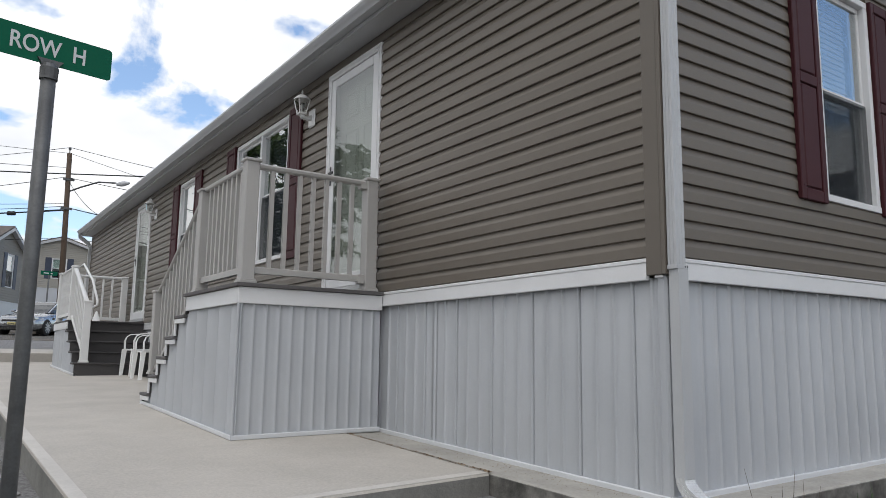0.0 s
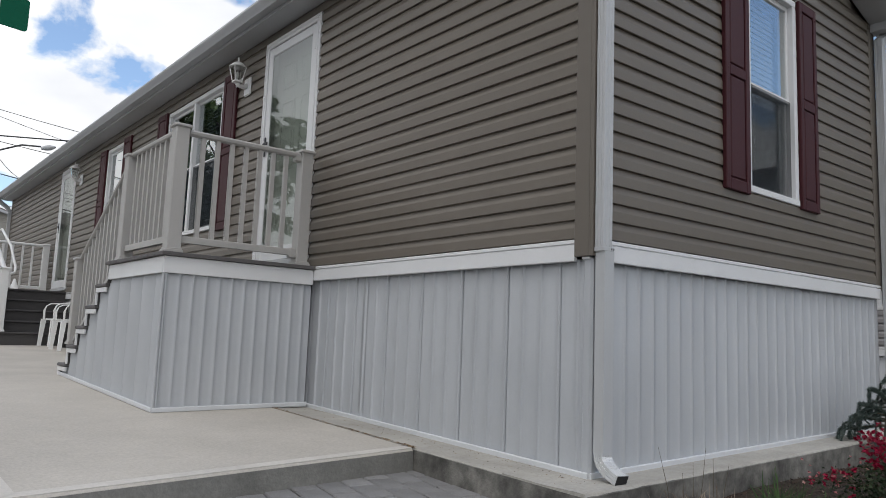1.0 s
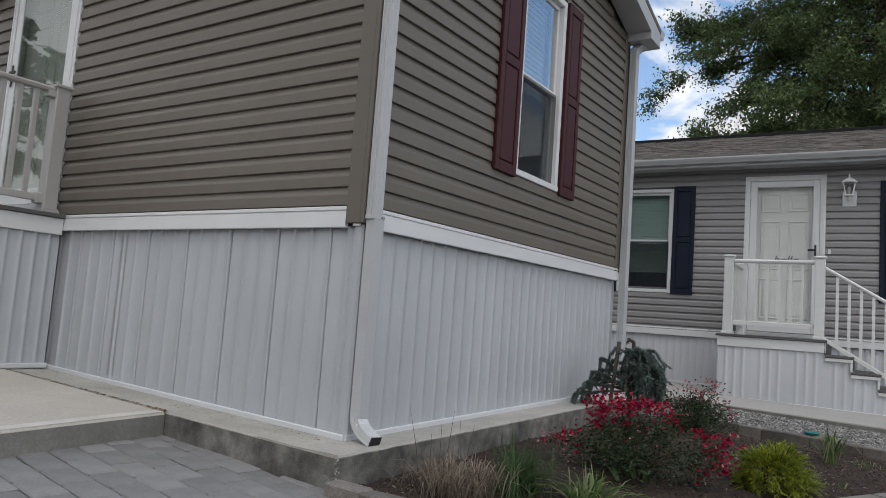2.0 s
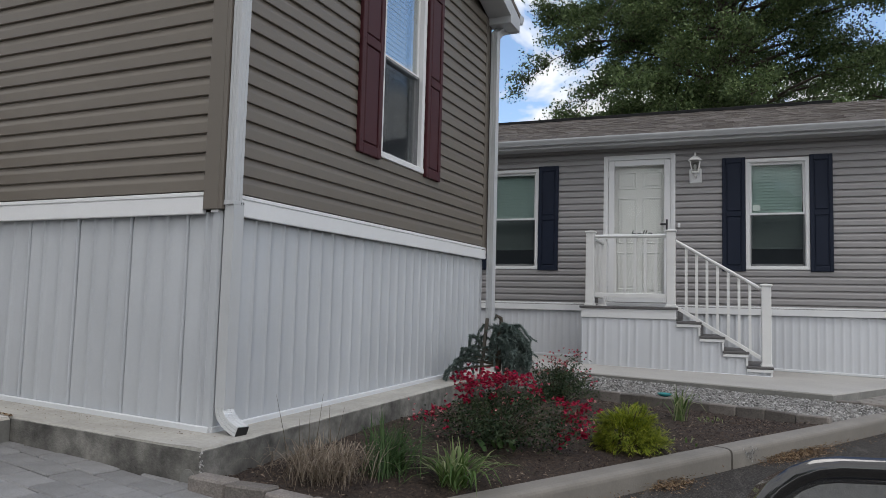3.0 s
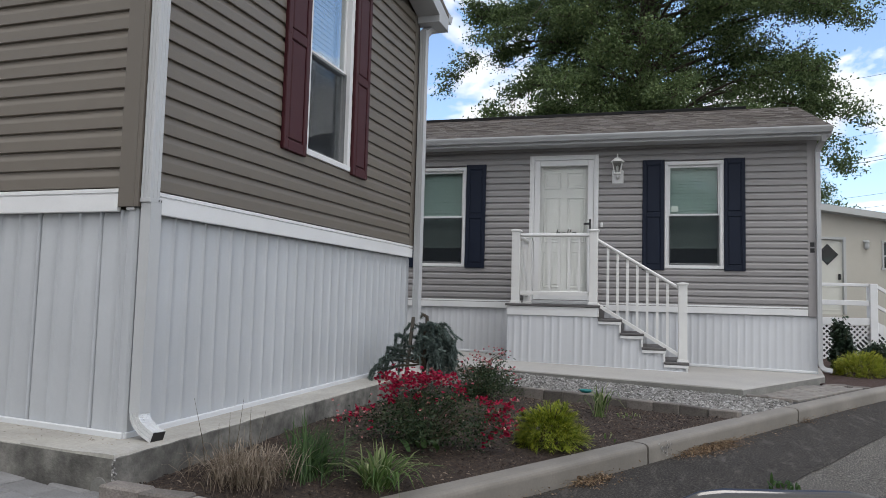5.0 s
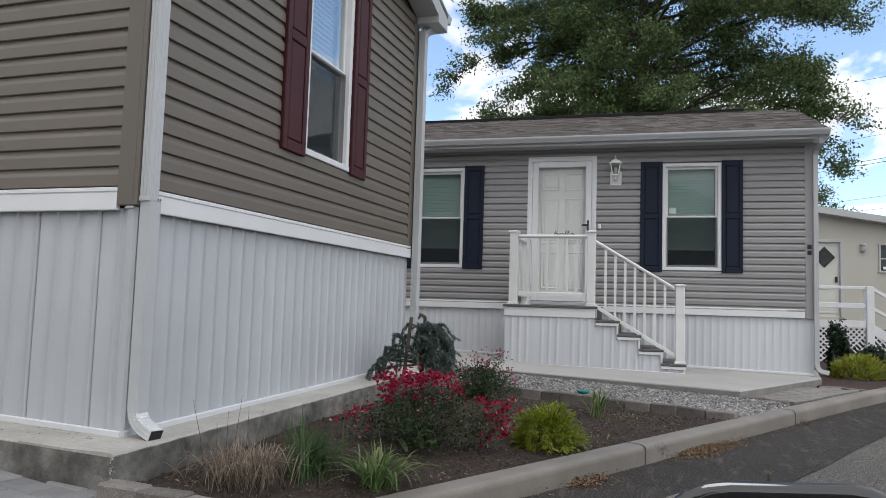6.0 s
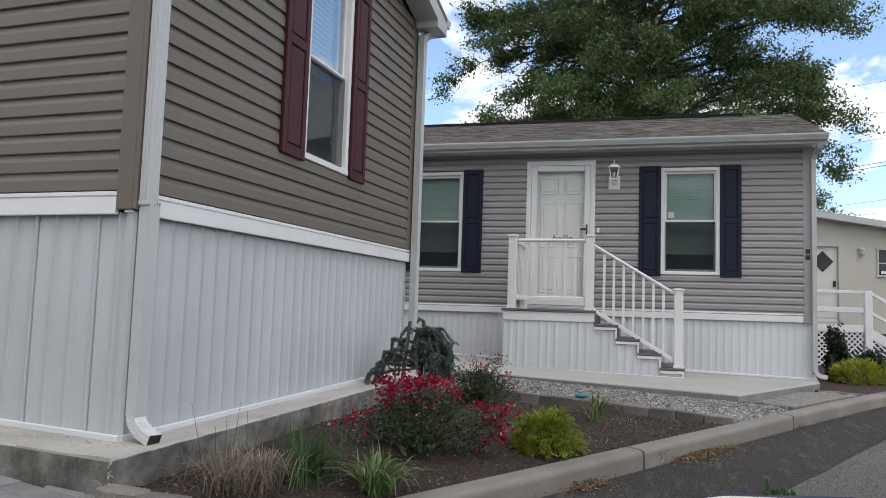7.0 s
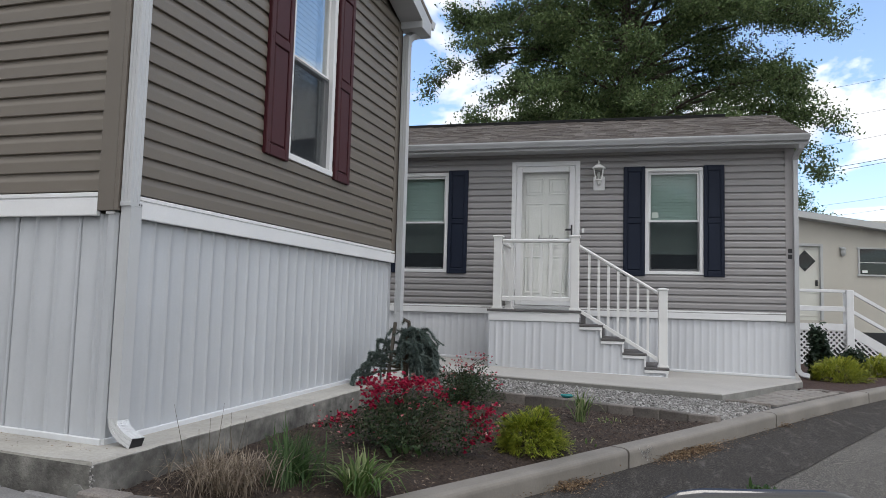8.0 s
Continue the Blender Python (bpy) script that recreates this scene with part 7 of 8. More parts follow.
street_sign(-2.80, 1.16, ground_of(-2.8, 1.16), 1.80, 11, 0.60, 0.152, -0.03, "green street name sign on a galvanised steel pole", "ROW  H")

# ---- plastic chairs ----
M_PLASTIC = surface("white_plastic", (0.78, 0.78, 0.77), 0.35, var=0.04, bump=0.01)


def plastic_chair():
    """Monobloc chair that faces -x: seat, back, curved arms, splayed legs."""
    root = thing("plastic_chair", "white moulded plastic armchair standing on the patio", "chair", group="patio chairs")
    part("seat", Geo().box(-0.22, 0.20, -0.21, 0.21, 0.40, 0.425, 0.01), M_PLASTIC, root)
    for y in (-0.25, 0.25):
        part("leg", Geo().sweep([(-0.022, -0.016), (0.022, -0.016), (0.026, 0.016), (-0.026, 0.016)], [((-0.25, y * 1.04, 0), (1, 0, 0), (0, 1, 0)), ((-0.22, y, 0.42), (1.5, 0, 0), (0, 1, 0))]), M_PLASTIC, root)
        part("leg", Geo().sweep([(-0.022, -0.016), (0.022, -0.016), (0.026, 0.016), (-0.026, 0.016)], [((0.27, y * 0.98, 0), (1, 0, 0), (0, 1, 0)), ((0.22, y * 0.95, 0.42), (1.5, 0, 0), (0, 1, 0))]), M_PLASTIC, root)
        pts = [(-0.22, y, 0.42), (-0.225, y, 0.55), (-0.20, y, 0.62), (-0.14, y, 0.655), (0.0, y, 0.665), (0.14, y * 0.97, 0.69), (0.24, y * 0.9, 0.74)]
        part("armrest", Geo().sweep([(-0.028, -0.008), (0.028, -0.008), (0.028, 0.008), (-0.028, 0.008)], [(p, (0, 1, 0), n) for p, n in zip(pts, ((1, 0, 0), (1, 0, 0.2), (0.6, 0, 0.8), (0.2, 0, 1), (0, 0, 1), (-0.15, 0, 1), (-0.3, 0, 1)))]), M_PLASTIC, root)
    back = Geo()
    for k in range(5):
        y = -0.16 + k * 0.08
        back.sweep([(-0.026, -0.006), (0.026, -0.006), (0.026, 0.006), (-0.026, 0.006)], [((0.19, y, 0.42), (0, 1, 0), (1, 0, 0)), ((0.26, y, 0.80), (0, 1, 0), (1, 0, 0))])
    back.box(0.245, 0.275, -0.22, 0.22, 0.78, 0.84, 0.012)
    part("backrest", back, M_PLASTIC, root)
    return root


ch = plastic_chair()
ch.matrix_basis = pose(-0.33, 9.2, patio_z(-0.33, 9.2))
copy_thing(ch, pose(-0.32, 9.98, patio_z(-0.32, 9.98), 0, 0, 4))

# small white litter cone on the further deck
part_cone = thing("white_cone", "small white plastic cone standing on the dark deck", "cone", m=pose(-0.62, 12.6, 1.07))
part("shell", Geo().lathe((0, 0, 0), [(0.09, 0), (0.09, 0.015), (0.075, 0.02), (0.02, 0.22), (0.0, 0.23)], 10), M_PLASTIC, part_cone, smooth=True)

# ---- the car's own door mirror, close to the lens ----
M_MIRROR = bpy.data.materials.new("mirror_glass")
M_MIRROR.use_nodes = True
_p = M_MIRROR.node_tree.nodes["Principled BSDF"]
_p.inputs["Base Color"].default_value, _p.inputs["Metallic"].default_value, _p.inputs["Roughness"].default_value = (0.72, 0.75, 0.77, 1), 1.0, 0.03


def rounded(w, h, r, n=6):
    out = []
    for cx, cz, a0 in ((w / 2 - r, -h / 2 + r, -90), (w / 2 - r, h / 2 - r, 0), (-w / 2 + r, h / 2 - r, 90), (-w / 2 + r, -h / 2 + r, 180)):
        out += [(cx + r * math.cos(radians(a0 + 90 * k / n)), cz + r * math.sin(radians(a0 + 90 * k / n))) for k in range(n + 1)]
    return out


def loft(rings):
    g = Geo()
    n = len(rings[0])
    for ring in rings:
        g.v.extend(ring)
    for i in range(len(rings) - 1):
        g.f += [(i * n + k, i * n + (k + 1) % n, (i + 1) * n + (k + 1) % n, (i + 1) * n + k) for k in range(n)]
    return g


M_PIANO = surface("gloss_black", (0.008, 0.008, 0.009), 0.12, var=0.02, bump=0, coat=1.0)
HEAD = Vector((0.88, -0.475, 0)).normalized()
car_door = thing("car", "dark car with a glossy black wing mirror", "car", m=pose(-2.437, -2.721, ground_of(-2.4, -2.7)))
mm = pose(0, 0, 0.3185 - ground_of(-2.4, -2.7)) @ pose(0, 0, 0, 0, 0, -70)
a = [(x, 0.0, z) for x, z in rounded(0.213, 0.132, 0.063)]
b = [(x, -0.006, z) for x, z in rounded(0.204, 0.124, 0.060)]
c = [(x, 0.0, z) for x, z in rounded(0.178, 0.097, 0.046)]
c2 = [(x, 0.012, z) for x, z in rounded(0.176, 0.095, 0.045)]
d = [(x, 0.05, z) for x, z in rounded(0.186, 0.096, 0.047)]
e = [(x * 0.9, 0.085, z) for x, z in rounded(0.14, 0.062, 0.03)]
g = loft([a, d, e])
g.f.append(tuple(len(g.v) - len(e) + k for k in range(len(e))))
housing = part("mirror_housing", g, M_PIANO, car_door, "glossy black mirror housing", smooth=True, m=mm)
part("bezel", loft([c2, c, b, a]), M_PIANO, housing, "black mirror bezel", smooth=True)
part("mirror_glass", Geo().add([(x, 0.010, z) for x, z in rounded(0.178, 0.097, 0.046)], [tuple(range(28))]), M_MIRROR, housing)
part("mirror_arm", Geo().tube([(0.03, 0.045, -0.05), (0.06, 0.03, -0.11), (0.11, 0.0, -0.17)], [0.022, 0.026, 0.035], 8), M_BLACK, car_door, smooth=True, m=mm)
side = Vector((HEAD.y, -HEAD.x, 0))
door = Geo()
path = []
for k in range(9):
    q = Vector((0.10, -0.14, 0)) + HEAD * (-0.42 + k * 0.16)
    path.append((q, side, (0, 0, 1)))
door.sweep([(0.0, 0.28), (-0.035, 0.45), (-0.02, 0.62), (0.01, 0.70), (0.05, 0.70), (0.05, 0.28)], path)
M_CARPAINT = surface("dark_car_paint", (0.03, 0.03, 0.034), 0.25, 0.3, var=0.03, bump=0, coat=0.6)
part("door_panel", door, M_CARPAINT, car_door)
part("sill_panel", Geo().sweep([(-0.02, 0.14), (-0.03, 0.275), (0.05, 0.275), (0.05, 0.14)], path), M_BLACK, car_door)
part("tyre", Geo().tube([tuple(Vector((0.10, -0.14, 0.30)) + HEAD * 1.25 + side * o) for o in (0.0, 0.03, 0.17, 0.20)], [0.24, 0.30, 0.30, 0.24], 24), M_BLACK, car_door)

# ---- asphalt strip, litter by the kerb ----
g = Geo()
for i in range(41):
    x = -1.2 + 17.2 * i / 40
    y = kerb_y(x) - 0.012 * max(0, x - 5) ** 2 + 0.02
    wob = 0.03 * noise.noise((x * 1.7, 0, 0))
    wide = max(0.5, 0.86 - 0.062 * (x - 3)) + wob
    for o in (0.0, wide * 0.33, wide * 0.66, wide):
        yy = y - o
        g.v.append((x - 0.4 * o, yy + 0.1 * o, ground_of(x - 0.4 * o, yy) + 0.005))
g.f = [(i * 4 + j, (i + 1) * 4 + j, (i + 1) * 4 + j + 1, i * 4 + j + 1) for i in range(40) for j in range(3)]
tagged(part("asphalt_strip", g, M_ASPHALT_DUSTY), "dark newer asphalt strip with dusty scuffs along the kerb", "road", kind="structure")
rnd = random.Random(77)
g = Geo()
nrm = Vector((0.515, 1, 0)).normalized()
for _ in range(70):
    q = 2.47 + rnd.gauss(0, 0.035)
    u = rnd.gauss(-0.05, 0.022)
    r = rnd.uniform(0.003, 0.010)
    c = Vector((q, kerb_y(q), kerb_z(q) + u)) - nrm * 0.0115
    al = Vector((nrm.y, -nrm.x, 0))
    g.add([c + al * r, c + Vector((0, 0, r * 1.2)) - nrm * 0.003, c - al * r * 1.1, c - Vector((0, 0, r))], [(0, 1, 3), (1, 2, 3)])
part("spalled_patch", g, M_STONE, kerb, "rough spalled concrete patch")
M_LITTER = leafy("leaf_litter", [(0.055, 0.033, 0.018), (0.15, 0.092, 0.048), (0.34, 0.25, 0.155)], 0.8, False)
rnd = random.Random(17)
g = Geo()
for cx, sp, n in ((2.90, 0.17, 1700), (3.15, 0.16, 800), (1.62, 0.11, 850), (4.72, 0.07, 140), (3.7, 0.4, 160), (1.0, 0.3, 110), (5.6, 0.5, 90)):
    for _ in range(n):
        x = cx + rnd.gauss(0, sp)
        o = abs(rnd.gauss(0.0, 0.055)) + 0.012
        y = kerb_y(x) - o * 1.05
        p = Vector((x - 0.46 * o, y, ground_of(x, y) + 0.008 + rnd.uniform(0, 0.045) * max(0, 1 - o * 8)))
        q = Euler((rnd.uniform(-0.6, 0.6), rnd.uniform(-0.6, 0.6), rnd.uniform(0, 6.3))).to_matrix()
        s = rnd.uniform(0.004, 0.012)
        g.add([p + q @ Vector(v) * s for v in ((-1, 0, 0), (0, -0.45, 0.15), (1, 0, 0), (0, 0.45, 0.15))], [(0, 1, 2), (0, 2, 3)])
tagged(part("leaf_litter", g, M_LITTER), "dry brown leaves swept against the kerb", "leaves", kind="stuff")
rnd = random.Random(23)
g = Geo()
for cy, sp, n, off in ((0.55, 0.22, 60, 0.12), (0.95, 0.2, 50, 0.08), (1.6, 0.6, 90, 0.2), (3.2, 0.9, 60, 0.1), (0.1, 0.1, 22, 0.12)):
    for _ in range(n):
        y = max(-0.1, cy + rnd.gauss(0, sp))
        x = -0.03 - abs(rnd.gauss(0, off)) % 0.27
        p = Vector((x, y, ledge_z(x, y) + 0.009))
        q = Euler((rnd.uniform(-0.4, 0.4), rnd.uniform(-0.4, 0.4), rnd.uniform(0, 6.3))).to_matrix()
        w = rnd.uniform(0.002, 0.007)
        g.add([p + q @ Vector(v) * w for v in ((-1, 0, 0), (0, -0.6, 0.2), (1, 0, 0), (0, 0.6, 0.2))], [(0, 1, 2), (0, 2, 3)])
for _ in range(420):
    y = 1.06 + 2.0 * rnd.random() ** 1.3
    x = -0.318 + rnd.gauss(0, 0.011)
    p = Vector((x, y, max(ledge_z(x, y) + 0.006, patio_z(x, y) if x < -0.33 else -1) + rnd.uniform(0.001, 0.006)))
    q = Euler((rnd.uniform(-0.5, 0.5), rnd.uniform(-0.5, 0.5), rnd.uniform(0, 6.3))).to_matrix()
    w = rnd.uniform(0.004, 0.011)
    g.add([p + q @ Vector(v) * w for v in ((-1, 0, 0), (0, -0.6, 0.2), (1, 0, 0), (0, 0.6, 0.2))], [(0, 1, 2), (0, 2, 3)])
tagged(part("soil_crumbs", g, M_LITTER), "dark crumbs of soil and dry leaf on the ledge", "debris", kind="stuff")
tagged(part("paper_scrap", Geo().add([(0, 0, 0.004), (0.06, 0.01, 0.012), (0.075, 0.05, 0.006), (0.02, 0.055, 0.018)], [(0, 1, 3), (1, 2, 3)]), surface("paper", (0.7, 0.7, 0.68), 0.8, bump=0), m=pose(0.93, -1.95, ground_of(0.93, -1.95) + 0.005)), "crumpled white paper scrap lying on the asphalt", "litter")
tuft("weed", 1.95, -3.17, ground_of(1.95, -3.17), 22, 0.07, 0.07, 0.02, M_GRASS, "small green weed in the asphalt seam", "plant", 90)

# further bed and paver strip by the grey house's corner
outline = [(x, kerb_y(x) - 0.012 * max(0, x - 5) ** 2 + 0.16) for x in (7.0, 7.8, 8.6, 9.4, 10.2, 11.0, 12.0, 13.0)]
tagged(part("further_bed", prism(outline + [(13.4, -5.0), (9.6, -3.6), (7.75, -4.0)], lambda x, y: -0.345 + 0.008 * (x - 7.5), lambda x, y: -0.7), M_MULCH_RED), "red-brown mulched bed beyond the grey house", "soil", kind="structure")
strip = tagged(part("paver_strip", prism([(5.02, -3.62), (5.03, -3.08), (7.2, -4.0), (7.18, -4.74), (6.6, -4.44)], lambda x, y: -0.352 + 0.006 * (x - 5), lambda x, y: -0.6), M_SAND), "small grey paver landing beside the kerb", "paving", kind="structure")
rnd = random.Random(6)
pm = Geo().box(-0.0975, 0.0975, -0.0475, 0.0475, -0.05, 0.0, 0.004).mesh("paver", M_PAVER_BUFF)
for j in range(9):
    for i in range(-1, 17):
        p = Vector((4.74, -3.452, 0)) + Vector((0.889, -0.458, 0)) * (0.20 * i + (0.10 if j % 2 else 0.20)) + Vector((0.458, 0.889, 0)) * (0.062 + 0.1 * j)
        if p.x > 7.0 or p.x < 5.17:
            continue
        part("paver", pm, None, strip, m=pose(p.x, p.y, -0.335 + 0.006 * (p.x - 5) + rnd.uniform(-0.003, 0.003), rnd.uniform(-0.7, 0.7), rnd.uniform(-0.7, 0.7), -27.3))
blocks("edging", [(5.045, -3.17, -0.284), (5.035, -3.60, -0.294)], 0.22, 0.1, "dark block border of the paver landing", 0.09, 8)
blocks("edging", [(7.13, -4.18, -0.308), (7.11, -4.70, -0.318)], 0.26, 0.1, "dark block border before the further bed", 0.09, 9)

# ---- the cream house beyond ----
# near-black tint puts the unlit interior into the glass
M_GLASS_DIM = pane_glass("dim_glass", (0.10, 0.105, 0.10), low=0.02, high=0.3)
M_CREAM = surface("cream_stucco", (0.45, 0.43, 0.38), 0.8, var=0.08, scale=1.0, fine=0.06, bump=0.2, bump_scale=60)
M_CREAM_DOOR = surface("old_white_door", (0.55, 0.55, 0.50), 0.6, var=0.1, fine=0.05, bump=0.05)
M_FASCIA = surface("grey_fascia", (0.42, 0.43, 0.43), 0.5, var=0.06, bump=0.02)
C_M = frame_of((16.03, -5.42, -0.35), (0.27, -0.963, 0), (0.963, 0.27, 0))
house_c = thing("house", "cream stucco cottage with a low grey-edged roof", "house", m=C_M)
c_holes = [(-0.62, 0.66, 0.92, 2.72), (1.50, 2.75, 2.0, 2.66)]
part("wall", wall_mesh(-4.5, 6.0, 0.0, 3.3, c_holes, 0.15, 0.0), M_CREAM, house_c)
g = Geo().add([(-4.5, 0, 3.3), (6.0, 0, 3.3), (6.0, 0.15, 3.3), (-4.5, 0.15, 3.3)], [(0, 1, 2, 3)])
roof = Geo()
v = [(s, y, z + dz) for s, z in ((-5.0, 3.52 + 0.12 * 5.0), (6.4, 3.36 - 0.118 * 6.2)) for y in (-0.28, 6.5) for dz in (-0.15, 0.0)]
roof.add(v, [(0, 1, 3, 2), (4, 6, 7, 5), (0, 4, 5, 1), (2, 3, 7, 6), (0, 2, 6, 4), (1, 5, 7, 3)])
part("roof", roof, M_FASCIA, house_c, "thin low-pitched roof with pale grey fascia")
part("wall", Geo().box(-4.5, 6.0, 6.0, 6.15, 0, 2.6).box(5.85, 6.0, 0.15, 6.0, 0, 2.5), M_CREAM, house_c)
dc = part("door", Geo().box(-0.62, -0.56, -0.03, 0.1, 0.92, 2.72, 0.004).box(0.60, 0.66, -0.03, 0.1, 0.92, 2.72, 0.004).box(-0.56, 0.60, -0.03, 0.1, 2.66, 2.72, 0.004), M_FASCIA, house_c, "weathered white door with a diamond light")
part("door_leaf", Geo().box(-0.56, 0.60, 0.04, 0.08, 0.92, 2.66).box(-0.2, 0.55, 0.03, 0.04, 1.55, 1.60, 0.003).box(-0.2, 0.55, 0.03, 0.04, 1.0, 1.04, 0.003), M_CREAM_DOOR, dc)
dia = Geo().add([(0.26 + q[0] * 0.25, y, 2.31 + q[1] * 0.25) for y in (0.025, 0.04) for q in ((1, 0), (0, 1), (-1, 0), (0, -1))], [(0, 1, 2, 3), (7, 6, 5, 4), (0, 4, 5, 1), (1, 5, 6, 2), (2, 6, 7, 3), (3, 7, 4, 0)])
part("diamond_frame", dia, M_DARK, dc)
part("diamond_pane", Geo().add([(0.26 + q[0] * 0.2, 0.022, 2.31 + q[1] * 0.2) for q in ((1, 0), (0, 1), (-1, 0), (0, -1))], [(0, 1, 2, 3)]), M_GLASS_DIM, dc)
part("door_handle", Geo().box(0.50, 0.54, -0.02, 0.04, 1.72, 1.86, 0.006), M_BLACK, dc)
wc = part("window", Geo().box(1.46, 2.75, -0.03, 0.1, 2.62, 2.66, 0.004).box(1.46, 2.75, -0.04, 0.1, 1.98, 2.02, 0.004).box(1.48, 1.52, -0.03, 0.1, 2.02, 2.62, 0.004).box(1.52, 2.75, -0.02, 0.06, 2.29, 2.315, 0.003), M_FASCIA, house_c, "low sliding window with stickers")
part("pane", Geo().box(1.5, 2.75, 0.03, 0.034, 2.02, 2.62), M_GLASS_DIM, wc)
part("room_lining", Geo().box(1.4, 2.8, 0.2, 0.25, 1.8, 2.8), M_DARK, wc)
part("sticker", Geo().box(1.58, 1.70, -0.004, 0.0, 2.06, 2.12), M_WHITE, wc)
lc = thing("wall_lamp", "small ribbed glass bulkhead lamp on the cream wall", "wall lamp", m=C_M @ pose(1.12, 0, 2.50))
part("base", Geo().box(-0.07, 0.07, -0.03, 0.0, 0.10, 0.16, 0.01), M_FASCIA, lc)
part("globe", Geo().lathe((0, -0.055, -0.06), [(0.015, 0), (0.05, 0.025), (0.055, 0.10), (0.05, 0.15), (0.06, 0.16), (0.06, 0.185), (0.02, 0.2)], 12), M_FASCIA, lc, smooth=True)

# ramp with lattice before the cream house
M_TIMBER = surface("white_painted_timber", (0.70, 0.71, 0.72), 0.6, var=0.08, scale=4, fine=0.05, bump=0.08)
R_M = frame_of((12.95, -4.95, -0.36), (0.27, -0.963, 0), (0.963, 0.27, 0))
ramp = thing("porch", "white timber landing with lattice skirt and stair rail", "porch", m=R_M)
part("deck", Geo().box(-2.2, 1.15, 0.0, 1.4, 0.80, 0.86, 0.01), M_TIMBER, ramp)
part("skirt_board", Geo().box(-2.2, 1.15, -0.02, 0.0, 0.72, 0.86, 0.004), M_TIMBER, ramp)
for s in (-2.1, 1.08):
    part("post", Geo().box(s - 0.075, s + 0.075, -0.05, 0.10, -0.1, 1.53, 0.01), M_TIMBER, ramp)
for z0, z1 in ((1.47, 1.53), (1.10, 1.20)):
    part("rail", Geo().box(-2.1, 1.0, -0.02, 0.03, z0, z1, 0.006), M_TIMBER, ramp)
for dz in (0.0, -0.38):
    part("stair_rail", Geo().sweep([(-0.025, -0.035), (0.025, -0.035), (0.025, 0.035), (-0.025, 0.035)], [((1.15, 0, 1.48 + dz), (0, 1, 0), (0, 0, 1)), ((2.9, 0, 0.52 + dz), (0, 1, 0), (0, 0, 1))]), M_TIMBER, ramp)
part("stringer", Geo().sweep([(-0.02, -0.10), (0.02, -0.10), (0.02, 0.10), (-0.02, 0.10)], [((1.15, 0.02, 0.70), (0, 1, 0), (0, 0, 1)), ((2.5, 0.02, -0.06), (0, 1, 0), (0, 0, 1))]), M_TIMBER, ramp)
part("post", Geo().box(2.75, 2.87, -0.05, 0.07, -0.1, 0.72, 0.01), M_TIMBER, ramp)
lat = Geo()
s0, s1, z0, z1 = -2.1, 2.0, 0.02, 0.74
for k in range(-10, 46):
    for sg in (1, -1):
        base = s0 + k * 0.105
        pts = []
        x0 = base if sg > 0 else base + (z1 - z0)
        for z in (z0, z1):
            pts.append((base + (z - z0) if sg > 0 else base + (z1 - z), z))
        (xa, za), (xb, zb) = pts
        if min(xa, xb) < s0 or max(xa, xb) > s1:
            continue
        if max(xa, xb) > 1.15:
            za, zb = (z0, min(zb, z0 + max(0.05, (2.0 - max(xa, xb)) * 0.55 + 0.1))) if sg > 0 else (za, zb)
        w = 0.021
        y = 0.0 if sg > 0 else 0.008
        lat.add([(xa - w, y, za), (xa + w, y, za), (xb + w, y, zb), (xb - w, y, zb), (xa - w, y + 0.007, za), (xa + w, y + 0.007, za), (xb + w, y + 0.007, zb), (xb - w, y + 0.007, zb)],
                [(0, 1, 2, 3), (7, 6, 5, 4), (0, 4, 5, 1), (1, 5, 6, 2), (2, 6, 7, 3), (3, 7, 4, 0)])
tagged(part("lattice", lat, M_TIMBER, ramp), kind="stuff")
# added dark sheet for the shade under the landing
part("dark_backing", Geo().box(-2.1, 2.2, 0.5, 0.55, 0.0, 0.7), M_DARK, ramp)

# ---- neighbours across the far road ----
M_TAN = surface("tan_vinyl", (0.30, 0.285, 0.25), 0.6, var=0.05, fine=0.03, bump=0.05, jitter=0.03)
M_TAN_DARK = surface("taupe_vinyl_far", (0.21, 0.195, 0.17), 0.6, var=0.05, fine=0.03, bump=0.05, jitter=0.03)
M_SLATE = surface("slate_blue_shutter", (0.035, 0.045, 0.075), 0.5, bump=0.05)


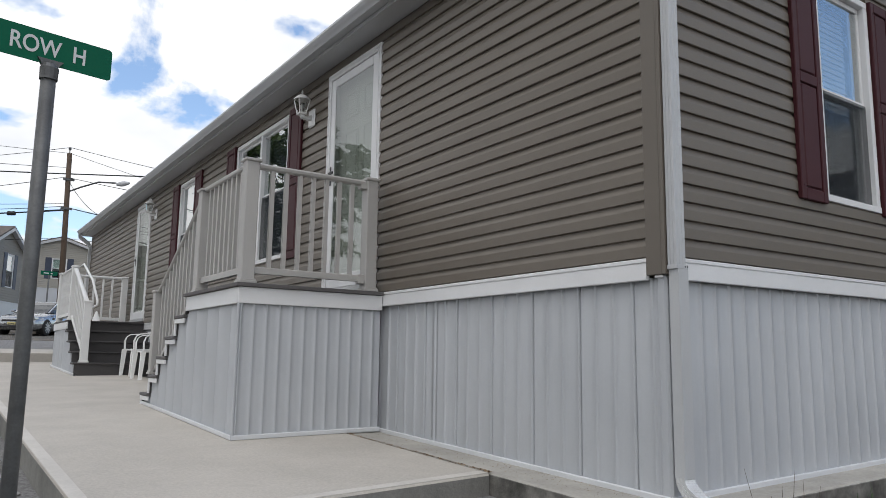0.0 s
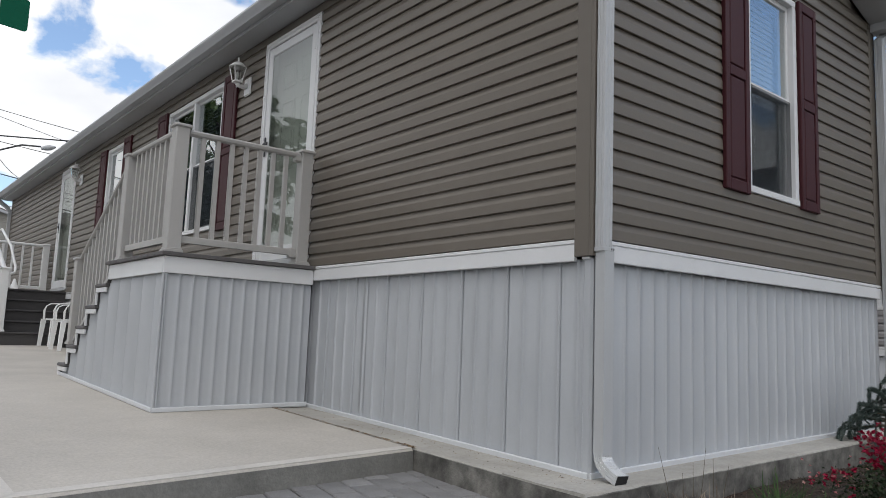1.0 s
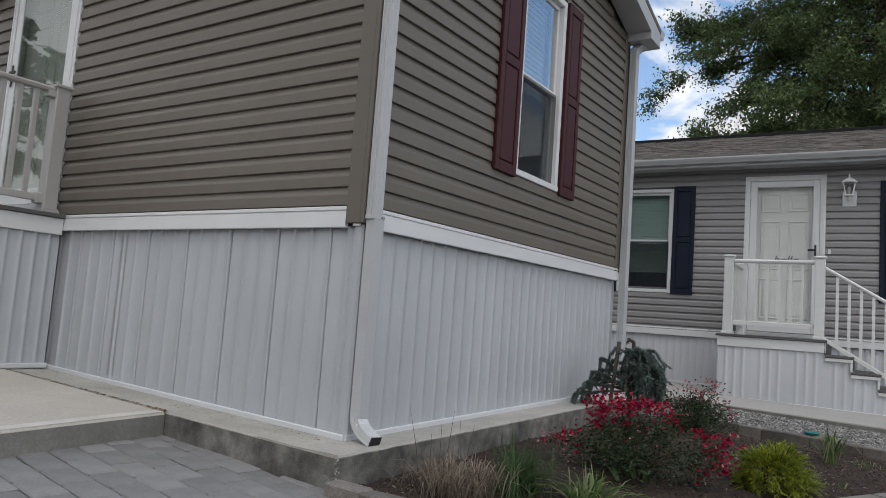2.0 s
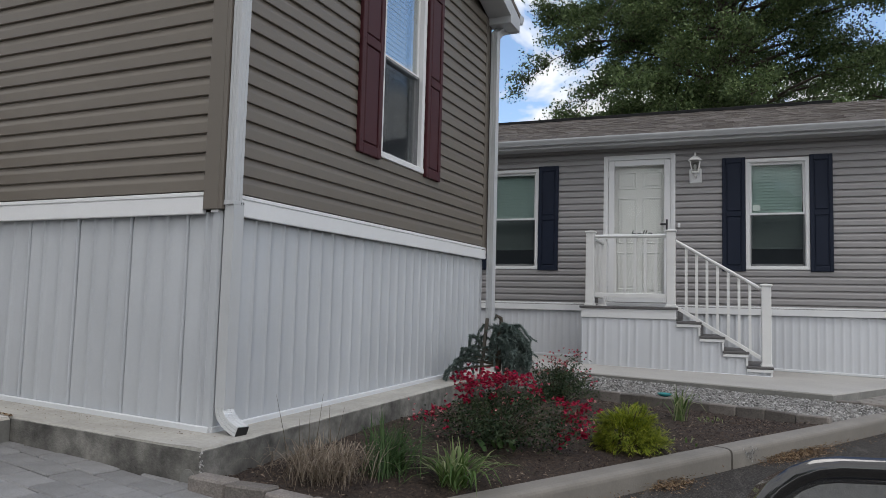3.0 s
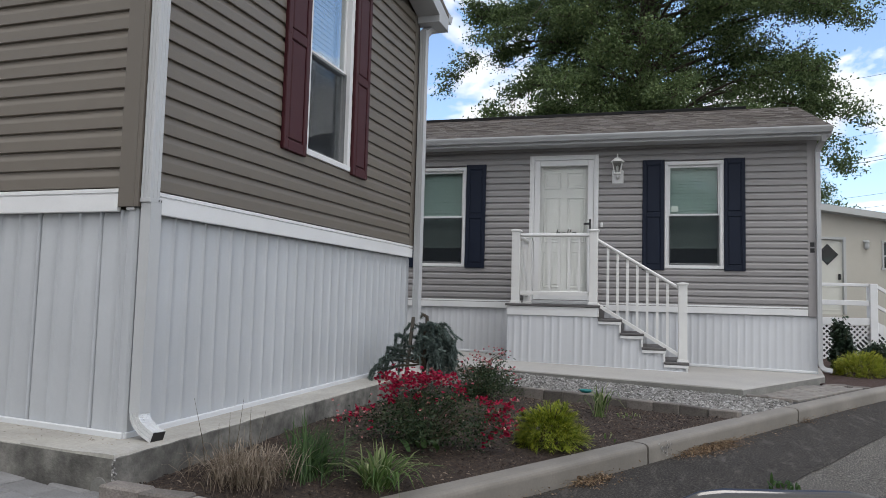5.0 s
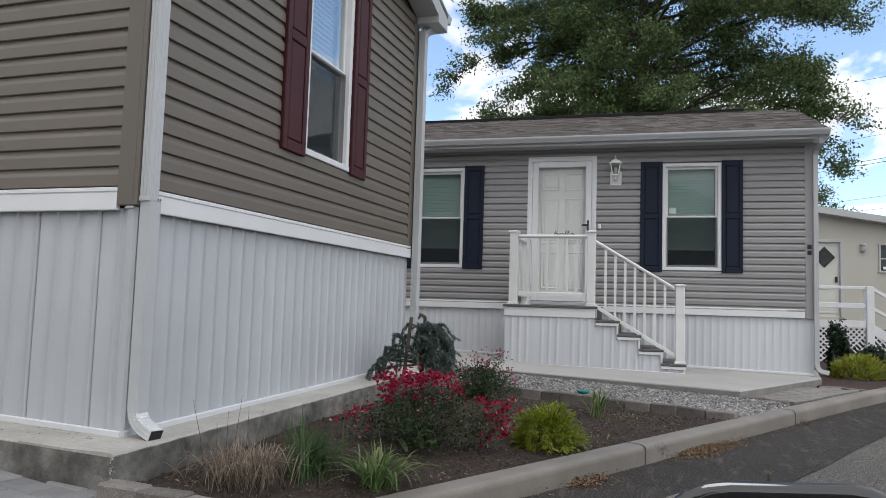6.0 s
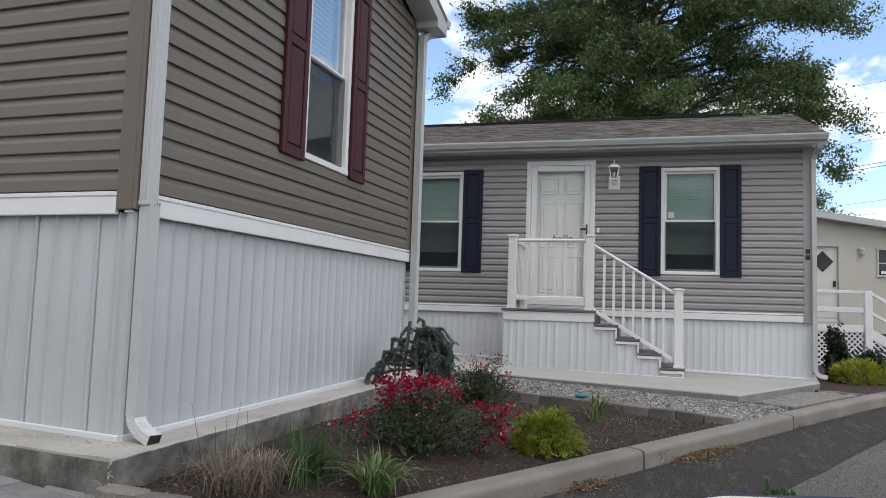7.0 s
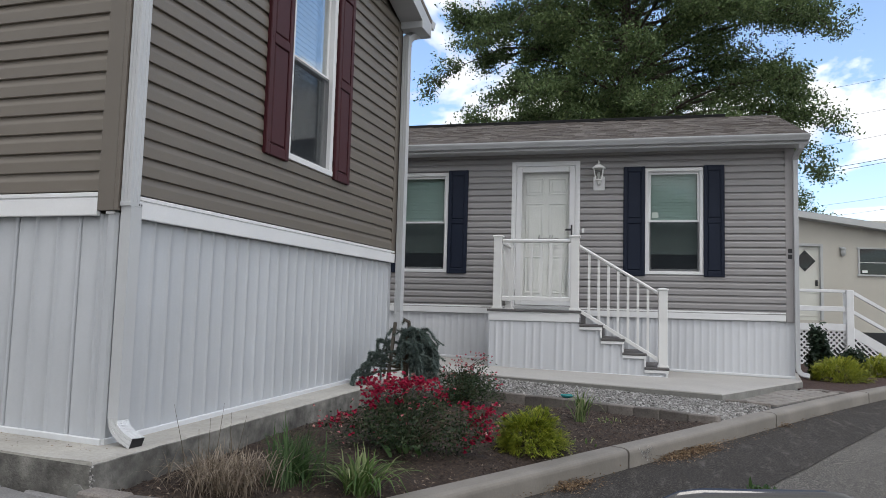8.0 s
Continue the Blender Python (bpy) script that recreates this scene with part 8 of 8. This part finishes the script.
def far_house(x, y, z, yaw, s0, s1, base, h, apex, pitch, deep, wall_mat, label, windows, shutter_mat, skirt=True, over=0.35):
    """A gable end seen from the street: lapped wall, skirting, roof, windows with shutters."""
    root = thing("house", label, "house", m=pose(x, y, z, 0, 0, yaw))
    holes = [(a, b, c, d) for a, b, c, d in windows]
    wall = part("wall", wall_mesh(s0, s1, base, h, holes, 0.15, 0.02), wall_mat, root)

    def ends(zz):
        cut = max(0.0, (zz - h) / pitch)
        return max(s0, s0 + cut), min(s1, s1 - cut)
    siding(wall, s0, s1, base, h + pitch * (apex - s0) - 0.1, holes, wall_mat, ends, course=0.125)
    top = h + pitch * (apex - s0)
    top2 = h + pitch * (s1 - apex)
    g = Geo().add([(s0, 0.02, h), (s1, 0.02, h), (apex, 0.02, (top + top2) / 2), (s0, 0.12, h), (s1, 0.12, h), (apex, 0.12, (top + top2) / 2)], [(0, 1, 2), (5, 4, 3), (0, 3, 4, 1), (1, 4, 5, 2), (2, 5, 3, 0)])
    part("gable", g, wall_mat, root)
    part("wall", Geo().box(s0, s0 + 0.15, 0.17, deep, base, h).box(s1 - 0.15, s1, 0.17, deep, base, h).box(s0, s1, deep, deep + 0.15, base, h), wall_mat, root)
    g = Geo()
    ph = (top + top2) / 2 + 0.12
    for a, b in ((s0 - over, apex), (s1 + over, apex)):
        za = ph - pitch * abs(apex - a)
        v = [(xx, yy, zz + dz) for xx, zz in ((a, za), (b, ph)) for yy in (-0.25, deep + 0.2) for dz in (-0.06, 0.02)]
        g.add(v, [(0, 1, 3, 2), (4, 6, 7, 5), (0, 4, 5, 1), (2, 3, 7, 6), (0, 2, 6, 4), (1, 5, 7, 3)])
    part("roof", g, M_SHINGLE, root)
    g = Geo()
    for a, b in ((s0 - over, apex), (s1 + over, apex)):
        za = ph - pitch * abs(apex - a)
        v = [(xx, yy, zz + dz) for xx, zz in ((a, za), (b, ph)) for yy in (-0.27, -0.05) for dz in (-0.22, -0.065)]
        g.add(v, [(0, 1, 3, 2), (4, 6, 7, 5), (0, 4, 5, 1), (2, 3, 7, 6), (0, 2, 6, 4), (1, 5, 7, 3)])
    part("rake", g, M_ALU, root)
    if skirt:
        part("skirting", Geo().box(s0, s1, 0.0, 0.04, -0.6, base - 0.1, 0.004).box(s0, s1, -0.01, 0.04, base - 0.1, base, 0.004), M_SKIRT, root)
    for a, b, c, d in holes:
        window_unit(root, Matrix(), a, b, c, d, "white double-hung window", drop=0.6)
        w = (b - a) * 0.42
        shutter(root, Matrix(), a - w - 0.02, a - 0.02, c - 0.03, d + 0.03, shutter_mat, "dark raised-panel shutter")
        shutter(root, Matrix(), b + 0.02, b + w + 0.02, c - 0.03, d + 0.03, shutter_mat, "dark raised-panel shutter")
    return root


far_house(3.79, 52.2, 2.7, 0, -4.2, 3.7, 2.04, 4.1, -0.26, 0.33, 10.0, M_TAN, "tan vinyl-sided home with dark shutters across the road", [(-0.80, 0.10, 2.68, 4.03)], M_SLATE, over=0.35)
far_house(-0.37, 40.33, 1.8, 65.2, -1.9, 1.95, 1.24, 4.05, 0.0, 0.45, 7.0, M_TAN_DARK, "taupe gabled home with slate-blue shutters", [(0.0, 0.9, 1.95, 3.65)], M_SLATE, over=0.28)


# silver car
M_SILVER = surface("silver_car_paint", (0.36, 0.37, 0.385), 0.22, 0.8, var=0.03, fine=0.02, bump=0, coat=0.8)
M_CARGLASS = surface("car_window", (0.02, 0.025, 0.03), 0.05, var=0, bump=0)
M_TYRE = surface("tyre_rubber", (0.015, 0.015, 0.016), 0.8, bump=0.2)
M_LAMP = surface("headlamp_glass", (0.55, 0.57, 0.6), 0.1, 0.5, bump=0)


def sedan(m):
    """Four-door saloon, nose towards -x: lofted body, cabin, wheels, lamps, plate."""
    root = thing("car", "silver four-door saloon parked across the road", "car", m=m)
    rings = []
    for x, w, z0, z1 in ((-2.38, 0.55, 0.32, 0.56), (-2.33, 0.74, 0.24, 0.68), (-2.15, 0.86, 0.20, 0.76), (-1.6, 0.91, 0.20, 0.86), (-0.95, 0.92, 0.20, 0.95), (0.2, 0.92, 0.20, 0.98), (1.5, 0.92, 0.20, 1.02), (2.1, 0.88, 0.24, 1.04), (2.38, 0.74, 0.32, 0.98), (2.43, 0.6, 0.4, 0.9)):
        h = z1 - z0
        rings.append([(x, y * w, z0 + h * q) for y, q in ((-0.86, 0), (-0.98, 0.18), (-1.0, 0.45), (-0.97, 0.72), (-0.88, 0.92), (-0.55, 1.0), (0.55, 1.0), (0.88, 0.92), (0.97, 0.72), (1.0, 0.45), (0.98, 0.18), (0.86, 0))])
    g = loft(rings)
    g.f.append(tuple(range(12)))
    g.f.append(tuple(len(g.v) - 12 + k for k in range(12)))
    part("body", g, M_SILVER, root, smooth=True)
    rings = []
    for z, x0, x1, w in ((0.93, -1.05, 2.0, 0.80), (1.10, -0.75, 1.75, 0.75), (1.30, -0.35, 1.30, 0.66), (1.42, -0.02, 0.95, 0.58)):
        rings.append([(x0, -w * 0.8, z), (x0 + 0.12, -w, z), (x1 - 0.12, -w, z), (x1, -w * 0.8, z), (x1, w * 0.8, z), (x1 - 0.12, w, z), (x0 + 0.12, w, z), (x0, w * 0.8, z)])
    g = loft(rings)
    part("cabin_glass", g, M_CARGLASS, root, "dark car glazing")
    top = [(x, y, 1.425) for x, y, _ in rings[-1]]
    g = Geo().add(top + [(x * 0.9 + 0.05, y * 0.9, 1.465) for x, y, _ in top], [tuple(range(8, 16)), *[(k, (k + 1) % 8, 8 + (k + 1) % 8, 8 + k) for k in range(8)]])
    for sy in (-1, 1):
        for p in (((-1.02, 0.70), (-0.02, 0.52)), ((0.45, 0.79), (0.42, 0.585)), ((1.95, 0.72), (0.95, 0.5))):
            g.tube([(p[0][0], sy * p[0][1], 0.93), ((p[0][0] + p[1][0]) / 2, sy * (p[0][1] + p[1][1]) / 2 * 1.05, 1.2), (p[1][0], sy * p[1][1] * 1.08, 1.43)], 0.035, 6)
    part("roof", g, M_SILVER, root, smooth=True)
    for x in (-1.45, 1.4):
        for sy in (-1, 1):
            w = part("wheel", Geo().tube([(x, sy * o, 0.33) for o in (0.70, 0.74, 0.90, 0.93)], [0.28, 0.33, 0.33, 0.28], 24), M_TYRE, root, "black tyre")
            rim = Geo().tube([(x, sy * o, 0.33) for o in (0.925, 0.935)], [0.235, 0.225], 20)
            part("rim", rim, M_DARK, w)
            for k in range(10):
                an = k * math.pi / 5
                part("spoke", Geo().sweep([(-0.018, -0.006), (0.018, -0.006), (0.018, 0.006), (-0.018, 0.006)], [((x + 0.04 * math.cos(an), sy * 0.942, 0.33 + 0.04 * math.sin(an)), (-math.sin(an), 0, math.cos(an)), (0, 1, 0)), ((x + 0.225 * math.cos(an), sy * 0.938, 0.33 + 0.225 * math.sin(an)), (-math.sin(an), 0, math.cos(an)), (0, 1, 0))]), M_ALU, w)
    for sy in (-1, 1):
        part("headlight", Geo().box(-2.32, -2.0, sy * 0.52, sy * 0.84, 0.60, 0.72, 0.03), M_LAMP, root)
        part("wing_mirror", Geo().box(-0.72, -0.60, sy * 0.86, sy * 1.04, 0.98, 1.08, 0.03), M_SILVER, root)
        part("door_handle", Geo().box(0.22, 0.38, sy * 0.905, sy * 0.935, 0.80, 0.83, 0.01), M_SILVER, root)
        part("vent", Geo().box(-1.05, -0.92, sy * 0.90, sy * 0.928, 0.66, 0.74, 0.008), M_BLACK, root)
        part("door_seam", Geo().box(-0.66, -0.65, sy * 0.912, sy * 0.925, 0.3, 0.93).box(0.46, 0.47, sy * 0.912, sy * 0.925, 0.3, 0.95), M_BLACK, root)
    part("grille", Geo().box(-2.40, -2.30, -0.42, 0.42, 0.52, 0.60, 0.02).box(-2.41, -2.28, -0.5, 0.5, 0.28, 0.36, 0.02), M_BLACK, root)
    pl = part("number_plate", Geo().box(-2.425, -2.41, -0.16, 0.16, 0.40, 0.50, 0.004), surface("plate_yellow", (0.55, 0.48, 0.22), 0.5, bump=0), root)
    part("plate_bar", Geo().box(-2.43, -2.426, -0.12, 0.12, 0.435, 0.465), M_BLACK, pl)
    return root


sedan(pose(0.75, 32.96, 1.19, 0, 0, 56))

# far road, kerb and verge
sheet("far_road", spread(-30, 14, 22), spread(25.5, 34.5, 6), lambda x, y: 0.92 + 0.045 * (y - 25.5), M_ASPHALT_OLD, "grey asphalt cross road", "road")
g = Geo().box(-30, 14, 25.3, 25.5, 0.4, 0.95, 0.02).box(-30, 14, 34.5, 34.7, 0.6, 1.42, 0.02)
tagged(part("far_kerb", g, M_KERB), "pale concrete kerb along the cross road", "kerb", kind="structure")
sheet("far_verge", spread(-30, 14, 22), spread(18.6, 25.3, 8), lambda x, y: 0.60 + 0.046 * (y - 18.6), M_GRAVEL_BED, "pale gravel verge by the cross road", "gravel")
tagged(part("far_wall_kerb", prism([(-9, 15.2), (1, 15.0), (1, 18.7), (-9, 18.7)], lambda x, y: 0.50 + 0.027 * (y - 15), lambda x, y: 0.0, 0.01), M_CONCRETE), "raised concrete step at the patio's end", "kerb", kind="structure")
sheet("far_lawn", spread(-30, 25, 12), spread(34.7, 70, 8), lambda x, y: 1.4 + 0.075 * (y - 34.7), M_GRAVEL_BED, "pale ground before the far homes", "ground")

street_sign(1.22, 37.05, 1.5, 4.16, 12, 0.75, 0.2, 0.0, "small green street name sign across the road", "", 0.035)

# utility pole, street light and overhead wires
M_POLE = surface("pole_timber", (0.085, 0.058, 0.040), 0.9, var=0.2, scale=3, fine=0.2, bump=0.4)
M_WIRE = surface("wire", (0.015, 0.015, 0.016), 0.6, bump=0)
pole = thing("utility_pole", "brown timber utility pole with street light and cables", "utility pole", m=pose(1.96, 38.7, 0.93) @ Matrix.Scale(1.25, 4))
part("shaft", Geo().tube([(0.05, 0.12, -0.5), (0.0, 0.0, 3.5), (-0.12, -0.15, 7.75)], [0.125, 0.11, 0.095], 12), M_POLE, pole, smooth=True)
part("insulator", Geo().lathe((-0.12, -0.15, 7.75), [(0.02, 0), (0.02, 0.12), (0.05, 0.13), (0.06, 0.2), (0.03, 0.25)], 8), M_STEEL, pole)
part("lamp_arm", Geo().tube([(-0.05, -0.1, 6.15), (0.35, -0.35, 6.35), (0.95, -0.75, 6.58), (1.55, -1.12, 6.56)], 0.035, 8), M_STEEL, pole, smooth=True)
part("lamp_head", Geo().lathe((0, 0, 0), [(0.0, -0.28), (0.06, -0.25), (0.10, -0.10), (0.11, 0.06), (0.065, 0.22), (0.03, 0.28)], 10), M_ALU, pole, "pale cobra-head street light", smooth=True, m=pose(1.78, -1.28, 6.53, 82, 0, 55))
for z in (5.4, 6.6):
    part("bracket", Geo().box(-0.28, 0.14, -0.22, -0.14, z, z + 0.09, 0.01), M_STEEL, pole)


def wire(p, q, sag, r, label="thin black overhead cable", n=14, grow=1.25):
    eye = Vector((-3.1, -2.5, 0.54))
    a, b = eye + (Vector(p) - eye) * grow, eye + (Vector(q) - eye) * grow
    sag, r = sag * grow, r * grow
    pts = [a.lerp(b, k / n) - Vector((0, 0, sag * 4 * (k / n) * (1 - k / n))) for k in range(n + 1)]
    g = Geo().tube([v - a for v in pts], r, 5)
    return tagged(part("overhead_cable", g, M_WIRE, m=Matrix.Translation(a)), label, "cable", "overhead cables")


TOPP = (0.83, 30.3, 8.84)
wire(TOPP, (-16, 43.5, 9.0), 0.7, 0.012)
wire(TOPP, (22, 17.5, 6.0), 0.8, 0.012)
wire((-16, 42.5, 8.75), (22, 16.6, 7.9), 0.5, 0.028, "thick black overhead cable")
wire((0.85, 30.3, 7.62), (-16, 42.8, 7.1), 0.7, 0.014)
wire((0.85, 30.3, 7.58), (20, 18.5, 5.0), 0.5, 0.014)
wire((0.9, 30.4, 6.42), (-16, 42.6, 8.4), 0.9, 0.014)
wire((0.9, 30.4, 6.36), (18, 19.5, 3.4), 0.4, 0.02)
wire((-16, 42, 6.2), (0.9, 30.4, 6.25), 0.35, 0.03, "thick black overhead cable")
wire((0.85, 30.3, 8.6), (15, 22.5, 4.4), 0.3, 0.01)
wire((0.83, 30.3, 8.0), (-16, 41.5, 10.6), 0.5, 0.012)
wire((0.85, 30.3, 7.5), (2.4, 29.3, 5.9), 0.35, 0.012, n=10)
wire((0.9, 30.4, 6.3), (-16, 41.2, 5.6), 0.3, 0.012)
wire((-16, 41.8, 6.9), (0.85, 30.3, 6.5), 0.25, 0.012)
wire((0.85, 30.3, 5.1), (-16, 40.0, 4.6), 0.2, 0.01)
wire((0.85, 30.3, 5.1), (16, 22.0, 3.9), 0.2, 0.01)
wire((0.83, 30.3, 8.6), (-16, 40.5, 11.6), 0.4, 0.01)
splice = thing("cable_splice", "black splice case hanging on a cable", "splice case", m=pose(-0.39, 40.08, 7.46, 0, 0, -36))
part("shell", Geo().tube([(-0.22, 0, 0), (-0.18, 0, 0), (0.18, 0, 0), (0.22, 0, 0)], [0.03, 0.11, 0.11, 0.03], 10), M_WIRE, splice, smooth=True)
for z0, z1, r in ((12.6, 14.2, 0.022), (12.9, 14.5, 0.022), (14.7, 16.6, 0.014), (17.0, 18.6, 0.014), (19.6, 21.2, 0.014), (10.4, 11.0, 0.012), (9.4, 10.0, 0.012)):
    wire((60.5, 0.0, z0 - 1.9), (66.5, -30.0, z1 + 2.1), 0.6, r, "distant thin power line cable", grow=1.0)

street_tree = tree("street_tree", -7.5, 23.0, 0.6, 9.5, 3.0, "leafy street tree out of view, there for window reflections", 9, 24000, 0.13, 5.8, 0.95, 0.2, 30)
for x, y, h in ((60.5, 0.0, 20.0), (66.5, -30.0, 24.5)):
    far_pole = thing("utility_pole", "tall far timber pole carrying power lines", "utility pole", m=pose(x, y, -0.5))
    part("shaft", Geo().tube([(0, 0, -0.5), (0, 0, h * 0.5), (0, 0, h)], [0.2, 0.17, 0.13], 10), M_POLE, far_pole, smooth=True)
    part("crossarm", Geo().box(-0.06, 0.06, -1.0, 1.0, h - 0.6, h - 0.48, 0.01), M_POLE, far_pole)
# unseen row added to darken window reflections and screen low sky light
for x, y, k, turn in ((-25.5, -16.0, 1.0, 40), (-24.0, -10.6, 1.08, 160), (-25.0, -5.4, 0.96, 265), (-24.0, -0.2, 1.1, 20), (-25.5, 5.2, 1.0, 110), (-24.5, 10.8, 1.05, 210), (-25.0, 17.0, 0.95, 310)):
    copy_thing(street_tree, pose(x, y, ground_of(x, y) - 0.1, 0, 0, turn) @ Matrix.Scale(k, 4))
